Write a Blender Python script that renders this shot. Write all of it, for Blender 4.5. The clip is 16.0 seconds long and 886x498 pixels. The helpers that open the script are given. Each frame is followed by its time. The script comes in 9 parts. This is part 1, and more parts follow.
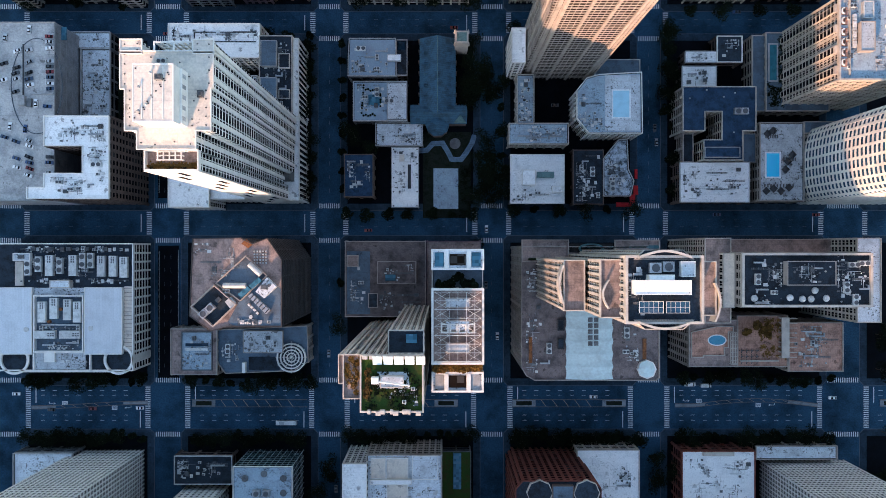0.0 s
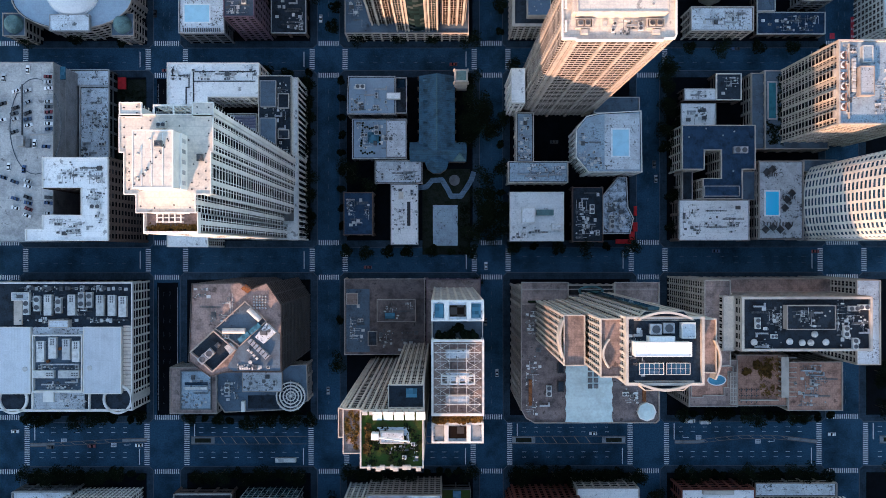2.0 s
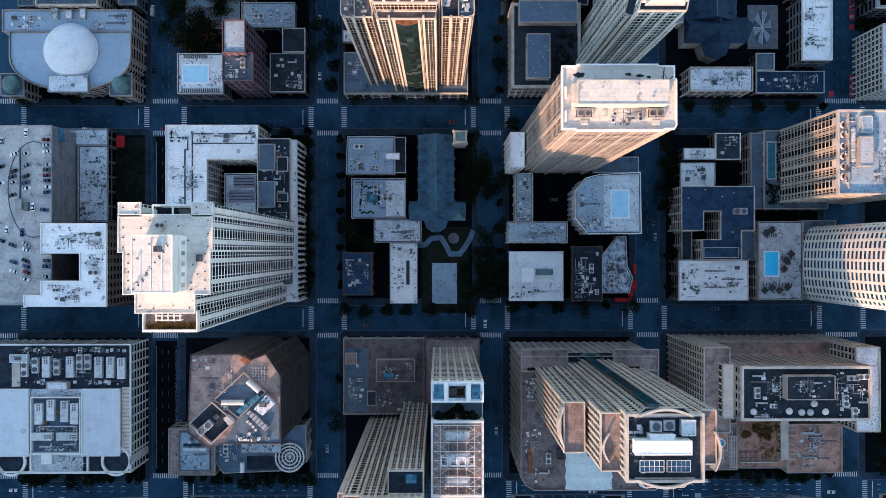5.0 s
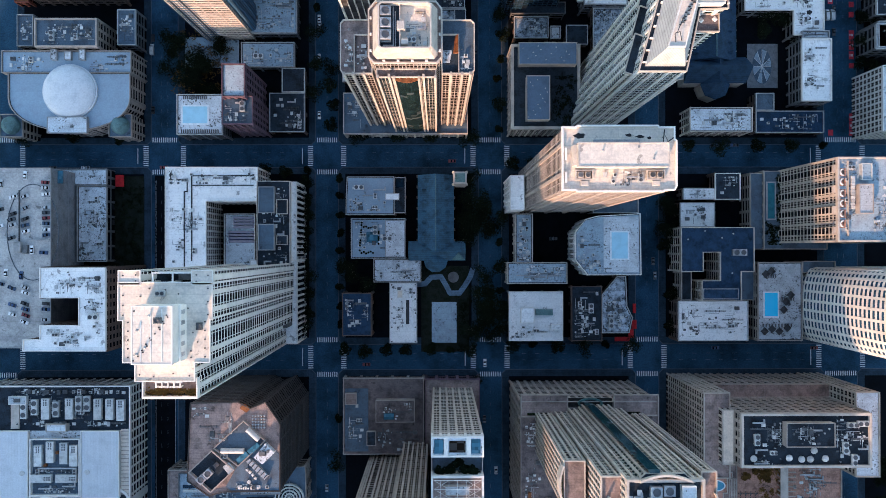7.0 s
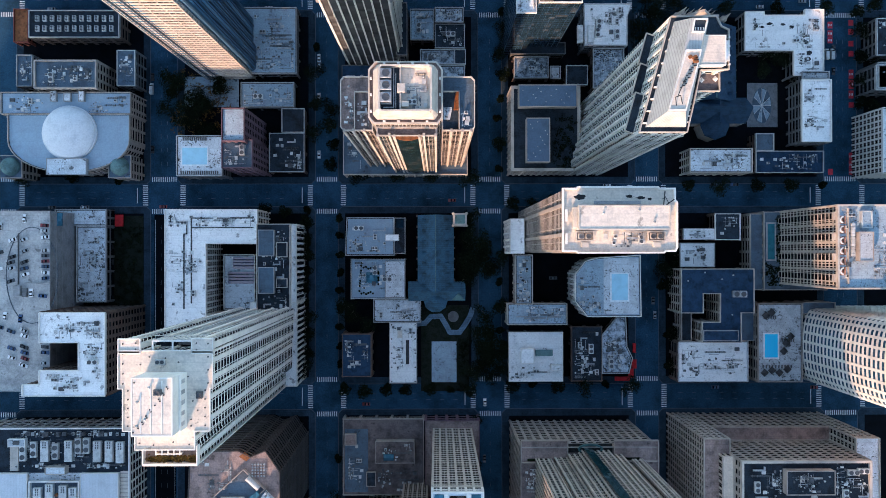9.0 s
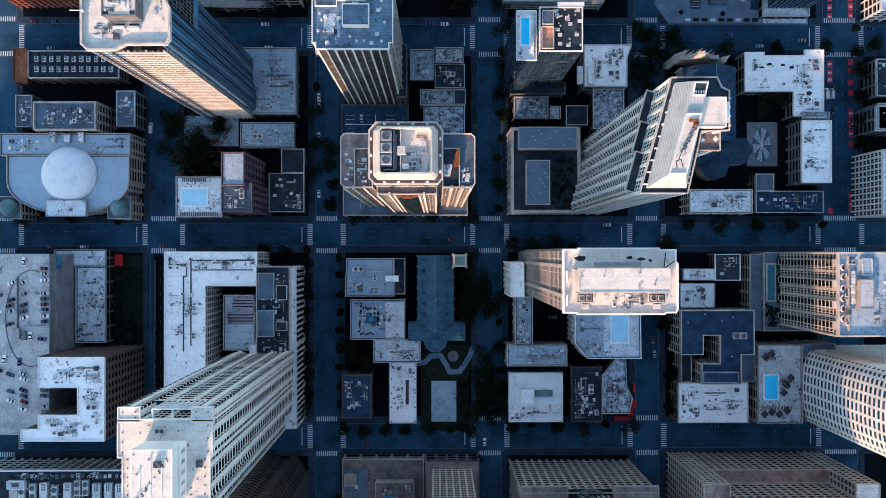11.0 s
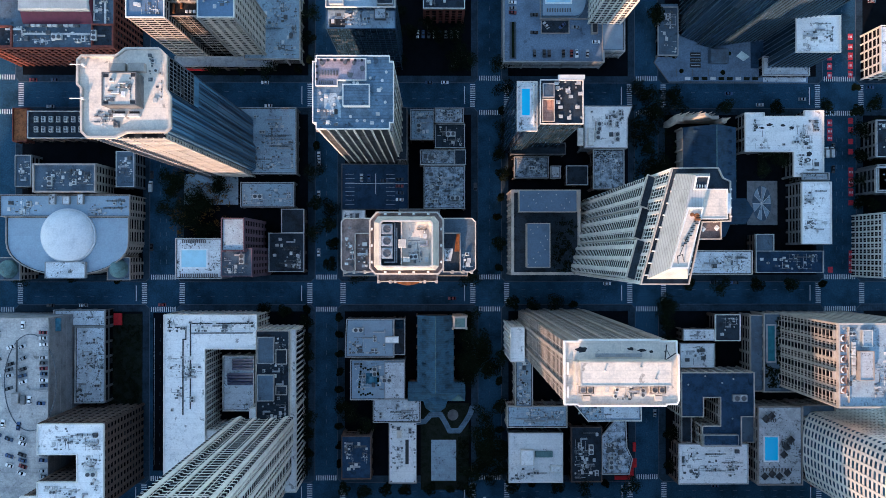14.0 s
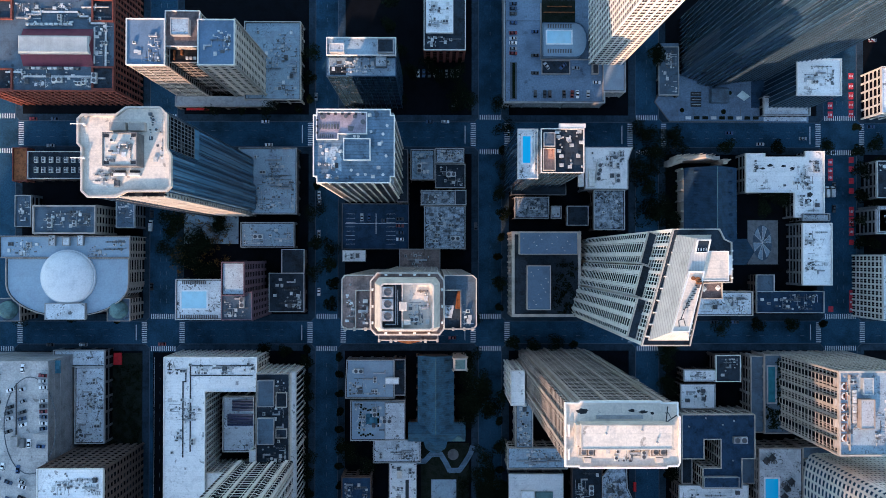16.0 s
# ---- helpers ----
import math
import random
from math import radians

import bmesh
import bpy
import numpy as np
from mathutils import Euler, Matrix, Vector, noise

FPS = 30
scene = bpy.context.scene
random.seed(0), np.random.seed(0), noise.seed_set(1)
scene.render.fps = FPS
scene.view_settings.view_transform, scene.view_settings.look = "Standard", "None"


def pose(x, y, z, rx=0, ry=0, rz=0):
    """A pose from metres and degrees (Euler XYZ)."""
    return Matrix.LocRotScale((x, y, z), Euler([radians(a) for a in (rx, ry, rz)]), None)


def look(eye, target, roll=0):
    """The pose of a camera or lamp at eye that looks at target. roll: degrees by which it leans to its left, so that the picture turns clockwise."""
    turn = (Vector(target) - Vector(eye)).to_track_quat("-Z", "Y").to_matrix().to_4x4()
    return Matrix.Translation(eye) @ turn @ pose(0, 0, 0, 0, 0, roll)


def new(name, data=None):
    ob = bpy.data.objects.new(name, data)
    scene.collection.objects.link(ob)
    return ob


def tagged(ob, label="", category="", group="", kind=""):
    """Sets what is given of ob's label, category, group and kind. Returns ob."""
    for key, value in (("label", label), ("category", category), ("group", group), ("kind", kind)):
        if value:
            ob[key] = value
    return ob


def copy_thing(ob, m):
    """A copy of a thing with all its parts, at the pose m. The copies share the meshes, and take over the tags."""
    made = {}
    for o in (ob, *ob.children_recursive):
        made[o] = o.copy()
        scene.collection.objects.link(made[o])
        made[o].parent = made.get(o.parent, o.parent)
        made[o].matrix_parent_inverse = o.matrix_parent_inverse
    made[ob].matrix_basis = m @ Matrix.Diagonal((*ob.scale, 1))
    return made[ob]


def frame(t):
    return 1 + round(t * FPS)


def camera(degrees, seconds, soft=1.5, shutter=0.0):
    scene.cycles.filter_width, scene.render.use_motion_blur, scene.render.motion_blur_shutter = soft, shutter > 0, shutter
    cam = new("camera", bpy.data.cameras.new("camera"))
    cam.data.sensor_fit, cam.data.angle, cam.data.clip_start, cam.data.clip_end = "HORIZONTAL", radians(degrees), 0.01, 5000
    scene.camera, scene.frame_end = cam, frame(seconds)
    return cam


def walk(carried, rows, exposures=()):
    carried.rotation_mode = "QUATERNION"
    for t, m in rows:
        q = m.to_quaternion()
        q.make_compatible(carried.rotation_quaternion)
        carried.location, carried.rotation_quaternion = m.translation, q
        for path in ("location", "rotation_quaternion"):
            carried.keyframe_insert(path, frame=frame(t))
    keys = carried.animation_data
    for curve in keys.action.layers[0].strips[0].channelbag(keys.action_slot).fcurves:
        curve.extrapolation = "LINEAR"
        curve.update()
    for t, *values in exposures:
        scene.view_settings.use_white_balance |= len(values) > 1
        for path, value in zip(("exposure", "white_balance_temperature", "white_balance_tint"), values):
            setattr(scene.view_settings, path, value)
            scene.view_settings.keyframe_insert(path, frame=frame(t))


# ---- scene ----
cam = camera(61.8, 16.0, soft=0.4)
METRES, EYE, TILT, LEAN, TURN = 179.0, 436.5, -90.0, 0.0, 0.0
ROWS = [
    (0.0, 0.0, 0.0, 0.0, 0.0, 0.0, -0.0),
    (0.5, -0.0005, 0.0002, 0.03, -0.02, 0.03, 0.01),
    (1.0, -0.0015, 0.0004, 0.0592, -0.06, 0.03, 0.03),
    (1.5, -0.0022, 0.001, 0.0885, -0.08, 0.05, 0.04),
    (2.0, -0.0033, 0.0015, 0.1184, -0.12, 0.06, 0.05),
    (2.5, -0.0033, 0.0019, 0.1484, -0.13, 0.08, 0.05),
    (3.0, -0.0042, 0.0025, 0.1807, -0.16, 0.1, 0.06),
    (3.5, -0.0051, 0.0029, 0.2112, -0.2, 0.11, 0.06),
    (4.0, -0.0055, 0.0033, 0.2422, -0.22, 0.12, 0.06),
    (6.5, -0.0088, 0.005, 0.4019, -0.34, 0.14, 0.08),
    (7.0, -0.0094, 0.0053, 0.4332, -0.36, 0.15, 0.08),
    (7.5, -0.0093, 0.0057, 0.4648, -0.37, 0.16, 0.08),
    (8.0, -0.0101, 0.0059, 0.4976, -0.38, 0.18, 0.09),
    (8.5, -0.011, 0.0063, 0.5289, -0.4, 0.19, 0.08),
    (9.0, -0.0122, 0.0068, 0.5599, -0.44, 0.21, 0.08),
    (11.5, -0.0153, 0.0084, 0.7181, -0.53, 0.27, 0.06),
    (12.0, -0.0162, 0.0086, 0.7491, -0.55, 0.28, 0.05),
    (12.5, -0.017, 0.0089, 0.78, -0.56, 0.3, 0.03),
    (13.0, -0.0177, 0.0091, 0.8106, -0.58, 0.33, 0.03),
    (13.5, -0.0186, 0.0095, 0.8429, -0.61, 0.37, 0.02),
    (14.0, -0.0194, 0.0098, 0.8736, -0.63, 0.39, 0.01),
    (14.5, -0.0198, 0.01, 0.9045, -0.63, 0.41, -0.01),
    (15.0, -0.0207, 0.0103, 0.9357, -0.65, 0.42, -0.03),
    (15.5, -0.0214, 0.0105, 0.9671, -0.66, 0.43, -0.04),
    (16.0, -0.0223, 0.011, 0.9996, -0.67, 0.46, -0.05),
]
walk(cam, [(t, pose(0, 0, EYE, TILT, LEAN, TURN) @ pose(METRES * x, METRES * y, METRES * z, 90 + pitch, roll, yaw)) for t, x, y, z, yaw, pitch, roll in ROWS],
     exposures=[(0.0, 1.94, 6950, 8), (16.0, 1.89, 6320, 3)])

# ---------- light ----------
SUN_AZ, SUN_EL = radians(23.0), radians(18.0)      # the sun stands low over the -y side, a little towards -x
world = bpy.data.worlds.new("sky")
scene.world = world
world.use_nodes = True
wn = world.node_tree
wbg = wn.nodes["Background"]
wsky = wn.nodes.new("ShaderNodeTexSky")
wsky.sky_type = "NISHITA"
wsky.sun_disc = False
wsky.sun_elevation = SUN_EL
wsky.sun_rotation = math.pi + SUN_AZ
wsky.air_density, wsky.dust_density, wsky.ozone_density = 1.0, 0.8, 1.8
wn.links.new(wsky.outputs[0], wbg.inputs[0])
wbg.inputs[1].default_value = 0.13
sun_data = bpy.data.lights.new("sun", "SUN")
sun_data.energy, sun_data.angle, sun_data.color = 2.12, radians(0.6), (1.0, 0.585, 0.40)
sun = new("sun", sun_data)
sun.matrix_world = look((-math.sin(SUN_AZ) * 500, -math.cos(SUN_AZ) * 500, math.tan(SUN_EL) * 500), (0, 0, 0))

# ---------- materials ----------
def nodes_of(name):
    m = bpy.data.materials.new(name)
    m.use_nodes = True
    return m, m.node_tree, m.node_tree.nodes["Principled BSDF"]


def surface(name, col, rough=0.8, metal=0.0, vary=0.25, scale=0.25, fine=4.0, bump=0.05, stain=None, spread=0.0, spec=0.4, seam=None, clean=0.0, blot=0.0, fleck=0.0):
    """A worn surface: broad stains and fine grain over world space, a different tone for each object (spread)."""
    m, nt, b = nodes_of(name)
    N, L = nt.nodes.new, nt.links.new
    geo = N("ShaderNodeNewGeometry")
    big, small = N("ShaderNodeTexNoise"), N("ShaderNodeTexNoise")
    big.inputs["Scale"].default_value, big.inputs["Detail"].default_value = scale, 6
    big.inputs["Roughness"].default_value = 0.65
    small.inputs["Scale"].default_value, small.inputs["Detail"].default_value = fine, 3
    L(geo.outputs["Position"], big.inputs["Vector"]), L(geo.outputs["Position"], small.inputs["Vector"])
    ramp = N("ShaderNodeValToRGB")
    dark = stain or tuple(c * (1 - vary) ** 2 for c in col)
    ramp.color_ramp.elements[0].position, ramp.color_ramp.elements[0].color = 0.33 - clean, (*dark, 1)
    ramp.color_ramp.elements[1].position, ramp.color_ramp.elements[1].color = 0.56 - clean, (*col, 1)
    L(big.outputs["Fac"], ramp.inputs[0])
    mul = N("ShaderNodeMix")
    mul.data_type, mul.blend_type = "RGBA", "MULTIPLY"
    mul.inputs[0].default_value = min(1.0, vary * 2)
    fr = N("ShaderNodeMapRange")
    fr.inputs[1].default_value, fr.inputs[2].default_value, fr.inputs[3].default_value, fr.inputs[4].default_value = 0.3, 0.7, 0.6, 1.15
    L(small.outputs["Fac"], fr.inputs[0]), L(ramp.outputs[0], mul.inputs[6]), L(fr.outputs[0], mul.inputs[7])
    out = mul.outputs[2]
    if spread:
        info, hsv, mr = N("ShaderNodeObjectInfo"), N("ShaderNodeHueSaturation"), N("ShaderNodeMapRange")
        mr.inputs[3].default_value, mr.inputs[4].default_value = 1 - spread, 1 + spread
        L(info.outputs["Random"], mr.inputs[0]), L(mr.outputs[0], hsv.inputs["Value"]), L(out, hsv.inputs["Color"])
        out = hsv.outputs[0]
    if blot:                                        # sparse dark blotches where water has stood
        bn, br, bm = N("ShaderNodeTexNoise"), N("ShaderNodeMapRange"), N("ShaderNodeMix")
        bn.inputs["Scale"].default_value, bn.inputs["Detail"].default_value, bn.inputs["Roughness"].default_value = 0.22, 5, 0.6
        br.inputs[1].default_value, br.inputs[2].default_value, br.inputs[3].default_value, br.inputs[4].default_value = 0.63, 0.67, 1.0, 1 - blot
        bm.data_type, bm.blend_type = "RGBA", "MULTIPLY"
        bm.inputs[0].default_value = 1.0
        L(geo.outputs["Position"], bn.inputs["Vector"]), L(bn.outputs["Fac"], br.inputs[0]), L(out, bm.inputs[6]), L(br.outputs[0], bm.inputs[7])
        out = bm.outputs[2]
    if fleck:                                       # fine dark flecks of moss and patched seams, gathered in clouds
        fn, fc, fm, fr2, fx = N("ShaderNodeTexNoise"), N("ShaderNodeTexNoise"), N("ShaderNodeMath"), N("ShaderNodeMapRange"), N("ShaderNodeMix")
        fn.inputs["Scale"].default_value, fn.inputs["Detail"].default_value, fn.inputs["Roughness"].default_value = 0.85, 3, 0.6
        fc.inputs["Scale"].default_value, fc.inputs["Detail"].default_value = 0.11, 2
        fm.operation = "MULTIPLY_ADD"
        fm.inputs[1].default_value = 0.45
        fr2.inputs[1].default_value, fr2.inputs[2].default_value, fr2.inputs[3].default_value, fr2.inputs[4].default_value = 0.835, 0.87, 1.0, 1 - fleck
        fx.data_type, fx.blend_type = "RGBA", "MULTIPLY"
        fx.inputs[0].default_value = 1.0
        L(geo.outputs["Position"], fn.inputs["Vector"]), L(geo.outputs["Position"], fc.inputs["Vector"])
        L(fc.outputs["Fac"], fm.inputs[0]), L(fn.outputs["Fac"], fm.inputs[2]), L(fm.outputs[0], fr2.inputs[0])
        L(out, fx.inputs[6]), L(fr2.outputs[0], fx.inputs[7])
        out = fx.outputs[2]
    if seam:                                        # joints between sheets or slabs: length, width, darkness
        bk, mx = N("ShaderNodeTexBrick"), N("ShaderNodeMix")
        bk.inputs["Color1"].default_value, bk.inputs["Color2"].default_value = (1, 1, 1, 1), (0.93, 0.93, 0.93, 1)
        bk.inputs["Mortar"].default_value = (seam[2],) * 3 + (1,)
        bk.inputs["Scale"].default_value, bk.inputs["Mortar Size"].default_value = 1.0, 0.09
        bk.inputs["Mortar Smooth"].default_value = 0.3
        bk.inputs["Brick Width"].default_value, bk.inputs["Row Height"].default_value = seam[0], seam[1]
        mx.data_type, mx.blend_type = "RGBA", "MULTIPLY"
        mx.inputs[0].default_value = 1.0
        L(geo.outputs["Position"], bk.inputs["Vector"]), L(out, mx.inputs[6]), L(bk.outputs["Color"], mx.inputs[7])
        out = mx.outputs[2]
    L(out, b.inputs["Base Color"])
    b.inputs["Roughness"].default_value, b.inputs["Metallic"].default_value = rough, metal
    b.inputs["Specular IOR Level"].default_value = spec
    if bump:
        bp = N("ShaderNodeBump")
        bp.inputs["Strength"].default_value, bp.inputs["Distance"].default_value = 0.6, bump
        L(small.outputs["Fac"], bp.inputs["Height"]), L(bp.outputs[0], b.inputs["Normal"])
    return m


def glazing(name, col, rough=0.12, cell=(3.0, 3.0, 3.4), lit=0.35, ior=1.06):
    """Window glass from outside: dark, glossy, each pane a little different, some with pale blinds behind."""
    m, nt, b = nodes_of(name)
    N, L = nt.nodes.new, nt.links.new
    geo, div, fl, wh = N("ShaderNodeNewGeometry"), N("ShaderNodeVectorMath"), N("ShaderNodeVectorMath"), N("ShaderNodeTexWhiteNoise")
    div.operation, fl.operation = "DIVIDE", "FLOOR"
    div.inputs[1].default_value = cell
    L(geo.outputs["Position"], div.inputs[0]), L(div.outputs[0], fl.inputs[0]), L(fl.outputs[0], wh.inputs[0])
    ramp = N("ShaderNodeValToRGB")
    e = ramp.color_ramp.elements
    e[0].position, e[0].color = 0.0, (*(c * 0.5 for c in col), 1)
    e[1].position, e[1].color = 0.8, (*col, 1)
    k = e.new(0.93)
    k.color = (*(c * 0.8 + lit * 0.12 for c in col), 1)
    L(wh.outputs[0], ramp.inputs[0]), L(ramp.outputs[0], b.inputs["Base Color"])
    b.inputs["Roughness"].default_value, b.inputs["Specular IOR Level"].default_value, b.inputs["IOR"].default_value = rough, 0.4, ior
    return m


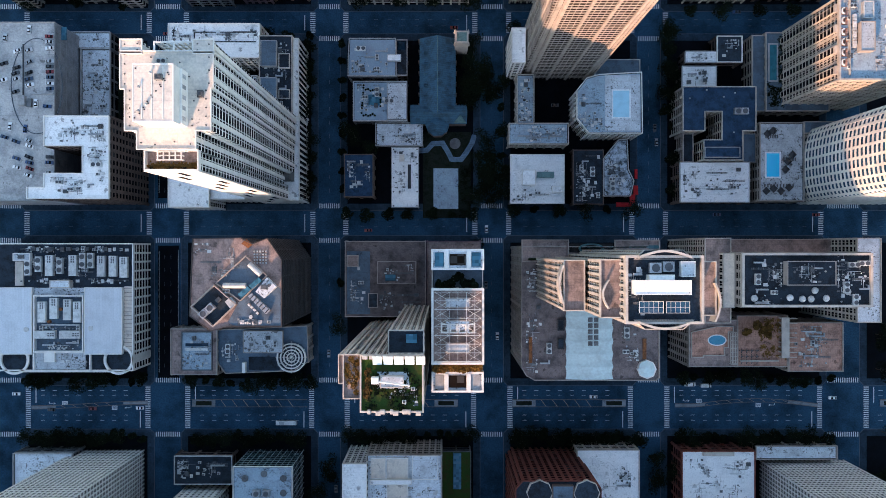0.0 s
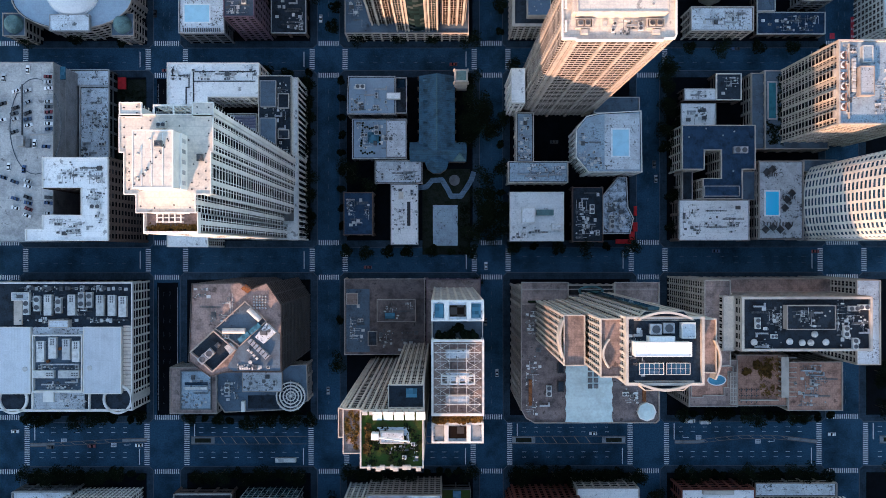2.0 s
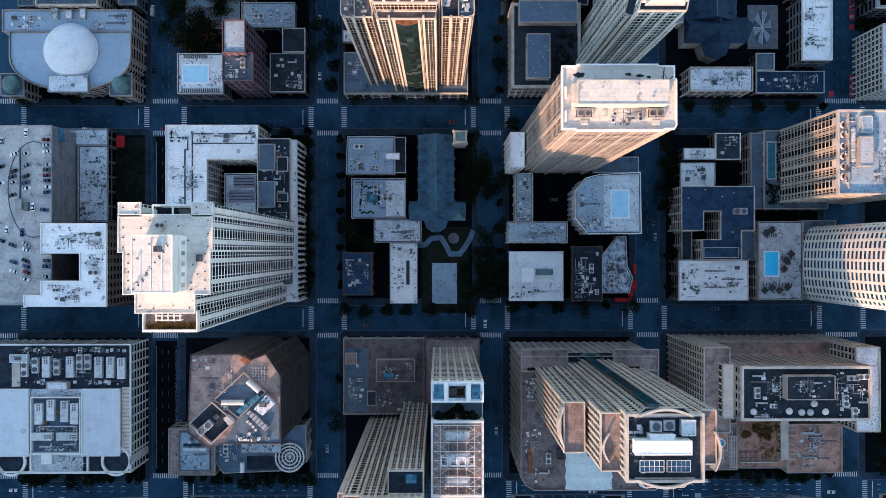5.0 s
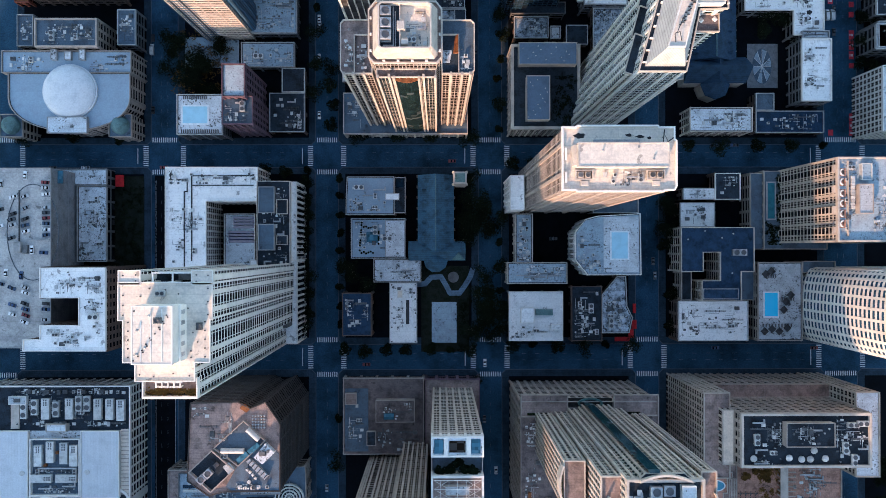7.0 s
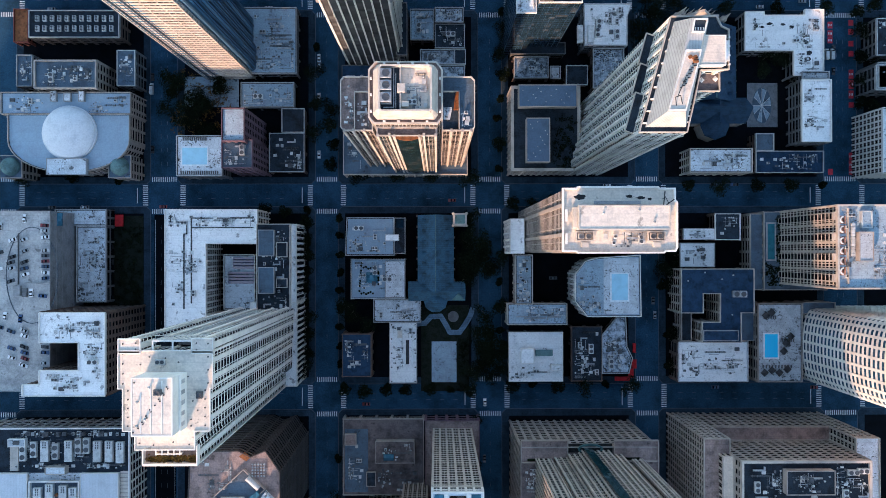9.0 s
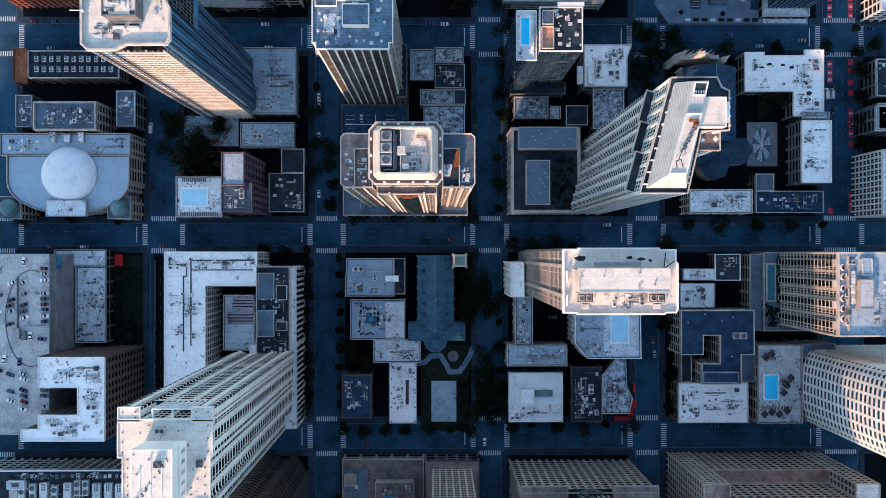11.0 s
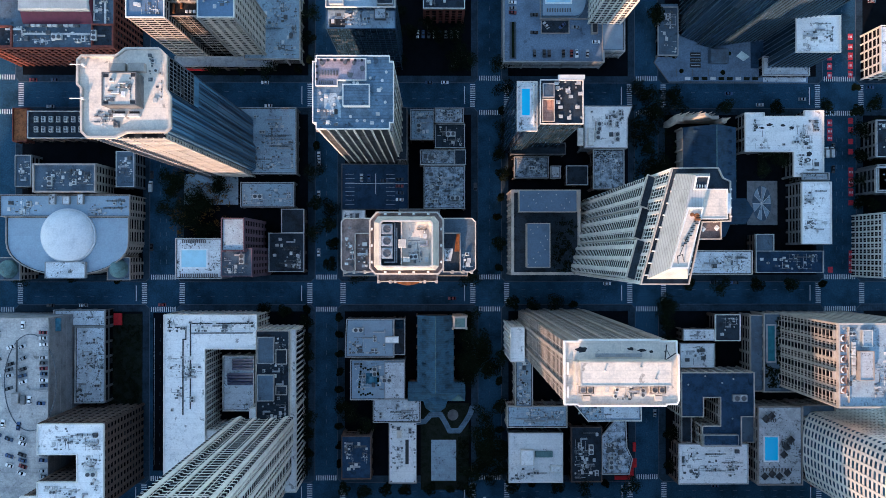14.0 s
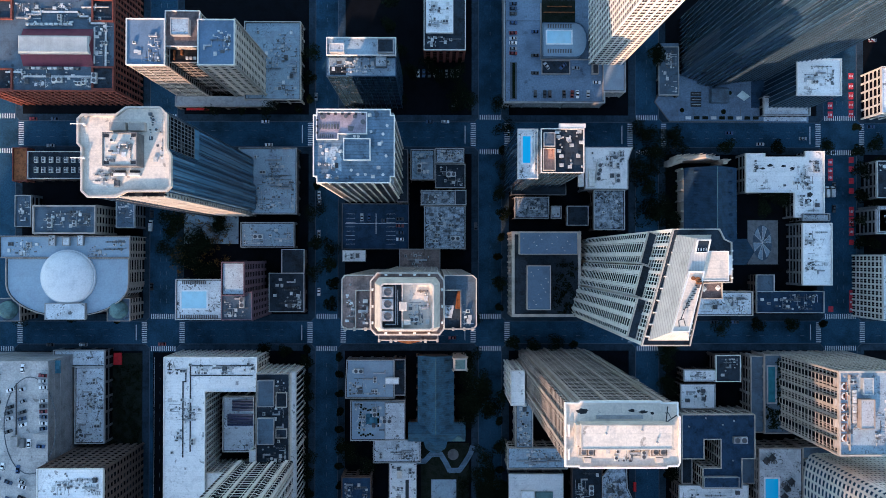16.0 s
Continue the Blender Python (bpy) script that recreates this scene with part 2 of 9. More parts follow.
MAT = dict(
    # asphalt: the blue of sky-lit shade is put into the base colour
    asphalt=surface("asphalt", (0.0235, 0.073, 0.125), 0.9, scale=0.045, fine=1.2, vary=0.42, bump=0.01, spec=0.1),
    # sidewalk: concrete whose colour holds the dark blue shade of the streets
    sidewalk=surface("shaded_sidewalk_concrete", (0.030, 0.054, 0.080), 0.9, scale=0.12, fine=1.0, vary=0.3, bump=0.01, spread=0.2, seam=(3.0, 3.0, 0.7), spec=0.1),
    # yard: asphalt with the black shade between buildings put into its colour
    yard=surface("shade_black_asphalt", (0.0035, 0.005, 0.008), 0.9, scale=0.15, fine=1.5, vary=0.3, bump=0.01, spec=0.08),
    slab=surface("sidewalk_slab", (0.23, 0.245, 0.26), 0.85, scale=0.3, fine=2.0, vary=0.25, bump=0.01, spread=0.2),
    kerb_pale=surface("median_kerb", (0.165, 0.135, 0.12), 0.8, vary=0.25),
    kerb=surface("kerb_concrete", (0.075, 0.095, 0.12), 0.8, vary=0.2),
    mark=surface("road_paint_white", (0.72, 0.74, 0.76), 0.7, vary=0.3, scale=1.2, fine=6, bump=0),
    mark_w=surface("worn_road_paint", (0.16, 0.20, 0.25), 0.75, vary=0.45, scale=0.9, fine=5, bump=0),
    mark_y=surface("road_paint_yellow", (0.42, 0.29, 0.20), 0.7, vary=0.3, scale=1.2, fine=6, bump=0),
    mark_r=surface("road_paint_red", (0.60, 0.035, 0.06), 0.75, vary=0.3, scale=0.8, fine=5, bump=0),
    white=surface("white_precast", (0.80, 0.77, 0.72), 0.7, vary=0.10, scale=0.15, spread=0.04),
    cream=surface("limestone", (0.54, 0.48, 0.42), 0.75, vary=0.16, scale=0.2, spread=0.06),
    deckwall=surface("garage_panel_concrete", (0.30, 0.31, 0.33), 0.85, vary=0.25, scale=0.12, fine=1.2, blot=0.3),
    tan=surface("tan_concrete", (0.41, 0.355, 0.315), 0.8, vary=0.18, scale=0.2, spread=0.06),
    # mgrey: darker copy of grey, painting the shade on low blocks' walls
    mgrey=surface("shaded_grey_concrete", (0.165, 0.172, 0.185), 0.85, vary=0.28, scale=0.2, spread=0.18),
    grey=surface("grey_concrete", (0.36, 0.36, 0.36), 0.8, vary=0.2, scale=0.2, spread=0.08),
    coping=surface("pale_stone_coping", (0.47, 0.465, 0.455), 0.8, vary=0.2, scale=0.3, spread=0.2),
    dgrey=surface("dark_concrete", (0.13, 0.13, 0.135), 0.75, vary=0.25, scale=0.2, spread=0.1),
    fin=surface("blue_metal_fins", (0.038, 0.085, 0.145), 0.4, 0.3, vary=0.2, scale=0.3, spread=0.15),
    dstone=surface("dark_brown_granite", (0.065, 0.055, 0.052), 0.6, vary=0.25, scale=0.2, spread=0.2),
    black=surface("black_metal", (0.025, 0.026, 0.03), 0.5, vary=0.2, scale=0.3),
    brick=surface("red_brick", (0.20, 0.055, 0.040), 0.85, vary=0.25, scale=0.5, fine=6, spread=0.1),
    # brickb: brown darkened to hold the shade on low walls
    brickb=surface("brown_brick", (0.145, 0.100, 0.085), 0.85, vary=0.25, scale=0.5, fine=6, spread=0.1),
    purple=surface("mauve_panel", (0.16, 0.10, 0.13), 0.7, vary=0.2, scale=0.4, spread=0.08),
    r_white=surface("roof_white_membrane", (0.88, 0.875, 0.86), 0.75, vary=0.14, scale=0.16, fine=1.3, stain=(0.66, 0.67, 0.67), spread=0.06, seam=(14.0, 2.8, 0.86), clean=0.09, blot=0.55, fleck=0.2),
    # r_cream: warmth of the low sun on tower roofs is put into this colour
    r_cream=surface("roof_sun_tinted_cream", (0.72, 0.635, 0.54), 0.75, vary=0.18, scale=0.2, fine=1.3, stain=(0.48, 0.44, 0.40), spread=0.04, seam=(12.0, 3.0, 0.85), clean=0.06, blot=0.45),
    r_sheet=surface("roof_white_sheet", (0.66, 0.69, 0.72), 0.75, vary=0.14, scale=0.12, fine=1.3, stain=(0.56, 0.59, 0.62), spread=0.03, seam=(1.6, 40.0, 0.88), clean=0.04),
    r_roofblue=surface("roof_blue_felt", (0.13, 0.205, 0.30), 0.85, vary=0.16, scale=0.12, fine=1.3, spread=0.05, clean=0.04),
    r_pale=surface("roof_pale_membrane", (0.62, 0.66, 0.69), 0.8, vary=0.25, scale=0.18, fine=1.6, stain=(0.40, 0.42, 0.445), spread=0.22, seam=(11.0, 3.1, 0.78), clean=0.03, blot=0.7, fleck=0.75),
    r_grey=surface("roof_grey_gravel", (0.098, 0.148, 0.198), 0.9, vary=0.3, scale=0.14, fine=2.0, stain=(0.065, 0.085, 0.11), spread=0.15, seam=(9.0, 4.5, 0.8), blot=0.5),
    r_ribbed=surface("roof_ribbed_metal", (0.125, 0.205, 0.285), 0.7, vary=0.3, scale=0.16, fine=1.5, stain=(0.06, 0.10, 0.145), spread=0.05, seam=(40.0, 1.4, 0.55), blot=0.5),
    r_rib_pale=surface("roof_pale_ribbed_metal", (0.52, 0.52, 0.50), 0.6, 0.1, vary=0.12, scale=0.16, fine=1.5, seam=(0.55, 60.0, 0.72)),
    r_smooth=surface("roof_smooth_blue_membrane", (0.28, 0.375, 0.455), 0.8, vary=0.15, scale=0.1, fine=1.2, stain=(0.25, 0.31, 0.38), spread=0.04, seam=(18.0, 4.5, 0.9), clean=0.05),
    r_mid=surface("roof_blue_grey_membrane", (0.33, 0.43, 0.50), 0.85, vary=0.25, scale=0.16, fine=1.5, stain=(0.25, 0.29, 0.34), spread=0.10, seam=(12.0, 3.4, 0.82), clean=0.03, blot=0.5, fleck=0.5),
    r_patch=surface("roof_patched_membrane", (0.48, 0.54, 0.60), 0.85, vary=0.35, scale=0.35, fine=1.8, stain=(0.05, 0.065, 0.08), spread=0.15, seam=(7.0, 2.6, 0.7), clean=-0.02, blot=0.7, fleck=0.85),
    dome_white=surface("dome_white_membrane", (0.66, 0.68, 0.70), 0.7, vary=0.12, scale=0.15, fine=1.2, stain=(0.52, 0.55, 0.58), clean=0.05),
    r_deck=surface("parking_deck_concrete", (0.50, 0.49, 0.475), 0.85, vary=0.3, scale=0.12, fine=1.2, stain=(0.30, 0.30, 0.30), spread=0.05, seam=(16.0, 8.0, 0.75), blot=0.5),
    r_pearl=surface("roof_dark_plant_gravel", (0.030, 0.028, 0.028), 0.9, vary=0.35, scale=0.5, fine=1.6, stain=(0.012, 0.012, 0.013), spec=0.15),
    deck_blue=surface("parking_deck_blue_grey", (0.17, 0.245, 0.335), 0.85, vary=0.32, scale=0.07, fine=1.2, stain=(0.105, 0.15, 0.21), seam=(16.0, 8.0, 0.8), blot=0.35),
    lilac=surface("roof_lilac_paving", (0.36, 0.315, 0.36), 0.85, vary=0.25, scale=0.2, fine=1.4, stain=(0.24, 0.20, 0.23), seam=(2.4, 2.4, 0.85)),
    steelrib=surface("pale_steel_fins", (0.095, 0.165, 0.235), 0.45, 0.3, vary=0.2, scale=0.3, spread=0.25),
    r_navy=surface("roof_navy_bitumen", (0.024, 0.058, 0.108), 0.9, vary=0.25, scale=0.2, fine=1.6, stain=(0.012, 0.028, 0.055), spread=0.12, spec=0.15, blot=0.4),
    tar=surface("roof_tar_and_edge_shade", (0.012, 0.014, 0.018), 0.7, vary=0.3, scale=0.8, fine=3.0, bump=0.02),
    slate_n=surface("navy_slate", (0.022, 0.055, 0.100), 0.75, vary=0.25, scale=0.25, fine=3.0, spec=0.15, seam=(30.0, 0.9, 0.75)),
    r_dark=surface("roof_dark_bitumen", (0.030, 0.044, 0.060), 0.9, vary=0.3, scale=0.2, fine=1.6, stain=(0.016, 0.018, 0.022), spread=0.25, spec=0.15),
    r_brownd=surface("roof_dark_brown_gravel", (0.20, 0.16, 0.155), 0.9, vary=0.35, scale=0.22, fine=1.8, stain=(0.075, 0.062, 0.062), spread=0.12, seam=(9.0, 5.0, 0.8), blot=0.6),
    # r_terra, r_brown: browns raised in place of warm light on the podium roofs
    r_terra=surface("roof_warm_brown_paving", (0.56, 0.31, 0.23), 0.85, vary=0.3, scale=0.25, fine=1.4, stain=(0.27, 0.14, 0.105), spread=0.10, seam=(2.4, 2.4, 0.7), blot=0.5),
    r_brown=surface("roof_brown_paving", (0.33, 0.245, 0.22), 0.85, vary=0.3, scale=0.2, fine=1.4, stain=(0.15, 0.115, 0.105), spread=0.12, seam=(2.4, 2.4, 0.75), blot=0.5),
    r_blue=surface("roof_blue_slate", (0.060, 0.145, 0.215), 0.8, vary=0.25, scale=0.2, fine=3.0, stain=(0.04, 0.08, 0.11), spec=0.15, seam=(30.0, 1.2, 0.7)),
    copper=surface("copper_patina", (0.12, 0.22, 0.22), 0.7, vary=0.3, scale=0.3, fine=2.0),
    teal=surface("teal_metal_roof", (0.05, 0.15, 0.16), 0.5, vary=0.25, scale=0.2, fine=1.5),
    maroon=surface("maroon_roof_panel", (0.13, 0.022, 0.045), 0.7, vary=0.2, scale=0.3),
    red=surface("red_awning_cloth", (0.50, 0.012, 0.018), 0.8, vary=0.2, scale=0.6),
    orange=surface("rust_planter", (0.28, 0.10, 0.035), 0.85, vary=0.4, scale=0.6),
    fabric=surface("white_fabric_roof", (0.56, 0.69, 0.69), 0.55, vary=0.12, scale=0.1, fine=0.8, bump=0),
    metal=surface("galvanised_metal", (0.42, 0.43, 0.44), 0.45, 0.5, vary=0.2, scale=0.5, spread=0.25),
    unit=surface("unit_pale_metal", (0.62, 0.62, 0.60), 0.5, 0.1, vary=0.18, scale=0.5, spread=0.2),
    unitd=surface("unit_dark_metal", (0.14, 0.145, 0.15), 0.5, 0.3, vary=0.25, scale=0.5, spread=0.3),
    fan=surface("fan_dark", (0.10, 0.105, 0.115), 0.5, vary=0.1),
    grass=surface("roof_grass", (0.036, 0.072, 0.018), 0.95, vary=0.45, scale=0.35, fine=3.0, bump=0.1, stain=(0.06, 0.055, 0.02), spec=0.05),
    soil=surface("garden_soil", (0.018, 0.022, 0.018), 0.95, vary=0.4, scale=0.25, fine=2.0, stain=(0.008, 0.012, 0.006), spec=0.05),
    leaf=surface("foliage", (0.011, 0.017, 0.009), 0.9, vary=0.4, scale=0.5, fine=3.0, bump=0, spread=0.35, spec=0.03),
    leaf_y=surface("autumn_foliage", (0.22, 0.12, 0.03), 0.8, vary=0.4, scale=0.5, fine=3.0, bump=0, spread=0.3, spec=0.2),
    bark=surface("bark", (0.10, 0.075, 0.055), 0.9, vary=0.3, scale=1.0),
    tyre=surface("tyre_rubber", (0.02, 0.02, 0.02), 0.9, vary=0.1),
    solar=surface("solar_panel", (0.012, 0.03, 0.09), 0.15, 0.2, vary=0.1, scale=0.5, bump=0, spec=0.6),
    g_dark=glazing("glass_dark", (0.008, 0.010, 0.014)),
    g_steel=glazing("glass_steel_blue", (0.026, 0.085, 0.150), 0.08, ior=1.3),
    sspan=glazing("glass_brown_grey", (0.085, 0.085, 0.088), 0.3, (3.8, 3.8, 3.6), 0.4, 1.1),
    g_slate=glazing("glass_slate_blue", (0.022, 0.052, 0.088), 0.08, (2.6, 2.6, 60.0), 0.5, 1.2),
    # g_azure: the sky mirrored in the facade is painted into the base colour
    g_azure=glazing("glass_sky_tinted", (0.105, 0.225, 0.345), 0.10, (1.2, 1.2, 40.0), 0.3, 1.2),
    g_blue=glazing("glass_blue", (0.014, 0.036, 0.062), 0.08, ior=1.2),
    g_green=glazing("glass_green", (0.014, 0.030, 0.032), 0.10),
    g_teal=glazing("glass_teal", (0.012, 0.050, 0.062), 0.08, (3.2, 3.2, 3.6), 0.6, 1.2),
    g_bronze=glazing("glass_bronze", (0.022, 0.016, 0.013), 0.12),
    # g_sky: blue base colour takes the place of sky reflected in the panes
    g_sky=glazing("skylight_glass", (0.06, 0.19, 0.27), 0.08, (1.5, 1.5, 9.0), 0.3, 1.3),
)


def car_paint():
    m, nt, b = nodes_of("car_paint")
    N, L = nt.nodes.new, nt.links.new
    info, ramp = N("ShaderNodeObjectInfo"), N("ShaderNodeValToRGB")
    ramp.color_ramp.interpolation = "CONSTANT"
    cols = [(0.75, 0.75, 0.75), (0.02, 0.02, 0.022), (0.22, 0.24, 0.26), (0.02, 0.05, 0.10), (0.05, 0.055, 0.06), (0.16, 0.012, 0.015), (0.02, 0.02, 0.025),
            (0.45, 0.46, 0.47), (0.02, 0.06, 0.15), (0.8, 0.8, 0.8)]
    e = ramp.color_ramp.elements
    e[0].color, e[1].position, e[1].color = (*cols[0], 1), 0.1, (*cols[1], 1)
    for i, c in enumerate(cols[2:]):
        e.new(0.2 + 0.1 * i).color = (*c, 1)
    L(info.outputs["Random"], ramp.inputs[0]), L(ramp.outputs[0], b.inputs["Base Color"])
    b.inputs["Roughness"].default_value, b.inputs["Coat Weight"].default_value = 0.3, 0.6
    return m


def pool_water():
    m, nt, b = nodes_of("pool_water")
    N, L = nt.nodes.new, nt.links.new
    geo, tex, bp = N("ShaderNodeNewGeometry"), N("ShaderNodeTexNoise"), N("ShaderNodeBump")
    tex.inputs["Scale"].default_value = 1.2
    bp.inputs["Strength"].default_value, bp.inputs["Distance"].default_value = 0.3, 0.1
    L(geo.outputs["Position"], tex.inputs["Vector"]), L(tex.outputs["Fac"], bp.inputs["Height"]), L(bp.outputs[0], b.inputs["Normal"])
    b.inputs["Base Color"].default_value, b.inputs["Roughness"].default_value = (0.02, 0.58, 0.92, 1), 0.06
    return m


MAT["paint"], MAT["water"] = car_paint(), pool_water()
MAT["water_pale"] = surface("pale_pool_water", (0.40, 0.70, 0.83), 0.08, vary=0.06, scale=0.3, bump=0.02, spec=0.5)
MAT["water_dark"] = surface("dim_pool_water", (0.03, 0.17, 0.22), 0.08, vary=0.15, scale=0.4, bump=0.02, spec=0.5)
MAT["water_mid"] = surface("teal_pool_water", (0.06, 0.30, 0.44), 0.08, vary=0.1, scale=0.4, bump=0.02, spec=0.5)
MAT["tile"] = surface("pool_tile", (0.80, 0.84, 0.86), 0.5, vary=0.1, scale=0.5)


# ---------- mesh helpers ----------
class Geo:
    """Collects simple solids into one mesh."""

    def __init__(self):
        self.v, self.f = [], []

    def add(self, verts, faces):
        n = len(self.v)
        self.v += [tuple(p) for p in verts]
        self.f += [tuple(n + i for i in q) for q in faces]
        return self

    def box(self, x0, y0, z0, x1, y1, z1, c=0.0):
        """A box; c chamfers its upper edges."""
        if c <= 0:
            return self.add([(x0, y0, z0), (x1, y0, z0), (x1, y1, z0), (x0, y1, z0), (x0, y0, z1), (x1, y0, z1), (x1, y1, z1), (x0, y1, z1)],
                            [(3, 2, 1, 0), (4, 5, 6, 7), (0, 1, 5, 4), (1, 2, 6, 5), (2, 3, 7, 6), (3, 0, 4, 7)])
        r0, r1 = [(x0, y0), (x1, y0), (x1, y1), (x0, y1)], [(x0 + c, y0 + c), (x1 - c, y0 + c), (x1 - c, y1 - c), (x0 + c, y1 - c)]
        return self.loft([(r0, z0), (r0, z1 - c), (r1, z1)])

    def loft(self, rings, cap=True):
        """Rings of equal length, (polygon, z), from below upwards, counter-clockwise."""
        n, faces, verts = len(rings[0][0]), [], []
        for p, z in rings:
            verts += [(x, y, z) for x, y in p]
        for k in range(len(rings) - 1):
            for i in range(n):
                j = (i + 1) % n
                faces.append((k * n + i, k * n + j, (k + 1) * n + j, (k + 1) * n + i))
        if cap:
            faces += [tuple(range(n - 1, -1, -1)), tuple((len(rings) - 1) * n + i for i in range(n))]
        return self.add(verts, faces)

    def prism(self, poly, z0, z1):
        return self.loft([(poly, z0), (poly, z1)])

    def band(self, outer, inner, z0, z1):
        """A closed rim between two polygons of equal length."""
        n = len(outer)
        v = [(x, y, z) for p, z in ((outer, z0), (outer, z1), (inner, z1), (inner, z0)) for x, y in p]
        f = []
        for k in range(4):
            for i in range(n):
                j, m = (i + 1) % n, (k + 1) % 4
                f.append((k * n + i, k * n + j, m * n + j, m * n + i))
        return self.add(v, f)

    def cyl(self, x, y, z0, z1, r, n=14, r1=None):
        r1 = r if r1 is None else r1
        return self.loft([(circle(x, y, r, n), z0), (circle(x, y, r1, n), z1)])

    def tube(self, a, b, r, n=6):
        a, b = Vector(a), Vector(b)
        q = (b - a).to_track_quat("Z", "Y")
        ring = [q @ Vector((math.cos(t) * r, math.sin(t) * r, 0)) for t in (2 * math.pi * i / n for i in range(n))]
        v = [a + p for p in ring] + [b + p for p in ring]
        return self.add(v, [(i, (i + 1) % n, n + (i + 1) % n, n + i) for i in range(n)] + [tuple(range(n - 1, -1, -1)), tuple(range(n, 2 * n))])

    def mesh(self, name, material):
        me = bpy.data.meshes.new(name)
        me.from_pydata(self.v, [], self.f)
        me.materials.append(MAT[material])
        me.update()
        return me


def circle(x, y, r, n=16, ry=None):
    ry = r if ry is None else ry
    return [(x + r * math.cos(2 * math.pi * i / n), y + ry * math.sin(2 * math.pi * i / n)) for i in range(n)]


def rect(x0, y0, x1, y1):
    return [(x0, y0), (x1, y0), (x1, y1), (x0, y1)]


def offset(poly, d):
    """The polygon moved outwards by d (inwards: minus)."""
    n, out = len(poly), []
    for i in range(n):
        a, b, c = Vector(poly[i - 1]), Vector(poly[i]), Vector(poly[(i + 1) % n])
        u, w = (b - a).normalized(), (c - b).normalized()
        n1, n2 = Vector((u.y, -u.x)), Vector((w.y, -w.x))
        s = n1 + n2
        s = s / max(0.3, s.length_squared) * 2 if s.length > 1e-6 else n1
        out.append((b.x + s.x * d, b.y + s.y * d))
    return out


def centre(poly):
    return sum(p[0] for p in poly) / len(poly), sum(p[1] for p in poly) / len(poly)


def thing(name, label, category, x=0.0, y=0.0, z=0.0, group="", kind=""):
    ob = new(name)
    ob.location = (x, y, z)
    ob.empty_display_size = 0.5
    return tagged(ob, label, category, group, kind)


def part(name, geo, material, parent, label="", kind=""):
    """One mesh, given in world places, under a thing or a part."""
    me = geo.mesh(name, material) if isinstance(geo, Geo) else geo
    ob = new(name, me)
    ob.parent = parent
    base = parent
    while base is not None:
        ob.location = ob.location - Vector(base.location)
        base = base.parent
    return tagged(ob, label, kind=kind)


def solo(name, geo, material, label, category, group="", kind=""):
    return tagged(new(name, geo.mesh(name, material)), label, category, group, kind)


def put(name, me, parent, x, y, z, turn=0.0, label=""):
    """One more object on a shared mesh, at a world place (parent at top level, unturned)."""
    ob = new(name, me)
    ob.parent = parent
    ob.location = Vector((x, y, z)) - Vector(parent.location)
    ob.rotation_euler[2] = turn
    return tagged(ob, label)


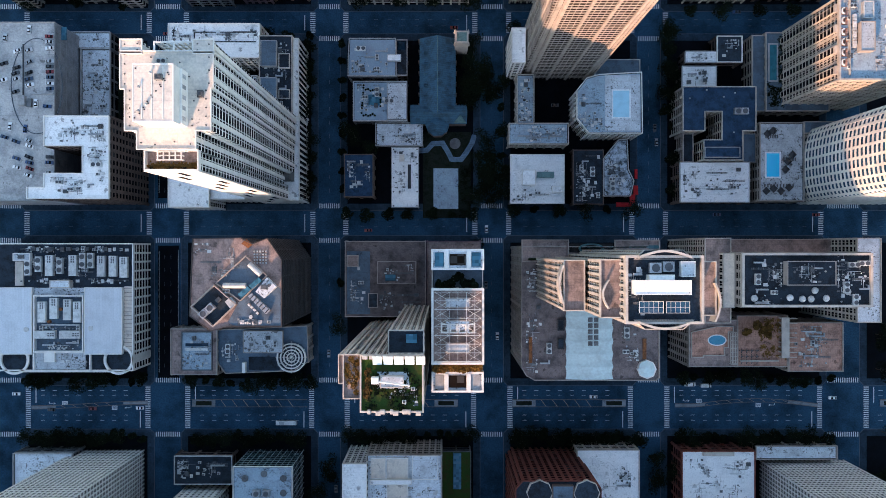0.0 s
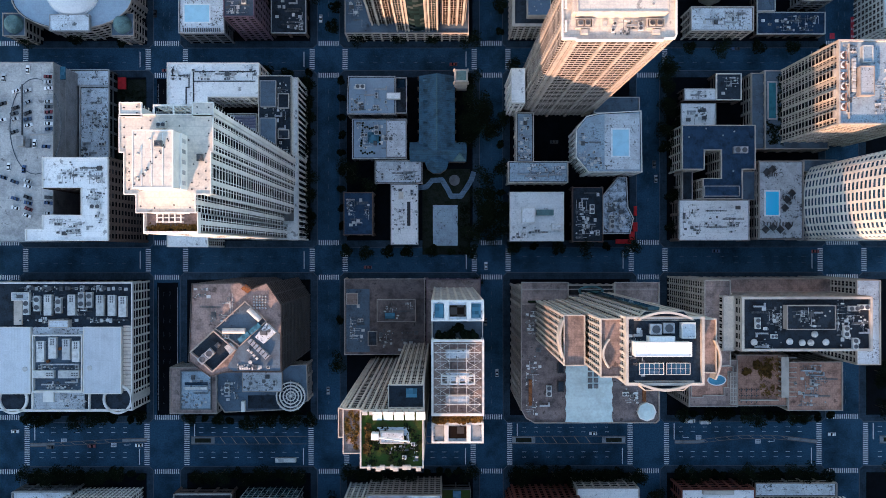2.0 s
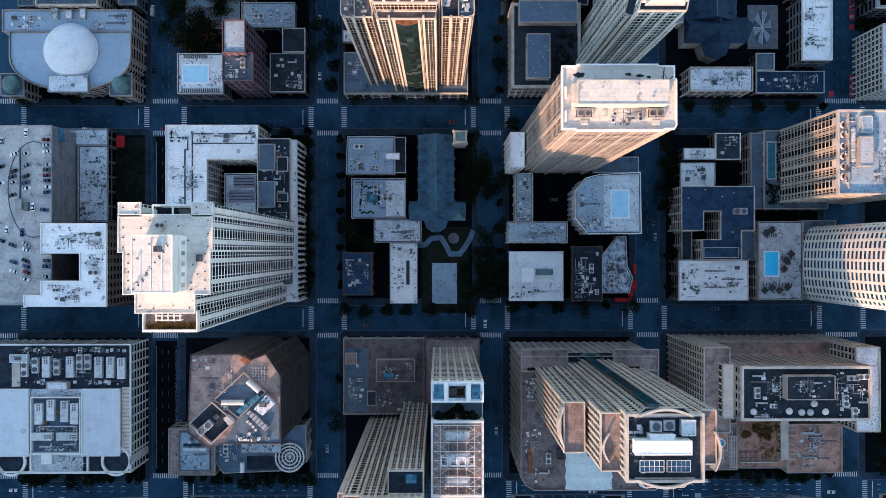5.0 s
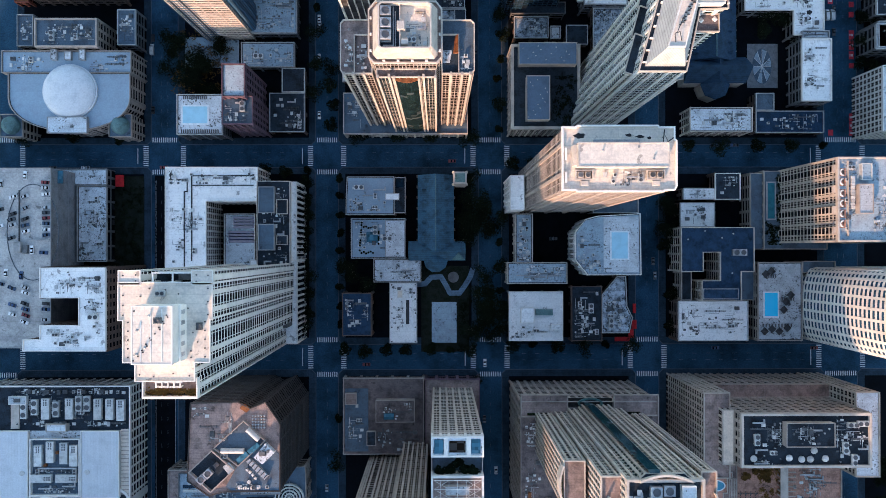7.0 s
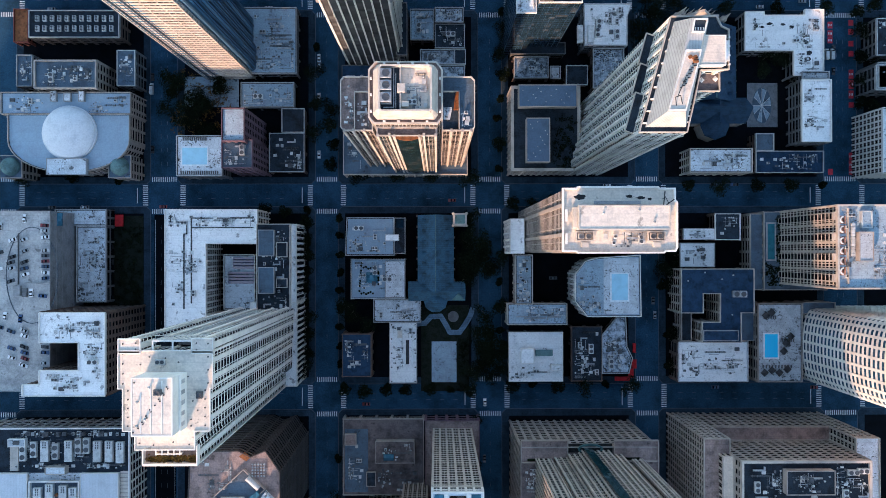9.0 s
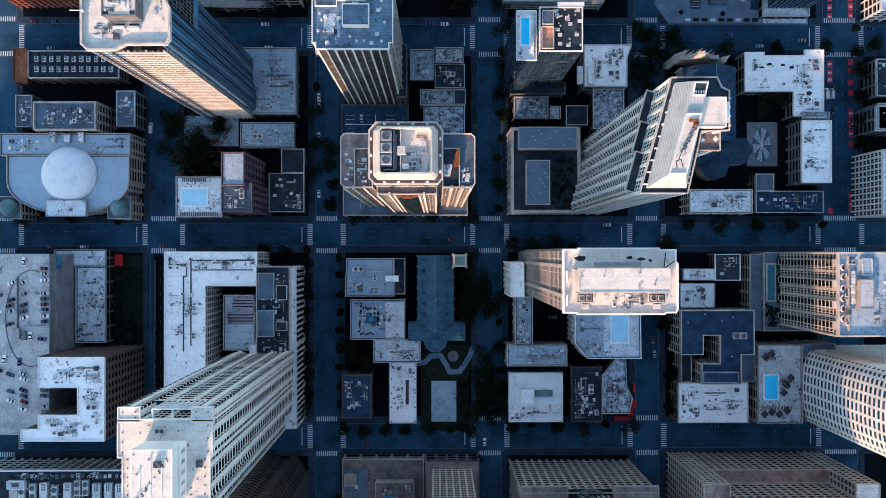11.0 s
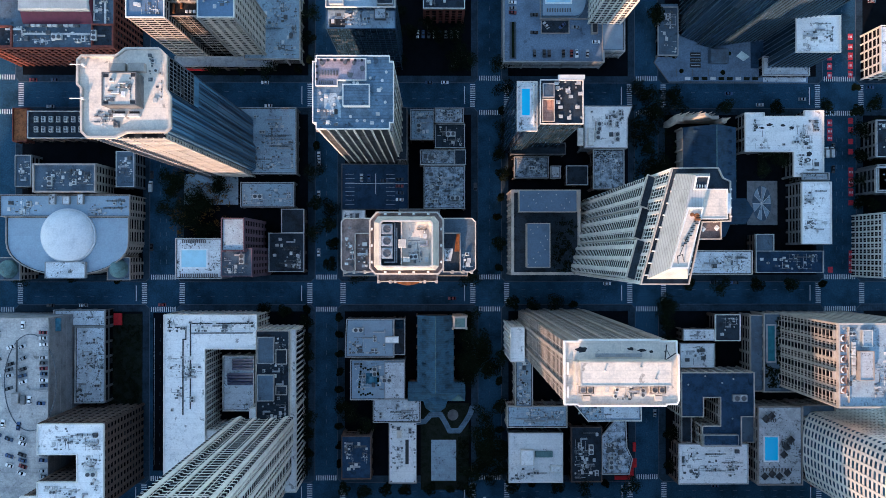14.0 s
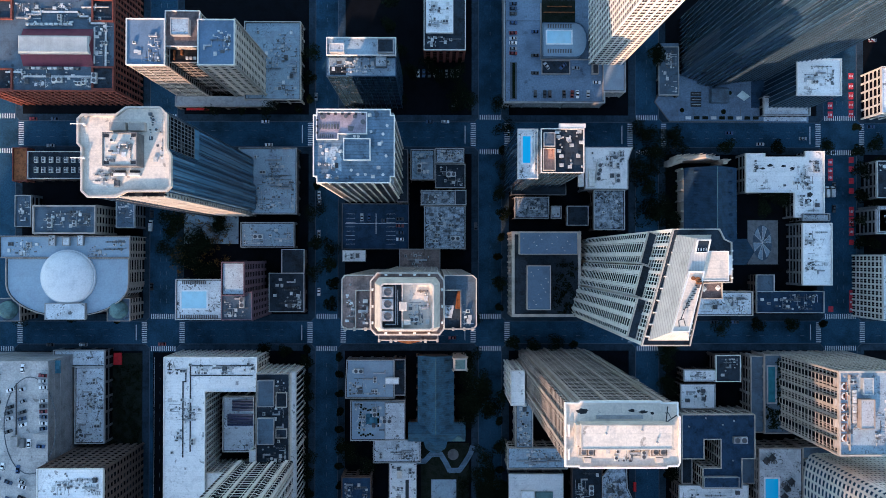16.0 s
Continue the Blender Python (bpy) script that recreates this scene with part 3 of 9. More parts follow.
# facade styles: floor height, bay, pier width, pier depth, spandrel height, spandrel depth, wall, glass
STYLE = dict(
    fine=(3.3, 2.5, 0.75, 0.30, 0.95, 0.15, "white", "g_dark"),
    white=(3.9, 3.3, 1.05, 0.40, 1.15, 0.16, "white", "g_dark"),
    cream=(3.6, 3.4, 1.1, 0.35, 1.2, 0.15, "cream", "g_dark"),
    tan=(3.8, 4.4, 1.5, 0.35, 1.5, 0.15, "tan", "g_dark"),
    grey=(3.8, 4.2, 1.3, 0.30, 1.5, 0.15, "mgrey", "g_dark"),
    panel=(6.2, 4.6, 0.10, 0.06, 0.14, 0.05, "grey", "deckwall"),
    dark=(3.8, 3.2, 0.5, 0.45, 1.1, 0.15, "dgrey", "g_dark"),
    brick=(4.0, 3.6, 1.5, 0.5, 1.2, 0.15, "brick", "g_dark"),
    brickb=(4.0, 4.4, 1.8, 0.35, 1.6, 0.15, "brickb", "g_dark"),
    purple=(3.6, 4.0, 1.6, 0.3, 1.3, 0.15, "purple", "g_dark"),
    dribs=(4.0, 2.5, 0.26, 0.60, 0.3, -0.03, "steelrib", "g_slate"),
    fanglass=(3.6, 3.2, 0.14, 0.14, 0.16, 0.06, "unit", "g_teal"),
    glassd=(3.6, 3.0, 0.2, 0.25, 0.4, 0.03, "fin", "g_blue"),
    curtain=(3.6, 2.6, 0.95, 0.5, 0.9, 0.12, "cream", "g_green"),
    gold=(3.6, 3.0, 0.28, 0.32, 0.36, 0.09, "tan", "g_bronze"),
    goldc=(3.6, 3.0, 0.28, 0.32, 0.32, 0.09, "tan", "g_green"),
    ribs=(3.6, 2.6, 0.95, 0.55, 0.8, 0.10, "cream", "g_bronze"),
    deck=(3.3, 8.0, 0.7, 0.3, 1.2, 0.30, "grey", "g_dark"),
    dotw=(3.3, 3.2, 1.8, 0.14, 1.5, 0.10, "white", "g_dark"),
    awhite=(3.6, 7.6, 1.6, 0.55, 0.68, 0.10, "white", "g_dark"),
    bribs=(3.3, 9.6, 1.4, 0.75, 0.95, 0.17, "tan", "g_bronze"),
    vband=(3.3, 5.0, 0.4, 0.50, 0.55, 0.35, "cream", "g_dark"),
    qgrid=(3.6, 4.2, 1.35, 0.30, 1.55, 0.18, "white", "g_steel"),
    vrecess=(3.3, 4.0, 0.22, 0.25, 0.45, 0.12, "tan", "g_dark"),
    vside=(3.3, 4.6, 2.2, 0.16, 1.5, 0.12, "cream", "g_dark"),
    sribs=(3.6, 7.6, 0.75, 0.60, 0.5, -0.06, "white", "sspan"),
    owhite=(3.5, 5.4, 1.2, 0.55, 0.75, 0.12, "white", "g_green"),
    rglass=(4.0, 6.0, 0.30, 0.45, 0.30, -0.03, "fin", "g_azure"),
    rband=(3.5, 6.4, 0.50, 0.42, 1.60, 0.34, "cream", "g_dark"),
    hband=(3.8, 9.0, 0.60, 0.30, 1.20, 0.45, "dstone", "g_dark"),
    pgrid=(3.6, 4.6, 1.3, 0.40, 1.15, 0.15, "cream", "g_dark"),
)
# thin mullions between the piers: number in a bay, width, depth
MULLION = dict(awhite=(3, 0.26, 0.12), bribs=(3, 0.30, 0.16), qgrid=(1, 0.60, 0.20), sribs=(1, 0.5, 0.5), owhite=(2, 0.30, 0.16), rglass=(4, 0.16, 0.30), rband=(2, 0.18, 0.12),
               pgrid=(2, 0.32, 0.14), white=(1, 0.14, 0.06), fine=(1, 0.12, 0.06), curtain=(1, 0.16, 0.10), ribs=(1, 0.16, 0.12), cream=(1, 0.16, 0.06), gold=(1, 0.16, 0.2), goldc=(1, 0.16, 0.2))


def shell(root, poly, z0, z1, style, roof="r_grey", rim=1.0, rim_w=0.4, rim_mat=None, top=True, joined=False):
    """Walls with real piers and spandrels in front of the glass, a roof sheet and its parapet."""
    fh, bay, pw, pd, sh, sd, wall, glass = STYLE[style]
    part("glazing" if glass.startswith("g_") else "wall_panel", Geo().prism(poly, z0, z1 - 0.3), glass, root)
    floors = max(1, round((z1 - z0) / (fh if z1 > 14 else 4.6)))
    step = (z1 - z0) / floors
    band = Geo().band(offset(poly, sd), offset(poly, -0.15), -sh / 2, sh / 2).mesh("spandrel", wall)
    low = joined or z1 <= 40                                  # low blocks, whose wall pieces are too small to pick apart: joined
    bands, piers = Geo(), Geo()
    for k in range(1, floors):
        if low:
            bands.band(offset(poly, sd), offset(poly, -0.15), z0 + k * step - sh / 2, z0 + k * step + sh / 2)
        else:
            put("spandrel", band, root, 0, 0, z0 + k * step)
    if bands.v:
        part("wall_banding", bands, wall, root, kind="stuff")
    pier = Geo().box(-pw / 2, -pd, 0, pw / 2, 0.15, z1 - z0 - 0.2).mesh("pier", wall)
    mull = Geo()
    for i, a in enumerate(poly):
        a, b = Vector(a), Vector(poly[(i + 1) % len(poly)])
        length = (b - a).length
        n = max(1, round(length / (bay if z1 > 24 else bay * 1.5 if z1 > 13 else bay * 2.2)))
        turn = math.atan2(b.y - a.y, b.x - a.x)
        nx, ny = (b.y - a.y) / length, -(b.x - a.x) / length
        mx, my = (a.x + b.x) / 2, (a.y + b.y) / 2
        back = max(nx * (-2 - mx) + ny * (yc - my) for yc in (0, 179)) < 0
        if back:                                    # sides turned away from the camera's path: fewer, wider bays
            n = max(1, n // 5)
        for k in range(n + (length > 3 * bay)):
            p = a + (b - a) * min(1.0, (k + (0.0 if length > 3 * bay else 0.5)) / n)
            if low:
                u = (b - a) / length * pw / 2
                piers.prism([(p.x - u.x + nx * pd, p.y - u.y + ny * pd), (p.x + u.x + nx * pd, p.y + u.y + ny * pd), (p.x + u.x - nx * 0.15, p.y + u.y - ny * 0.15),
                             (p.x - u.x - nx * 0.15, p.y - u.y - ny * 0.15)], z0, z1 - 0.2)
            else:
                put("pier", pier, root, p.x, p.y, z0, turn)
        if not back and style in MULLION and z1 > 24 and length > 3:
            count, mw, md = MULLION[style]
            for k in range(n * (count + 1)):
                if k % (count + 1):
                    p, u = a + (b - a) * k / (n * (count + 1)), (b - a).normalized() * mw / 2
                    mull.prism([(p.x - u.x + nx * md, p.y - u.y + ny * md), (p.x + u.x + nx * md, p.y + u.y + ny * md), (p.x + u.x - nx * 0.1, p.y + u.y - ny * 0.1),
                                (p.x - u.x - nx * 0.1, p.y - u.y - ny * 0.1)], z0, z1 - 0.35)
    if piers.v:
        part("wall_framing", piers, wall, root, kind="stuff")
    if mull.v:
        part("glazing_grid", mull, wall, root, kind="stuff")
    if top:
        d = max(pd, sd) + 0.08
        part("roof", Geo().prism(offset(poly, d - rim_w), z1 - 0.4, z1), roof, root)
        part("parapet", Geo().band(offset(poly, d), offset(poly, d - rim_w), z1 - sh / 2 - 0.2, z1 + rim), rim_mat or ("coping" if wall in ("mgrey", "brickb") else wall), root)
        # dark strip along the parapet's foot paints the shade it drops on the roof
        if rim >= 0.6 and z1 < 60 and roof in ("r_pale", "r_mid", "r_smooth", "r_patch", "deck_blue"):
            part("flashing", Geo().band(offset(poly, d - rim_w + 0.02), offset(poly, d - rim_w - 0.36), z1 - 0.1, z1 + 0.03), "tar", root)
    return root


def building(name, label, poly, z1, style, roof="r_grey", rim=1.0, z0=0.0, cat="building", **kw):
    x, y = centre(poly)
    return shell(thing(name, label, cat, round(x, 1), round(y, 1), z0), poly, z0, z1, style, roof, rim, **kw)


def block(root, r, z0, z1, wall="grey", roof="r_pale", rim=0.35, name="bulkhead"):
    """A plain rooftop house with its own roof sheet and rim, as a part of a building."""
    p = rect(*r)
    b = part(name, Geo().prism(p, z0, z1 - 0.05), wall, root)
    part("bulkhead_roof", Geo().prism(offset(p, -0.3), z1 - 0.05, z1 + 0.03), roof, b)
    part("bulkhead_rim", Geo().band(offset(p, 0.12), offset(p, -0.3), z1 - 0.4, z1 + rim), wall, b)
    return b


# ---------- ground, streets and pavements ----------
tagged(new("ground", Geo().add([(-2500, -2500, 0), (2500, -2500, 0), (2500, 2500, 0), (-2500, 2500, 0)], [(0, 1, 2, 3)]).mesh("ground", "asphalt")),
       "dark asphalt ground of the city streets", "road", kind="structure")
# kerb lines of the streets: those running along y (x from, to), those running along x (y from, to)
ST_V = [(-263.5, -248.5), (-170.0, -154.5), (-73.5, -60.5), (22.0, 35.5), (114.5, 128.0), (226.0, 245.5), (338.0, 352.0)]
ST_H = [(-106.0, -80.5), (8.0, 22.5), (127.0, 140.0), (242.5, 257.0), (356.0, 370.0)]
xs = [-358.0] + [v for s in ST_V for v in s] + [440.0]
ys = [-216.0] + [v for s in ST_H for v in s] + [460.0]
for i in range(0, len(xs), 2):
    for j in range(0, len(ys), 2):
        x0, x1, y0, y1 = xs[i], xs[i + 1], ys[j], ys[j + 1]
        p = rect(x0, y0, x1, y1)
        c = 2.5
        p = [(x0 + c, y0), (x1 - c, y0), (x1, y0 + c), (x1, y1 - c), (x1 - c, y1), (x0 + c, y1), (x0, y1 - c), (x0, y0 + c)]
        pv = thing("pavement", "shade-dark concrete pavement of a city block with a raised kerb", "pavement", round((x0 + x1) / 2, 1), round((y0 + y1) / 2, 1), kind="structure")
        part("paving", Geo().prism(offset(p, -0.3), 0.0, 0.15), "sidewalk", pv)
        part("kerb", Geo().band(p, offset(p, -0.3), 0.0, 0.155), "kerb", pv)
        # near-black sheet that paints the shade lying inside the block
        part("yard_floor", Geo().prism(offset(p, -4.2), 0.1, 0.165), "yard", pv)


# painted road marks: each stripe a thin sheet of paint
def marks(name, label, items, material="mark"):
    g = Geo()
    for x, y, w, d in items:
        g.box(x - w / 2, y - d / 2, 0, x + w / 2, y + d / 2, 0.012)
    return solo(name, g, material, label, "road marking", kind="structure")


def line_marks(label, items, material="mark"):
    g = Geo()
    for x, y, w, d in items:
        g.box(x - w / 2, y - d / 2, 0, x + w / 2, y + d / 2, 0.012)
    return solo("lane_line", g, material, label, "road marking", kind="structure")


for i, (hx0, hx1) in enumerate(ST_V):
    for j, (hy0, hy1) in enumerate(ST_H):
        if not (-270 < hx0 < 260 and -110 < hy0 < 330):
            continue
        big = j == 0
        for x in (hx0 - (4.0 if big else 3.2), hx1 + (4.0 if big else 3.2)):
            n = round((hy1 - hy0 - 1) / 1.25)
            marks("crosswalk", "white zebra crossing painted across the street", [(x, hy0 + 0.9 + k * (hy1 - hy0 - 1.8) / (n - 1), 3.0, 0.55) for k in range(n)])
        for y in (hy0 - (3.2 if big else 2.9), hy1 + (3.2 if big else 2.9)):
            n = round((hx1 - hx0 - 1) / 1.25)
            marks("crosswalk", "white zebra crossing painted across the street", [(hx0 + 0.9 + k * (hx1 - hx0 - 1.8) / (n - 1), y, 0.55, 2.8) for k in range(n)])
def ribbon(pts, w):
    """A closed outline of width w along a line of points, counter-clockwise."""
    lo, hi = [], []
    for k, p in enumerate(pts):
        d = (Vector(pts[min(k + 1, len(pts) - 1)]) - Vector(pts[max(k - 1, 0)])).normalized() * w / 2
        lo.append((p[0] + d.y, p[1] - d.x)), hi.append((p[0] - d.y, p[1] + d.x))
    return lo + hi[::-1]


def median(a, b, bent):
    """A low median in the wide street: straight with planter beds, or bent where the turning lanes change sides."""
    m = -90.9
    isle = thing("median", "bent paved median strip with a pale kerb" if bent else "straight median strip with hatching and planter beds", "median", round((a + b) / 2, 1), m, 0, kind="structure")
    n = 24
    if bent:
        lift = (lambda t: -93.4 + 2.8 * (3 * t * t - 2 * t ** 3)) if a < 0 else (lambda t: -92.2 + 3.0 * math.sin(math.pi * min(1.0, max(0.0, (t - 0.15) / 0.85))))
        line, w = [(a + (b - a) * k / n, lift(k / n)) for k in range(n + 1)], 2.2
    else:
        line, w = [(a, m), ((a + b) / 2, m), (b, m)], 4.6
    edge = ribbon(line, w)
    part("kerb", Geo().band(edge, ribbon(line, w - 0.6), 0, 0.14), "kerb_pale", isle)
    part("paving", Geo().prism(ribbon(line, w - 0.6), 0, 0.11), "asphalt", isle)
    ends = [line[:6], line[-6:]] if bent else [[(a + 0.3, m), (a + 14, m)], [(b - 14, m), (b - 0.3, m)]]
    for e in ends[:1] if a == MEDIANS[1][0] else ends:
        part("end_paving", Geo().prism(ribbon(e, w - 0.7), 0.1, 0.125), "slab", isle)
        if not bent:
            c = (e[0][0] + e[1][0]) / 2
            part("planter_bed", Geo().box(c - 4.6, m - 1.2, 0.12, c + 4.6, m + 1.2, 0.55, 0.1), "soil", isle)
    bars = Geo()
    for k in range(int((b - a - (18 if a == MEDIANS[1][0] else 30)) / 6.6)):
        xx = a + 17 + k * 6.6
        yy, h = (lift((xx - a) / (b - a)), 0.8) if bent else (m, 2.0)
        bars.add([(xx + 3.0, yy - h, 0.118), (xx + 3.4, yy - h, 0.118), (xx + 0.4, yy + h, 0.118), (xx, yy + h, 0.118)], [(0, 1, 2, 3)])
    part("hatching", bars, "mark_y", isle)


# stop lines and broken lane lines
MEDIANS = {0: (-242.6, -174.2), 1: (-148.2, -80.1), 3: (40.6, 108.0), 4: (136.8, 221.0)}     # ends of the medians in the wide street
for j, (hy0, hy1) in enumerate(ST_H[:4]):
    for i in range(len(ST_V) - 1):
        x0, x1 = ST_V[i][1] + 9, ST_V[i + 1][0] - 9
        if x1 < -270 or x0 > 270:
            continue
        if j == 0:
            for y in (-101.0, -97.9, -86.2, -83.4):
                n = int((x1 - x0) / 7)
                line_marks("broken white lane line on asphalt", [(x0 + 3.5 + k * 7, y, 2.4, 0.2) for k in range(n)])
            marks("stop_line", "white stop line across the lanes", [(x0 - 0.5, hy1 - 5.5, 0.5, 9.5), (x1 + 0.5, hy0 + 5.5, 0.5, 9.5)])
            median(*MEDIANS.get(i, (x0 + 3, x1 - 4)), i in (0, 4))
        else:
            m = (hy0 + hy1) / 2
            n = int((x1 - x0) / 8)
            for y in (m - 1.9, m + 1.9):
                line_marks("faint worn lane line on asphalt", [(x0 + 4 + k * 8, y, 2.4, 0.14) for k in range(n)], "mark_w")
            marks("stop_line", "white stop line across the lanes", [(x1 + 1.0, m, 0.45, (hy1 - hy0) - 4)])
for i, (hx0, hx1) in enumerate(ST_V[1:6]):
    for j in range(len(ST_H) - 1):
        y0, y1 = ST_H[j][1] + 8, ST_H[j + 1][0] - 8
        m, n = (hx0 + hx1) / 2, int((y1 - y0) / 8)
        for x in ((m - 1.8, m + 1.8) if i in (0, 4) else (m,)):
            line_marks("faint worn lane line on asphalt", [(x, y0 + 4 + k * 8, 0.14, 2.4) for k in range(n)], "mark_w")
# turning arrows and box marks beside the bent medians
arrow = Geo()
for x, y, f in ((-230.6, -91.0, 1), (-185.6, -93.6, -1), (143.3, -89.6, 1), (193.9, -92.0, -1)):
    arrow.box(x - 1.6, y - 0.12, 0, x + 1.2, y + 0.12, 0.012).add([(x + f * 1.1, y - 0.5, 0.012), (x + f * 2.2, y, 0.012), (x + f * 1.1, y + 0.5, 0.012)], [(0, 1, 2) if f > 0 else (2, 1, 0)]).box(x - 1.6 * f - 0.12, y - 0.1, 0, x - 1.6 * f + 0.12, y + 1.2, 0.013)
solo("turn_arrow", arrow, "mark", "white turning arrows painted on asphalt", "road marking", kind="structure")
boxes = Geo()
for x, y in ((-222.9, -91.0), (-193.6, -93.6), (150.9, -89.6), (185.9, -92.0)):
    boxes.band(rect(x - 1.6, y - 1.2, x + 1.6, y + 1.2), rect(x - 1.2, y - 0.8, x + 1.2, y + 0.8), 0, 0.012)
    for k in range(3):
        boxes.box(x - 1.1, y - 0.7 + k * 0.5, 0, x + 1.1, y - 0.45 + k * 0.5, 0.012)
solo("lane_symbol", boxes, "mark", "white unreadable lane lettering painted on asphalt", "road marking", kind="structure")
# darker roadway sheets in the narrow street at -x
for k, (y0, y1) in enumerate(((-76, 2), (30, 122))):
    solo("road_surface", Geo().box(-168.0, y0, -0.2, -155.5, y1, 0.006), "yard", "black asphalt roadway with white lines", "road", kind="structure")
    line_marks("white edge line on black asphalt", [(x, (y0 + y1) / 2, 0.16, y1 - y0 - 6) for x in (-167.4, -156.1)])
# red bus lanes on the wide street at +x
items = [(230.1, y, 2.9, d) for y, d in ((233.9, 4.0), (228.9, 3.6), (224.9, 3.6), (147.1, 3.4), (262.0, 4.0), (267.4, 4.0), (273.0, 4.0))]
items += [(242.5, y, 2.9, d) for y, d in ((235.2, 3.4), (229.9, 3.2), (222.9, 3.2), (216.9, 3.2), (204.8, 5.4), (198.8, 5.4), (192.8, 4.6), (186.6, 3.0), (156.1, 4.6), (151.3, 4.4), (147.0, 3.6), (262.6, 4.4), (268.0, 4.4), (273.4, 4.4), (279.0, 3.6), (285.0, 3.6))]
marks("bus_lane_patch", "worn red bus lane patches painted on asphalt", items, "mark_r")
word = [(x - 0.8 + 0.8 * k, y, 0.45, 1.3) for x, y, w, d in items if d > 3.5 for k in range(3)]
bars = Geo()
for x, y, w, d in word:
    bars.box(x - w / 2, y - d / 2, 0.012, x + w / 2, y + d / 2, 0.018)
solo("lane_lettering", bars, "mark", "white unreadable lettering bars on red bus lane patches", "road marking", kind="structure")


# ---------- row beyond the wide street (-y) ----------
building("low_rise", "pale low-rise with a flat white roof", rect(-244.2, -167.0, -211.1, -116.5), 15, "grey", "r_pale")
building("apartment_tower", "white gridded apartment tower with deep square windows", rect(-214.6, -172.9, -176.3, -118.6), 150, "fine", "r_white")
building("apartment_tower", "pale concrete tower with square windows", rect(-149.6, -182.9, -126.3, -139.0), 95, "dotw", "r_white")
building("low_rise", "dark-roofed low-rise crowded with roof plant", rect(-153.6, -134.5, -121.2, -118.9), 12, "brickb", "r_dark")
building("office_building", "glass-walled office block with a grey gravel roof", rect(-114.0, -159.5, -82.0, -118.3), 34, "fanglass", "r_mid", rim=0.8, rim_mat="white")
b_row = building("office_building", "pale stone office block with stepped white roofs", rect(-41.3, -159.9, -0.9, -112.4), 33, "cream", "r_pale")
shell(b_row, rect(-53.8, -157.9, -41.4, -115.9), 0, 38, "white", "r_white")
block(b_row, (-39.2, -124.7, -31.3, -113.7), 33, 34.4, "white", "r_cream", 0.4)
block(b_row, (-30.6, -135.8, -19.0, -113.7), 33, 34.0, "white", "r_cream", 0.4)
block(b_row, (-39.4, -127.5, -17.1, -125.0), 33, 36, "white", "r_white")
block(b_row, (-16.5, -125.0, -2.8, -112.2), 33, 35, "white", "r_pale")
b_green = building("low_rise", "low block with a planted roof and a long blue rooflight", rect(-0.3, -168.2, 15.6, -116.3), 12, "dark", "grass")
part("rooflight", Geo().box(5.8, -137.5, 12, 10.4, -116.8, 13.0, 0.2), "g_sky", b_green)
b_brk = building("office_tower", "red-brown brick tower with chamfered corners", [(37.1, -121.2), (37.1, -148.0), (79.3, -148.0), (79.3, -121.2), (75.8, -117.2), (40.5, -117.2)], 63, "brick", "r_dark")
for q in ((48.6, -122.6), (72.2, -122.6)):
    part("octagon_roof", Geo().cyl(*q, 63, 64.6, 6.4, 8), "r_dark", b_brk)
    part("octagon_rim", Geo().band(circle(*q, 6.7, 8), circle(*q, 6.3, 8), 63, 65.2), "cream", b_brk)
block(b_brk, (54.9, -129.8, 65.3, -118.5), 63, 66, "brickb", "r_grey")
building("low_rise", "pale low-rise with a stained white roof", rect(75.7, -165.0, 110.0, -113.2), 20, "cream", "r_white")
b_rd = building("low_rise", "red brick building with a worn white roof", rect(134.8, -165.0, 174.9, -114.1), 20, "brick", "r_white", rim_mat="brick")
part("clerestory", Geo().box(145.9, -116.1, 20, 163.3, -113.9, 22, 0.3), "cream", b_rd)
building("low_rise", "pink stone low-rise with a plain roof", rect(180.8, -121.1, 227.1, -113.9), 9, "tan", "r_pale")
building("apartment_tower", "pale concrete tower with rows of dark windows", rect(186.9, -189.6, 235.9, -124.6), 140, "fine", "r_white")

# ---------- row between the wide street and the second street ----------
b_j = building("department_store", "wide pale store block with a sunken plant roof", rect(-253.8, -67.4, -172.6, 2.8), 24, "white", "r_dark", rim=1.2, rim_w=0.7)
block(b_j, (-198.7, -58.3, -177.8, -21.4), 24, 26.2, "white", "r_sheet", 0.5)
block(b_j, (-254.3, -58.3, -227.9, -21.4), 24, 26.2, "white", "r_sheet", 0.5)
part("east_ledge", Geo().box(-177.5, -57.0, 24, -173.0, -20.8, 24.3), "r_cream", b_j)
ledge_rib = Geo().box(0, 0, 0, 4.4, 0.35, 0.25).mesh("ledge_rib", "tan")
for k in range(17):
    put("ledge_rib", ledge_rib, b_j, -177.4, -56.6 + k * 2.15, 24.3)
part("mid_roof", Geo().prism(rect(-227.6, -67.0, -199.0, -21.6), 24, 24.6), "r_pale", b_j)
part("mid_rim", Geo().band(rect(-227.6, -67.9, -195.6, -57.2), offset(rect(-227.6, -67.9, -195.6, -57.2), -0.6), 24, 26.0), "white", b_j)
part("pit_floor", Geo().prism(rect(-226.1, -56.3, -200.1, -26.8), 24.6, 24.66), "r_grey", b_j)
part("pit_curb", Geo().band(rect(-227.0, -57.2, -199.3, -25.6), offset(rect(-227.0, -57.2, -199.3, -25.6), -0.7), 24.6, 26.6), "white", b_j)
part("stair_house", Geo().box(-221.1, -62.8, 24.6, -215.2, -56.9, 26.4, 0.1), "white", b_j)
block(b_j, (-217.0, -21.4, -206.1, -17.4), 24, 28, "cream", "r_pale", 0.4)
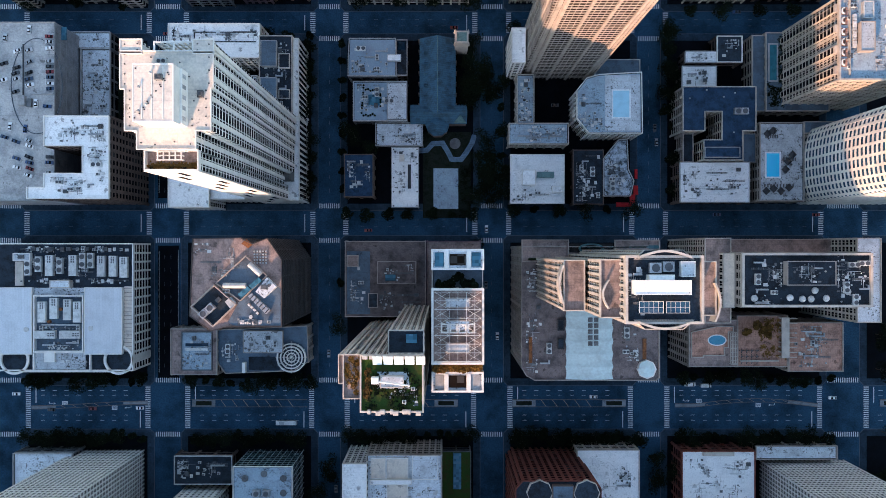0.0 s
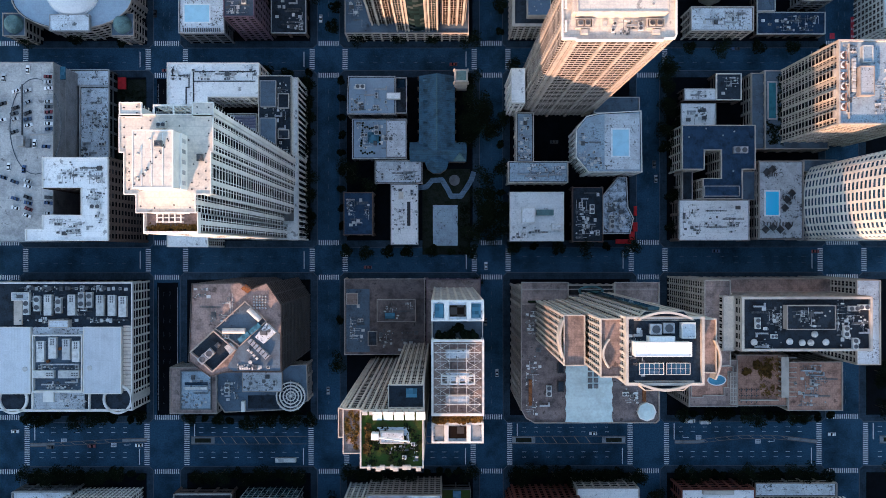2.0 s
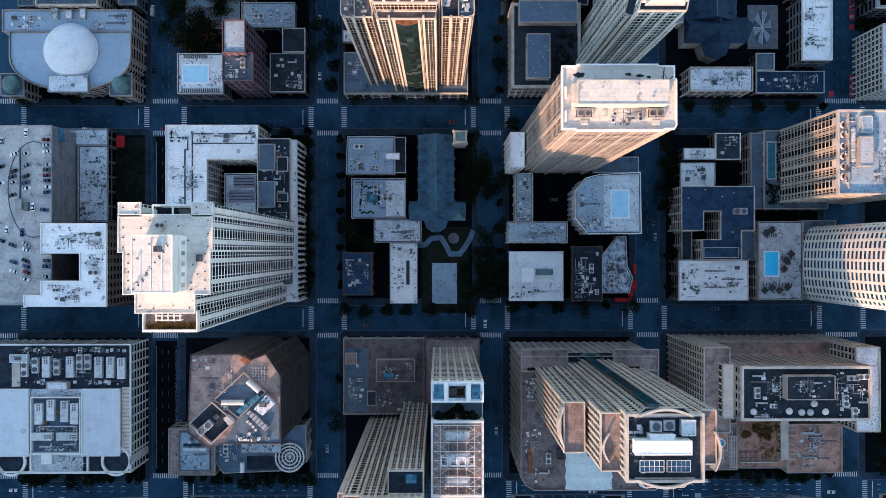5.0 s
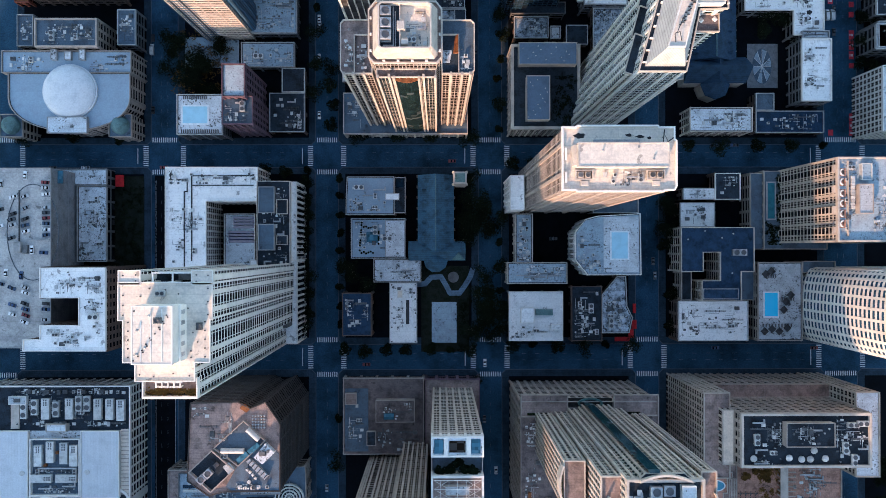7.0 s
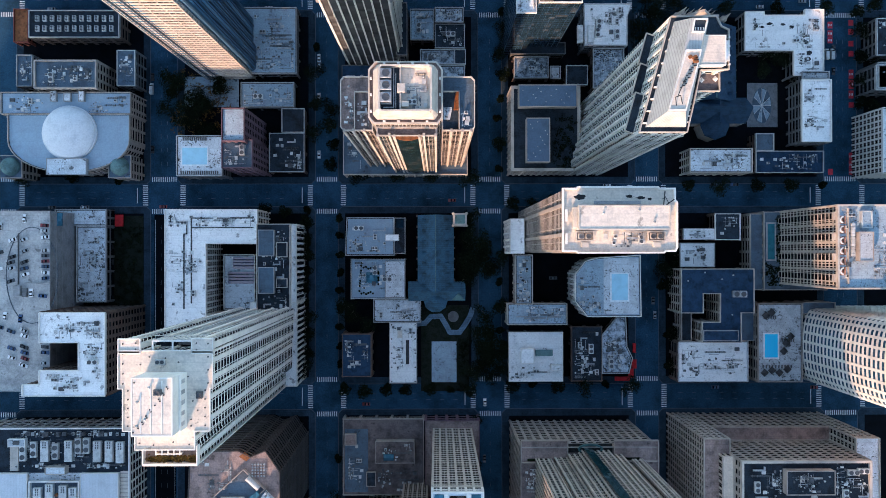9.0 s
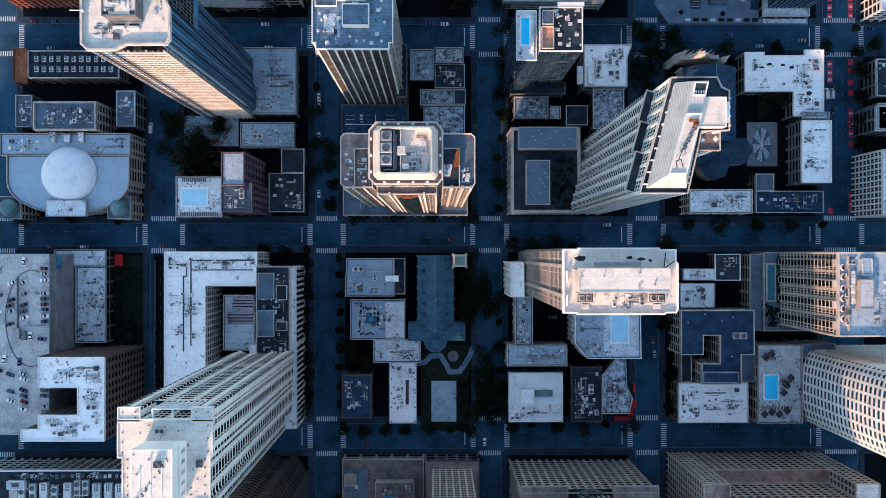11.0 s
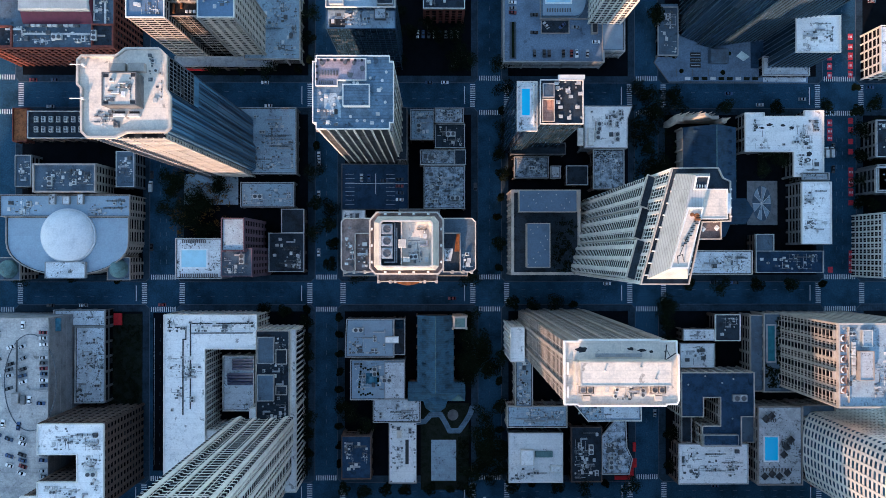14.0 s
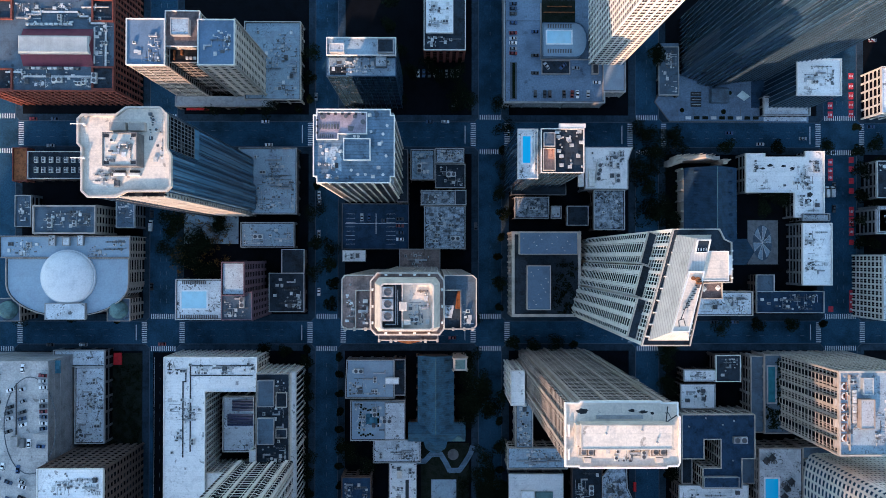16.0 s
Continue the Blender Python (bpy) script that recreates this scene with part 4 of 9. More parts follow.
part("north_ramp", Geo().box(-238.0, -20.4, 24, -233.4, -7.0, 25.0, 0.1), "cream", b_j)
block(b_j, (-238.1, -6.6, -228.7, -2.3), 24, 26.6, "white", "r_pale", 0.3)
part("hatch_cover", Geo().box(-235.2, -5.4, 26.63, -231.8, -3.4, 27.3, 0.1), "unitd", b_j)
part("pit_pipe", Geo().tube((-222.7, -42.1, 25.6), (-201.5, -42.1, 25.6), 0.45, 10), "metal", b_j)
for q in ((-180.4, -61.6), (-238.4, -61.6)):
    part("corner_turret", Geo().cyl(*q, 0, 21.5, 8.2, 28), "white", b_j)
    part("turret_roof", Geo().cyl(*q, 22.4, 22.6, 7.2, 28), "r_navy", b_j)
    part("turret_rim", Geo().band(circle(*q, 8.3, 28), circle(*q, 7.0, 28), 21.5, 25.2), "white", b_j)
part("south_rim", Geo().box(-234.0, -68.6, 0, -184.0, -67.5, 24.6), "white", b_j)

b_f = building("office_tower", "angular granite tower with brown paved roof terraces", [(-121.4, -32.0), (-111.6, -39.0), (-104.0, -37.0), (-77.8, -37.0), (-77.8, -5.2), (-84.5, 4.8), (-91.6, 2.0), (-97.4, 5.0), (-119.9, 4.6)], 80.5, "hband", "r_brown", rim=0.9)
part("plant_roof", Geo().prism([(-103.4, -35.0), (-100.6, -36.8), (-78.0, -36.8), (-78.0, -19.4), (-84.6, -13.6), (-97.4, -24.2)], 80.5, 80.8), "r_grey", b_f)
well = [(-120.4, -27.6), (-110.1, -36.9), (-99.2, -26.5), (-109.6, -17.4)]
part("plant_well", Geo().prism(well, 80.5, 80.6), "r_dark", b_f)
part("plant_screen", Geo().band(offset(well, 0.3), offset(well, -0.2), 80.5, 83.1), "tan", b_f)
bar = [(-108.8, -16.4), (-97.2, -24.8), (-84.4, -12.8), (-94.6, -3.4)]
part("bar_floor", Geo().prism(bar, 80.5, 80.75), "r_grey", b_f)
part("bar_screen", Geo().band(offset(bar, 0.2), offset(bar, -0.2), 80.5, 82.4), "tan", b_f)
part("storage_tank", Geo().tube((-105.2, -17.5, 82.2), (-94.3, -17.5, 82.2), 1.35, 14), "unit", b_f, "white horizontal tank")
part("storage_tank", Geo().tube((-92.8, -7.2, 82.2), (-87.2, -12.3, 82.2), 1.35, 14), "unit", b_f, "white horizontal tank")
for k in range(2):
    q = [(-98.2 + k * 5.2, -21.6 + k * 4.1), (-96.6 + k * 5.2, -23.4 + k * 4.1), (-91.8 + k * 5.2, -19.4 + k * 4.1), (-93.4 + k * 5.2, -17.6 + k * 4.1)]
    part("glass_strip", Geo().prism(q, 80.75, 82.6), "g_sky", b_f, "dark blue rooflight strip")
part("hatch_house", Geo().prism([(-104.4, -25.1), (-101.7, -28.6), (-98.9, -25.9), (-101.4, -23.0)], 80.6, 82.6), "unit", b_f)
part("lift_house", Geo().prism([(-89.3, -20.3), (-85.2, -23.4), (-79.4, -18.0), (-83.9, -13.6)], 80.8, 84.2), "r_pale", b_f)
part("lift_motor", Geo().box(-86.6, -19.2, 84.2, -83.6, -17.2, 85.2, 0.1), "unitd", b_f)
part("lift_motor", Geo().cyl(-82.6, -17.2, 84.2, 85.0, 0.8, 10), "unitd", b_f)
part("louvre_house", Geo().prism([(-93.3, -22.6), (-84.6, -31.2), (-82.6, -29.2), (-91.5, -21.2)], 80.8, 82.8), "metal", b_f)
lou = Geo().box(-0.2, -1.2, 0, 0.2, 1.2, 0.4).mesh("louvre", "black")
for k in range(6):
    put("louvre", lou, b_f, -91.3 + k * 1.45, -22.9 - k * 1.35, 82.8, math.radians(-43))
small = Geo().box(-0.6, -0.5, 0, 0.6, 0.5, 1.3, 0.1).mesh("duct_box", "unit")
for q in ((-93.0, -26.8), (-91.7, -27.8), (-90.4, -29.2), (-89.0, -30.8)):
    put("duct_box", small, b_f, *q, 80.8, math.radians(-45))
part("round_vent", Geo().cyl(-92.2, -32.6, 80.8, 81.8, 0.9, 12), "unit", b_f)
part("orange_ledge", Geo().prism([(-93.5, 0.4), (-91.5, 2.3), (-94.3, 4.7), (-96.9, 2.6)], 80.5, 81.3), "orange", b_f)
for k in range(9):
    part("sign_bar", Geo().box(-97.2 + k * 1.05 + (0.5 if k > 4 else 0), -36.1, 80.8, -96.5 + k * 1.05 + (0.5 if k > 4 else 0), -35.1 - 0.3 * (k % 3 == 1), 81.6), "white", b_f, "unreadable white sign bar")
b_f2 = building("low_rise", "low stone wing with a glazed roof court", rect(-152.6, -70.3, -127.2, -45.1), 20, "tan", "r_brown")
part("roof_court", Geo().prism(rect(-146.8, -68.0, -129.9, -46.7), 20, 20.4), "r_mid", b_f2)
for y, m in ((-54.6, "g_blue"), (-57.1, "unit")):
    part("rooflight_strip", Geo().box(-144.6, y, 20.4, -131.9, y + 1.6, 21.2, 0.15), m, b_f2)
part("court_rim", Geo().band(offset(rect(-146.8, -68.0, -129.9, -46.7), 0.3), offset(rect(-146.8, -68.0, -129.9, -46.7), -0.2), 20, 21.3), "dgrey", b_f2)
b_f3 = building("low_rise", "low wing with terraces and a spiral ramp", [(-127.2, -63.6), (-122.7, -70.0), (-84.3, -68.4), (-76.4, -63.6), (-77.0, -43.8), (-127.2, -46.0)], 18, "tan", "r_grey")
block(b_f3, (-112.3, -58.4, -90.1, -46.0), 18, 20.5, "tan", "r_pale")
for k in range(4):
    part("spiral_ramp", Geo().band(circle(-85.5, -61.3, 8.2 - 1.8 * k, 36), circle(-85.5, -61.3, 7.6 - 1.8 * k, 36), 18, 20.2 - 0.4 * k), "white", b_f3)
# dark disc paints the shaded opening in the ramp's centre
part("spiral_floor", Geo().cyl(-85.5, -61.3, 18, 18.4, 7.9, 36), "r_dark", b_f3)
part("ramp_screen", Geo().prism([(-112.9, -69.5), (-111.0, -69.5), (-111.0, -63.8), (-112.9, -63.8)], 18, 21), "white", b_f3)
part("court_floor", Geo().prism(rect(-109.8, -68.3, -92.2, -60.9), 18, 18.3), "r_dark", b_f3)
spokes = Geo()
for k in range(12):
    a = k * math.pi / 6
    cx, cy = (-85.6, -61.0)
    spokes.tube((cx, cy, 19.0), (cx + 9 * math.cos(a), cy + 9 * math.sin(a), 19.0), 0.12)
part("ramp_spokes", spokes, "white", b_f3)

b_g = building("low_rise", "low brown-roofed building with a raised plant house", rect(-56.0, -38.7, -10.4, 4.2), 10, "tan", "r_brownd")
block(b_g, (-37.3, -19.6, -15.4, -7.1), 10, 15, "tan", "r_brownd")
block(b_g, (-55.0, -10.0, -48.6, -3.6), 10, 12.5, "tan", "r_brown")
part("rooflight", Geo().box(-32.8, -18.0, 15, -27.0, -14.5, 16, 0.3), "g_sky", b_g)
block(b_g, (-42.7, -33.6, -37.5, -25.5), 10, 12.2, "tan", "r_dark")
part("roof_field", Geo().prism(rect(-55.3, -37.4, -42.0, -1.3), 10, 10.3), "r_grey", b_g)
building("low_rise", "mauve panelled low-rise beside a slim tower", rect(-9.0, -38.4, 21.3, 4.2), 14, "purple", "r_brown")

b_h = building("hotel_tower", "slim white hotel tower with an open steel crown", rect(-4.4, -60.5, 16.8, -0.5), 118, "cream", "r_grey", rim=1.2)
hr = (-4.4, -60.5, 16.8, -0.5)
hx0, hy0, hx1, hy1 = hr
shell(b_h, rect(hx0, hy1 - 7.8, hx1, hy1), 118, 125, "white", "r_pale", rim_w=0.7, joined=True)
part("crown_glass", Geo().box(hx0 + 7.2, hy1 - 6.4, 125, hx1 - 7.2, hy1 - 1.6, 125.4), "g_bronze", b_h)
for xa, xb in ((hx0 + 0.9, hx0 + 4.8), (hx1 - 4.8, hx1 - 0.9)):
    part("side_rooflight", Geo().box(xa, hy1 - 6.9, 125, xb, hy1 - 0.9, 125.3, 0.1), "g_sky", b_h)
    part("crown_beam", Geo().box(xa, hy0 + 0.8, 121, xb, hy0 + 6.8, 121.3, 0.1), "grey", b_h)
for xx in (hx0 + 5.9, hx1 - 5.9):
    part("crown_beam", Geo().box(xx - 0.9, hy1 - 7.6, 125, xx + 0.9, hy1 - 0.2, 126.2, 0.1), "white", b_h)
    part("crown_beam", Geo().box(xx - 0.9, hy0 + 0.2, 121, xx + 0.9, hy0 + 7.6, 122.2, 0.1), "white", b_h)
for k in range(4):
    xx = hx0 + 3.2 + k * (hx1 - hx0 - 6.4) / 4
    part("fan_curb", Geo().band(rect(xx + 0.3, hy0 + 25.2, xx + 3.6, hy0 + 29.2), rect(xx + 0.9, hy0 + 25.8, xx + 3.0, hy0 + 28.6), 124, 126.8), "white", b_h)
shell(b_h, rect(hx0, hy0 + 12.5, hx1, hy1 - 16.5), 118, 124, "white", "r_brown", rim=2.2, rim_w=0.9, joined=True)
cage = Geo()
for k in range(9):
    yy = hy0 + 13.5 + k * (hy1 - hy0 - 31.0) / 8
    cage.box(hx0 + 0.8, yy - 0.08, 127.2, hx1 - 0.8, yy + 0.08, 127.5)
for xx in (hx0 + 3.5, hx0 + 7, hx1 - 7, hx1 - 3.5, (hx0 + hx1) / 2):
    cage.box(xx - 0.07, hy0 + 13.5, 127.2, xx + 0.07, hy1 - 17.5, 127.5)
for k in range(8):
    ya, yb = (hy0 + 13.5 + (k + q) * (hy1 - hy0 - 31.0) / 8 for q in (0, 1))
    for xa, xb in ((hx0 + 0.8, hx0 + 7), (hx1 - 0.8, hx1 - 7)):
        cage.tube((xa, ya, 127.4), (xb, yb, 127.4), 0.06, 4).tube((xa, yb, 127.4), (xb, ya, 127.4), 0.06, 4)
part("steel_cage", cage, "white", b_h)
for k in range(3):
    block(b_h, (hx0 + 5.5, hy0 + 17 + k * 9.5, hx1 - 5.5, hy0 + 21 + k * 9.5), 124, 126.4, "tan", "r_pale")
shell(b_h, rect(hx0, hy0, hx1, hy0 + 7.8), 118, 121, "white", "r_pale", rim_w=0.8, joined=True)
part("front_glass", Geo().box(hx0 + 6.5, hy0 + 1.5, 121, hx1 - 6.5, hy0 + 6.6, 121.5), "g_bronze", b_h)

b_i = building("hotel_tower", "slender stone tower with a planted roof garden", rect(-31.8, -63.2, -8.2, -41.8), 147, "ribs", "grass", rim=1.2, rim_w=0.6, rim_mat="cream")
ix0, iy0, ix1, iy1 = (-31.8, -63.2, -8.2, -41.8)
shell(b_i, rect(ix0 - 7.2, iy0 + 4.5, ix0 - 0.8, iy1 - 0.4), 0, 143, "ribs", "r_brown", rim=1.2, rim_mat="cream", joined=True)
shell(b_i, rect(ix0 - 9.8, iy0 + 9.5, ix0 - 8.0, iy1 - 1.2), 0, 138, "ribs", "r_brown", rim=1.0, rim_mat="cream", joined=True)
shell(b_i, rect(ix1 - 13, iy1 + 0.8, ix1, iy1 + 9), 0, 142, "ribs", "r_dark", rim=1.0, rim_mat="cream", joined=True)
battlement = Geo().box(-1.0, -0.7, 0, 1.0, 0.9, 2.2, 0.15).mesh("merlon", "cream")
for k in range(8):
    put("merlon", battlement, b_i, ix0 + 3 + k * 2.6 + (1.0 if k % 2 else 0.0), iy0 - 0.3 - 0.5 * (k % 3 == 1), 147.4).scale = (1.0 if k % 3 else 0.6, 1, 0.8)
    put("merlon", battlement, b_i, ix0 + 1.5 + k * 2.6, iy1 - 0.3, 147.6)
block(b_i, (ix0 + 7.5, iy0 + 9.5, ix0 + 16.5, iy0 + 14.0), 147, 149.5, "cream", "r_pale")
part("boom", Geo().tube((ix0 + 5, iy0 + 12.2, 150.5), (ix0 + 19, iy0 + 10.4, 150.8), 0.35, 8).box(ix0 + 4, iy0 + 11, 147, ix0 + 7, iy0 + 13.5, 151, 0.2), "white", b_i, "white window-cleaning boom")
part("roof_panel", Geo().box(ix1 - 6.5, iy1 + 4.4, 142, ix1 - 2.2, iy1 + 8, 142.5, 0.1), "g_sky", b_i)
for k in range(5):
    part("glass_canopy", Geo().add([(ix0 + 4.5 + k * 4.2, iy1 - 3.2, 148.6), (ix0 + 8.1 + k * 4.2, iy1 - 3.2, 148.6), (ix0 + 8.1 + k * 4.2, iy1 + 0.2, 150.2), (ix0 + 4.5 + k * 4.2, iy1 + 0.2, 150.2),
         (ix0 + 4.5 + k * 4.2, iy1 - 3.2, 148.4), (ix0 + 8.1 + k * 4.2, iy1 - 3.2, 148.4), (ix0 + 8.1 + k * 4.2, iy1 + 0.2, 150.0), (ix0 + 4.5 + k * 4.2, iy1 + 0.2, 150.0)],
         [(0, 1, 2, 3), (7, 6, 5, 4), (0, 4, 5, 1), (1, 5, 6, 2), (2, 6, 7, 3), (3, 7, 4, 0)]), "fabric", b_i)
part("path", Geo().box(ix0 + 6.0, iy0 + 8.6, 147, ix0 + 18.5, iy0 + 15.2, 147.12), "r_pale", b_i)

b_m = building("department_store", "brown stone mall block with rounded corners", [(40.2, -60.1), (42.5, -64.1), (46.6, -66.4), (108.1, -66.4), (109.5, -65.2), (109.5, 0.9), (40.2, 0.9)], 60, "tan", "r_brownd", rim=1.2, cat="mall")
tent = (62.0, -66.0, 86.3, -8.3)
ridge = Geo()
n = 9
prof = [(tent[0] + (tent[2] - tent[0]) * k / 12, 1.2 + 1.6 * math.sin(math.pi * k / 12)) for k in range(13)]
tv, tf = [], []
for j in range(n * 4 + 1):
    yy = tent[1] + (tent[3] - tent[1]) * j / (n * 4)
    sag = 0.5 * abs(math.sin(math.pi * j / 4))
    for k, (xx, zz) in enumerate(prof):
        edge = sag * 1.2 * (-1 if k == 12 else 1 if k == 0 else 0)
        tv.append((xx + edge, yy, 60.3 + zz - sag * 0.5))
for j in range(n * 4):
    for k in range(12):
        a = j * 13 + k
        tf.append((a, a + 1, a + 14, a + 13))
part("atrium_roof", Geo().add(tv, tf), "fabric", b_m, "white scalloped fabric atrium roof")
for k in range(10):
    x, y = (73.2, -34.6)
    part("roof_louvre", Geo().box(x + (k % 2) * 3.0, y - (k // 2) * 3.0 - 2.2, 62.2, x + (k % 2) * 3.0 + 2.2, y - (k // 2) * 3.0, 63.4, 0.15), "unitd", b_m)
part("turret", Geo().cyl(*(103.2, -60.9), 60, 62.5, 4.8, 8), "white", b_m)
part("turret_roof", Geo().cyl(*(102.9, -60.7), 62.5, 64, 4.4, 8, 1.0), "fabric", b_m)
for k in range(2):
    block(b_m, (58.3, -41.2, 61.2, -36.0) if k == 0 else (58.3, -50.6, 61.2, -45.5), 60, 62, "black", "r_dark")
part("planter", Geo().box(43.6, -57.9, 60, 45.3, -44.7, 61), "orange", b_m)
part("planter", Geo().box(101.5, -55.9, 60, 103.2, -45.6, 61), "orange", b_m)

for q in ((40.3, -6.2, 63.4, 4.4), (87.5, -5.7, 109.4, 4.3)):
    part("wing_roof", Geo().prism(rect(*q), 60, 60.5), "r_brown", b_m)
    part("wing_parapet", Geo().band(offset(rect(*q), 0.4), rect(*q), 60, 61.8), "tan", b_m)
    part("wing_planting", Geo().box(q[0] + 3.0, q[1] + 0.5, 60.5, q[0] + 13.0, q[1] + 1.6, 61.2, 0.2), "leaf", b_m)
# dark sheet at roof level stands in for the shade of a deeper court
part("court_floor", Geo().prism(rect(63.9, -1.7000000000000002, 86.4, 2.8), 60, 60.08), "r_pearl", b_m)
part("court_canopy", Geo().band([(x, y) for x, y in circle(75.2, 0.30000000000000004, 6.4, 24, 2.6)], [(x, y) for x, y in circle(75.2, 0.30000000000000004, 5.4, 24, 1.7)], 60.08, 61.4), "teal", b_m)

b_k = building("office_tower", "tall cream stone tower stepping up to a curved crown", rect(64.4, -25.7, 90.7, -2.8), 176, "curtain", "r_dark", z0=60, rim=2.0, rim_w=0.9, rim_mat="cream")
kx0, ky0, kx1, ky1 = (64.4, -25.7, 90.7, -2.8)
for sgn, yy in ((-1, ky0), (1, ky1)):
    arc = [(kx0 + 4 + (kx1 - kx0 - 8) * k / 16, yy + sgn * 2.2 * math.sin(math.pi * k / 16)) for k in range(17)]
    bay = [(kx0 + 4, ky1 - 0.3), (kx1 - 4, ky1 - 0.3), (kx1 - 6.5, ky1 + 2.0), (kx0 + 6.5, ky1 + 2.0)] if sgn > 0 else [(kx0 + 6.5, ky0 - 2.0), (kx1 - 6.5, ky0 - 2.0), (kx1 - 4, ky0 + 0.3), (kx0 + 4, ky0 + 0.3)]
    shell(b_k, bay, 60, 176.6, "curtain", "r_dark", rim=0.4, rim_w=0.3, joined=True)
    part("crown_gable", Geo().prism([(x, y + 0.3 * sgn) for x, y in (arc + [(x, y - 0.8 * sgn) for x, y in arc[::-1]])][::1 if sgn < 0 else -1], 177, 179), "cream", b_k)
shell(b_k, rect(57.4, -24.4, 66.0, -4.3), 60, 168, "curtain", "r_brown", rim=1.2, rim_mat="cream")
shell(b_k, rect(47.7, -23.7, 55.0, -4.9), 60, 146, "curtain", "r_brown", rim=1.2, rim_mat="cream")
shell(b_k, rect(96.5, -24.3, 101.3, -5.1), 60, 160, "curtain", "r_brown", rim=1.0, rim_mat="cream")
block(b_k, (66.2, -15.7, 85.7, -10.9), 176, 181, "white", "r_white", 0.2)
block(b_k, (71.4, -11.5, 80.2, -9.0), 176, 180, "white", "r_white", 0.2)
block(b_k, (83.0, -9.6, 87.7, -4.3), 176, 179, "unit", "r_pale", 0.2)
for q in ((68.4, -22.4, 76.9, -18.3), (77.8, -22.4, 86.1, -18.3)):
    pan = part("cooling_panel", Geo().box(q[0], q[1], 176, q[2], q[3], 178.4, 0.2), "g_steel", b_k)
    bars = Geo().band(rect(*q), offset(rect(*q), -0.16), 178.2, 178.6)
    for k in range(1, 5):
        bars.box(q[0] + k * (q[2] - q[0]) / 5 - 0.06, q[1], 178.3, q[0] + k * (q[2] - q[0]) / 5 + 0.06, q[3], 178.5)
    bars.box(q[0], (q[1] + q[3]) / 2 - 0.05, 178.3, q[2], (q[1] + q[3]) / 2 + 0.05, 178.48)
    part("panel_frame", bars, "unit", pan)
for (ax, ay), (bx, by), z, bow in (((59.5, -11.1), (59.5, -21.5), 168, -2.2), ((100.7, -12.6), (100.7, -27.1), 160, 2.0), ((46.7, -6.3), (47.1, -21.3), 146, -1.6)):
    arc = [(ax + bow * math.sin(math.pi * k / 12), ay + (by - ay) * k / 12) for k in range(13)]
    ring = arc + [(x + 0.7, y) for x, y in arc[::-1]]
    part("curved_screen", Geo().prism(ring, 168 if z == 168 else z - 4, z + 2.0), "cream", b_k)

part("glass_bay", Geo().box(*(71.6, 1.0, 75.6, 6.9)[:2], 60, (71.6, 1.0, 75.6, 6.9)[2], ky1 + 3.2, 178, 0.3), "g_teal", b_k, "tall teal glass bay")
b_l = building("office_building", "tan stone office block around a raised plant roof", rect(146.2, -28.0, 209.2, -2.3), 74.4, "tan", "r_dark", rim=1.6, rim_w=1.2, rim_mat="cream")
shell(b_l, rect(132.9, -37.2, 145.4, 5.2), 0, 61.2, "cream", "r_brown", joined=True)
shell(b_l, rect(140.4, -29.0, 145.3, -2.4), 61.2, 66.5, "cream", "r_cream", rim=0.8, joined=True)
shell(b_l, rect(210.0, -36.9, 221.4, 5.2), 0, 61.2, "cream", "r_pale", joined=True)
shell(b_l, rect(145.6, -1.5, 209.8, 5.0), 0, 36, "tan", "r_brown", joined=True)
block(b_l, (166.4, -17.5, 189.9, -5.9), 74.4, 78.6, "tan", "r_dark", 0.6)
b_lp = building("hotel_podium", "hotel podium with a brown roof terrace and an oval pool", rect(133.0, -63.1, 158.6, -38.6), 37, "tan", "r_brown")
lat = Geo()
lx0, ly0, lx1, ly1 = (154.4, -61.9, 157.8, -44.9)
for k in range(9):
    lat.box(lx0, ly0 + k * (ly1 - ly0) / 8 - 0.12, 39.4, lx1, ly0 + k * (ly1 - ly0) / 8 + 0.12, 39.6)
for k in range(5):
    xx = lx0 + k * (lx1 - lx0) / 4
    lat.box(xx - 0.14, ly0, 39.1, xx + 0.14, ly1, 39.4).box(xx - 0.14, ly0, 37, xx + 0.14, ly0 + 0.28, 39.1).box(xx - 0.14, ly1 - 0.28, 37, xx + 0.14, ly1, 39.1)
part("pergola", lat, "cream", b_lp, "pale lattice pergola")
terr = [(134.2, -58.2), (140.1, -58.2), (140.1, -57.2), (151.4, -57.2), (151.4, -52.9), (153.6, -52.9), (153.6, -44.4), (156.3, -44.4), (156.3, -42.0), (147.6, -42.0), (134.2, -45.0)]
part("terrace", Geo().prism(terr, 37, 37.2), "r_terra", b_lp)
part("terrace_rim", Geo().band(offset(terr, 0.35), terr, 37, 37.9), "cream", b_lp)
cx, cy = (147.8, -49.2)
part("pool", Geo().prism(circle(cx, cy, 4.5, 24, 2.5), 37.1, 37.3), "water_mid", b_lp, "oval blue pool")
part("pool_rim", Geo().band(circle(cx, cy, 5.1, 24, 3.1), circle(cx, cy, 4.5, 24, 2.5), 37.1, 37.42), "tile", b_lp)
b_pl = building("hotel_podium", "podium roof with a dining terrace and rust-red planting", rect(161.4, -64.2, 188.7, -36.9), 30, "tan", "r_terra")
part("colonnade_roof", Geo().box(184.2, -59.4, 33.6, 188.4, -37.2, 34.2, 0.1), "cream", b_pl, "cream colonnade beside the dining terrace")
col = Geo().box(-0.35, -0.35, 0, 0.35, 0.35, 3.6).mesh("column", "cream")
rung = Geo().box(0, -0.2, 0, 4.0, 0.2, 0.5).mesh("colonnade_beam", "cream")
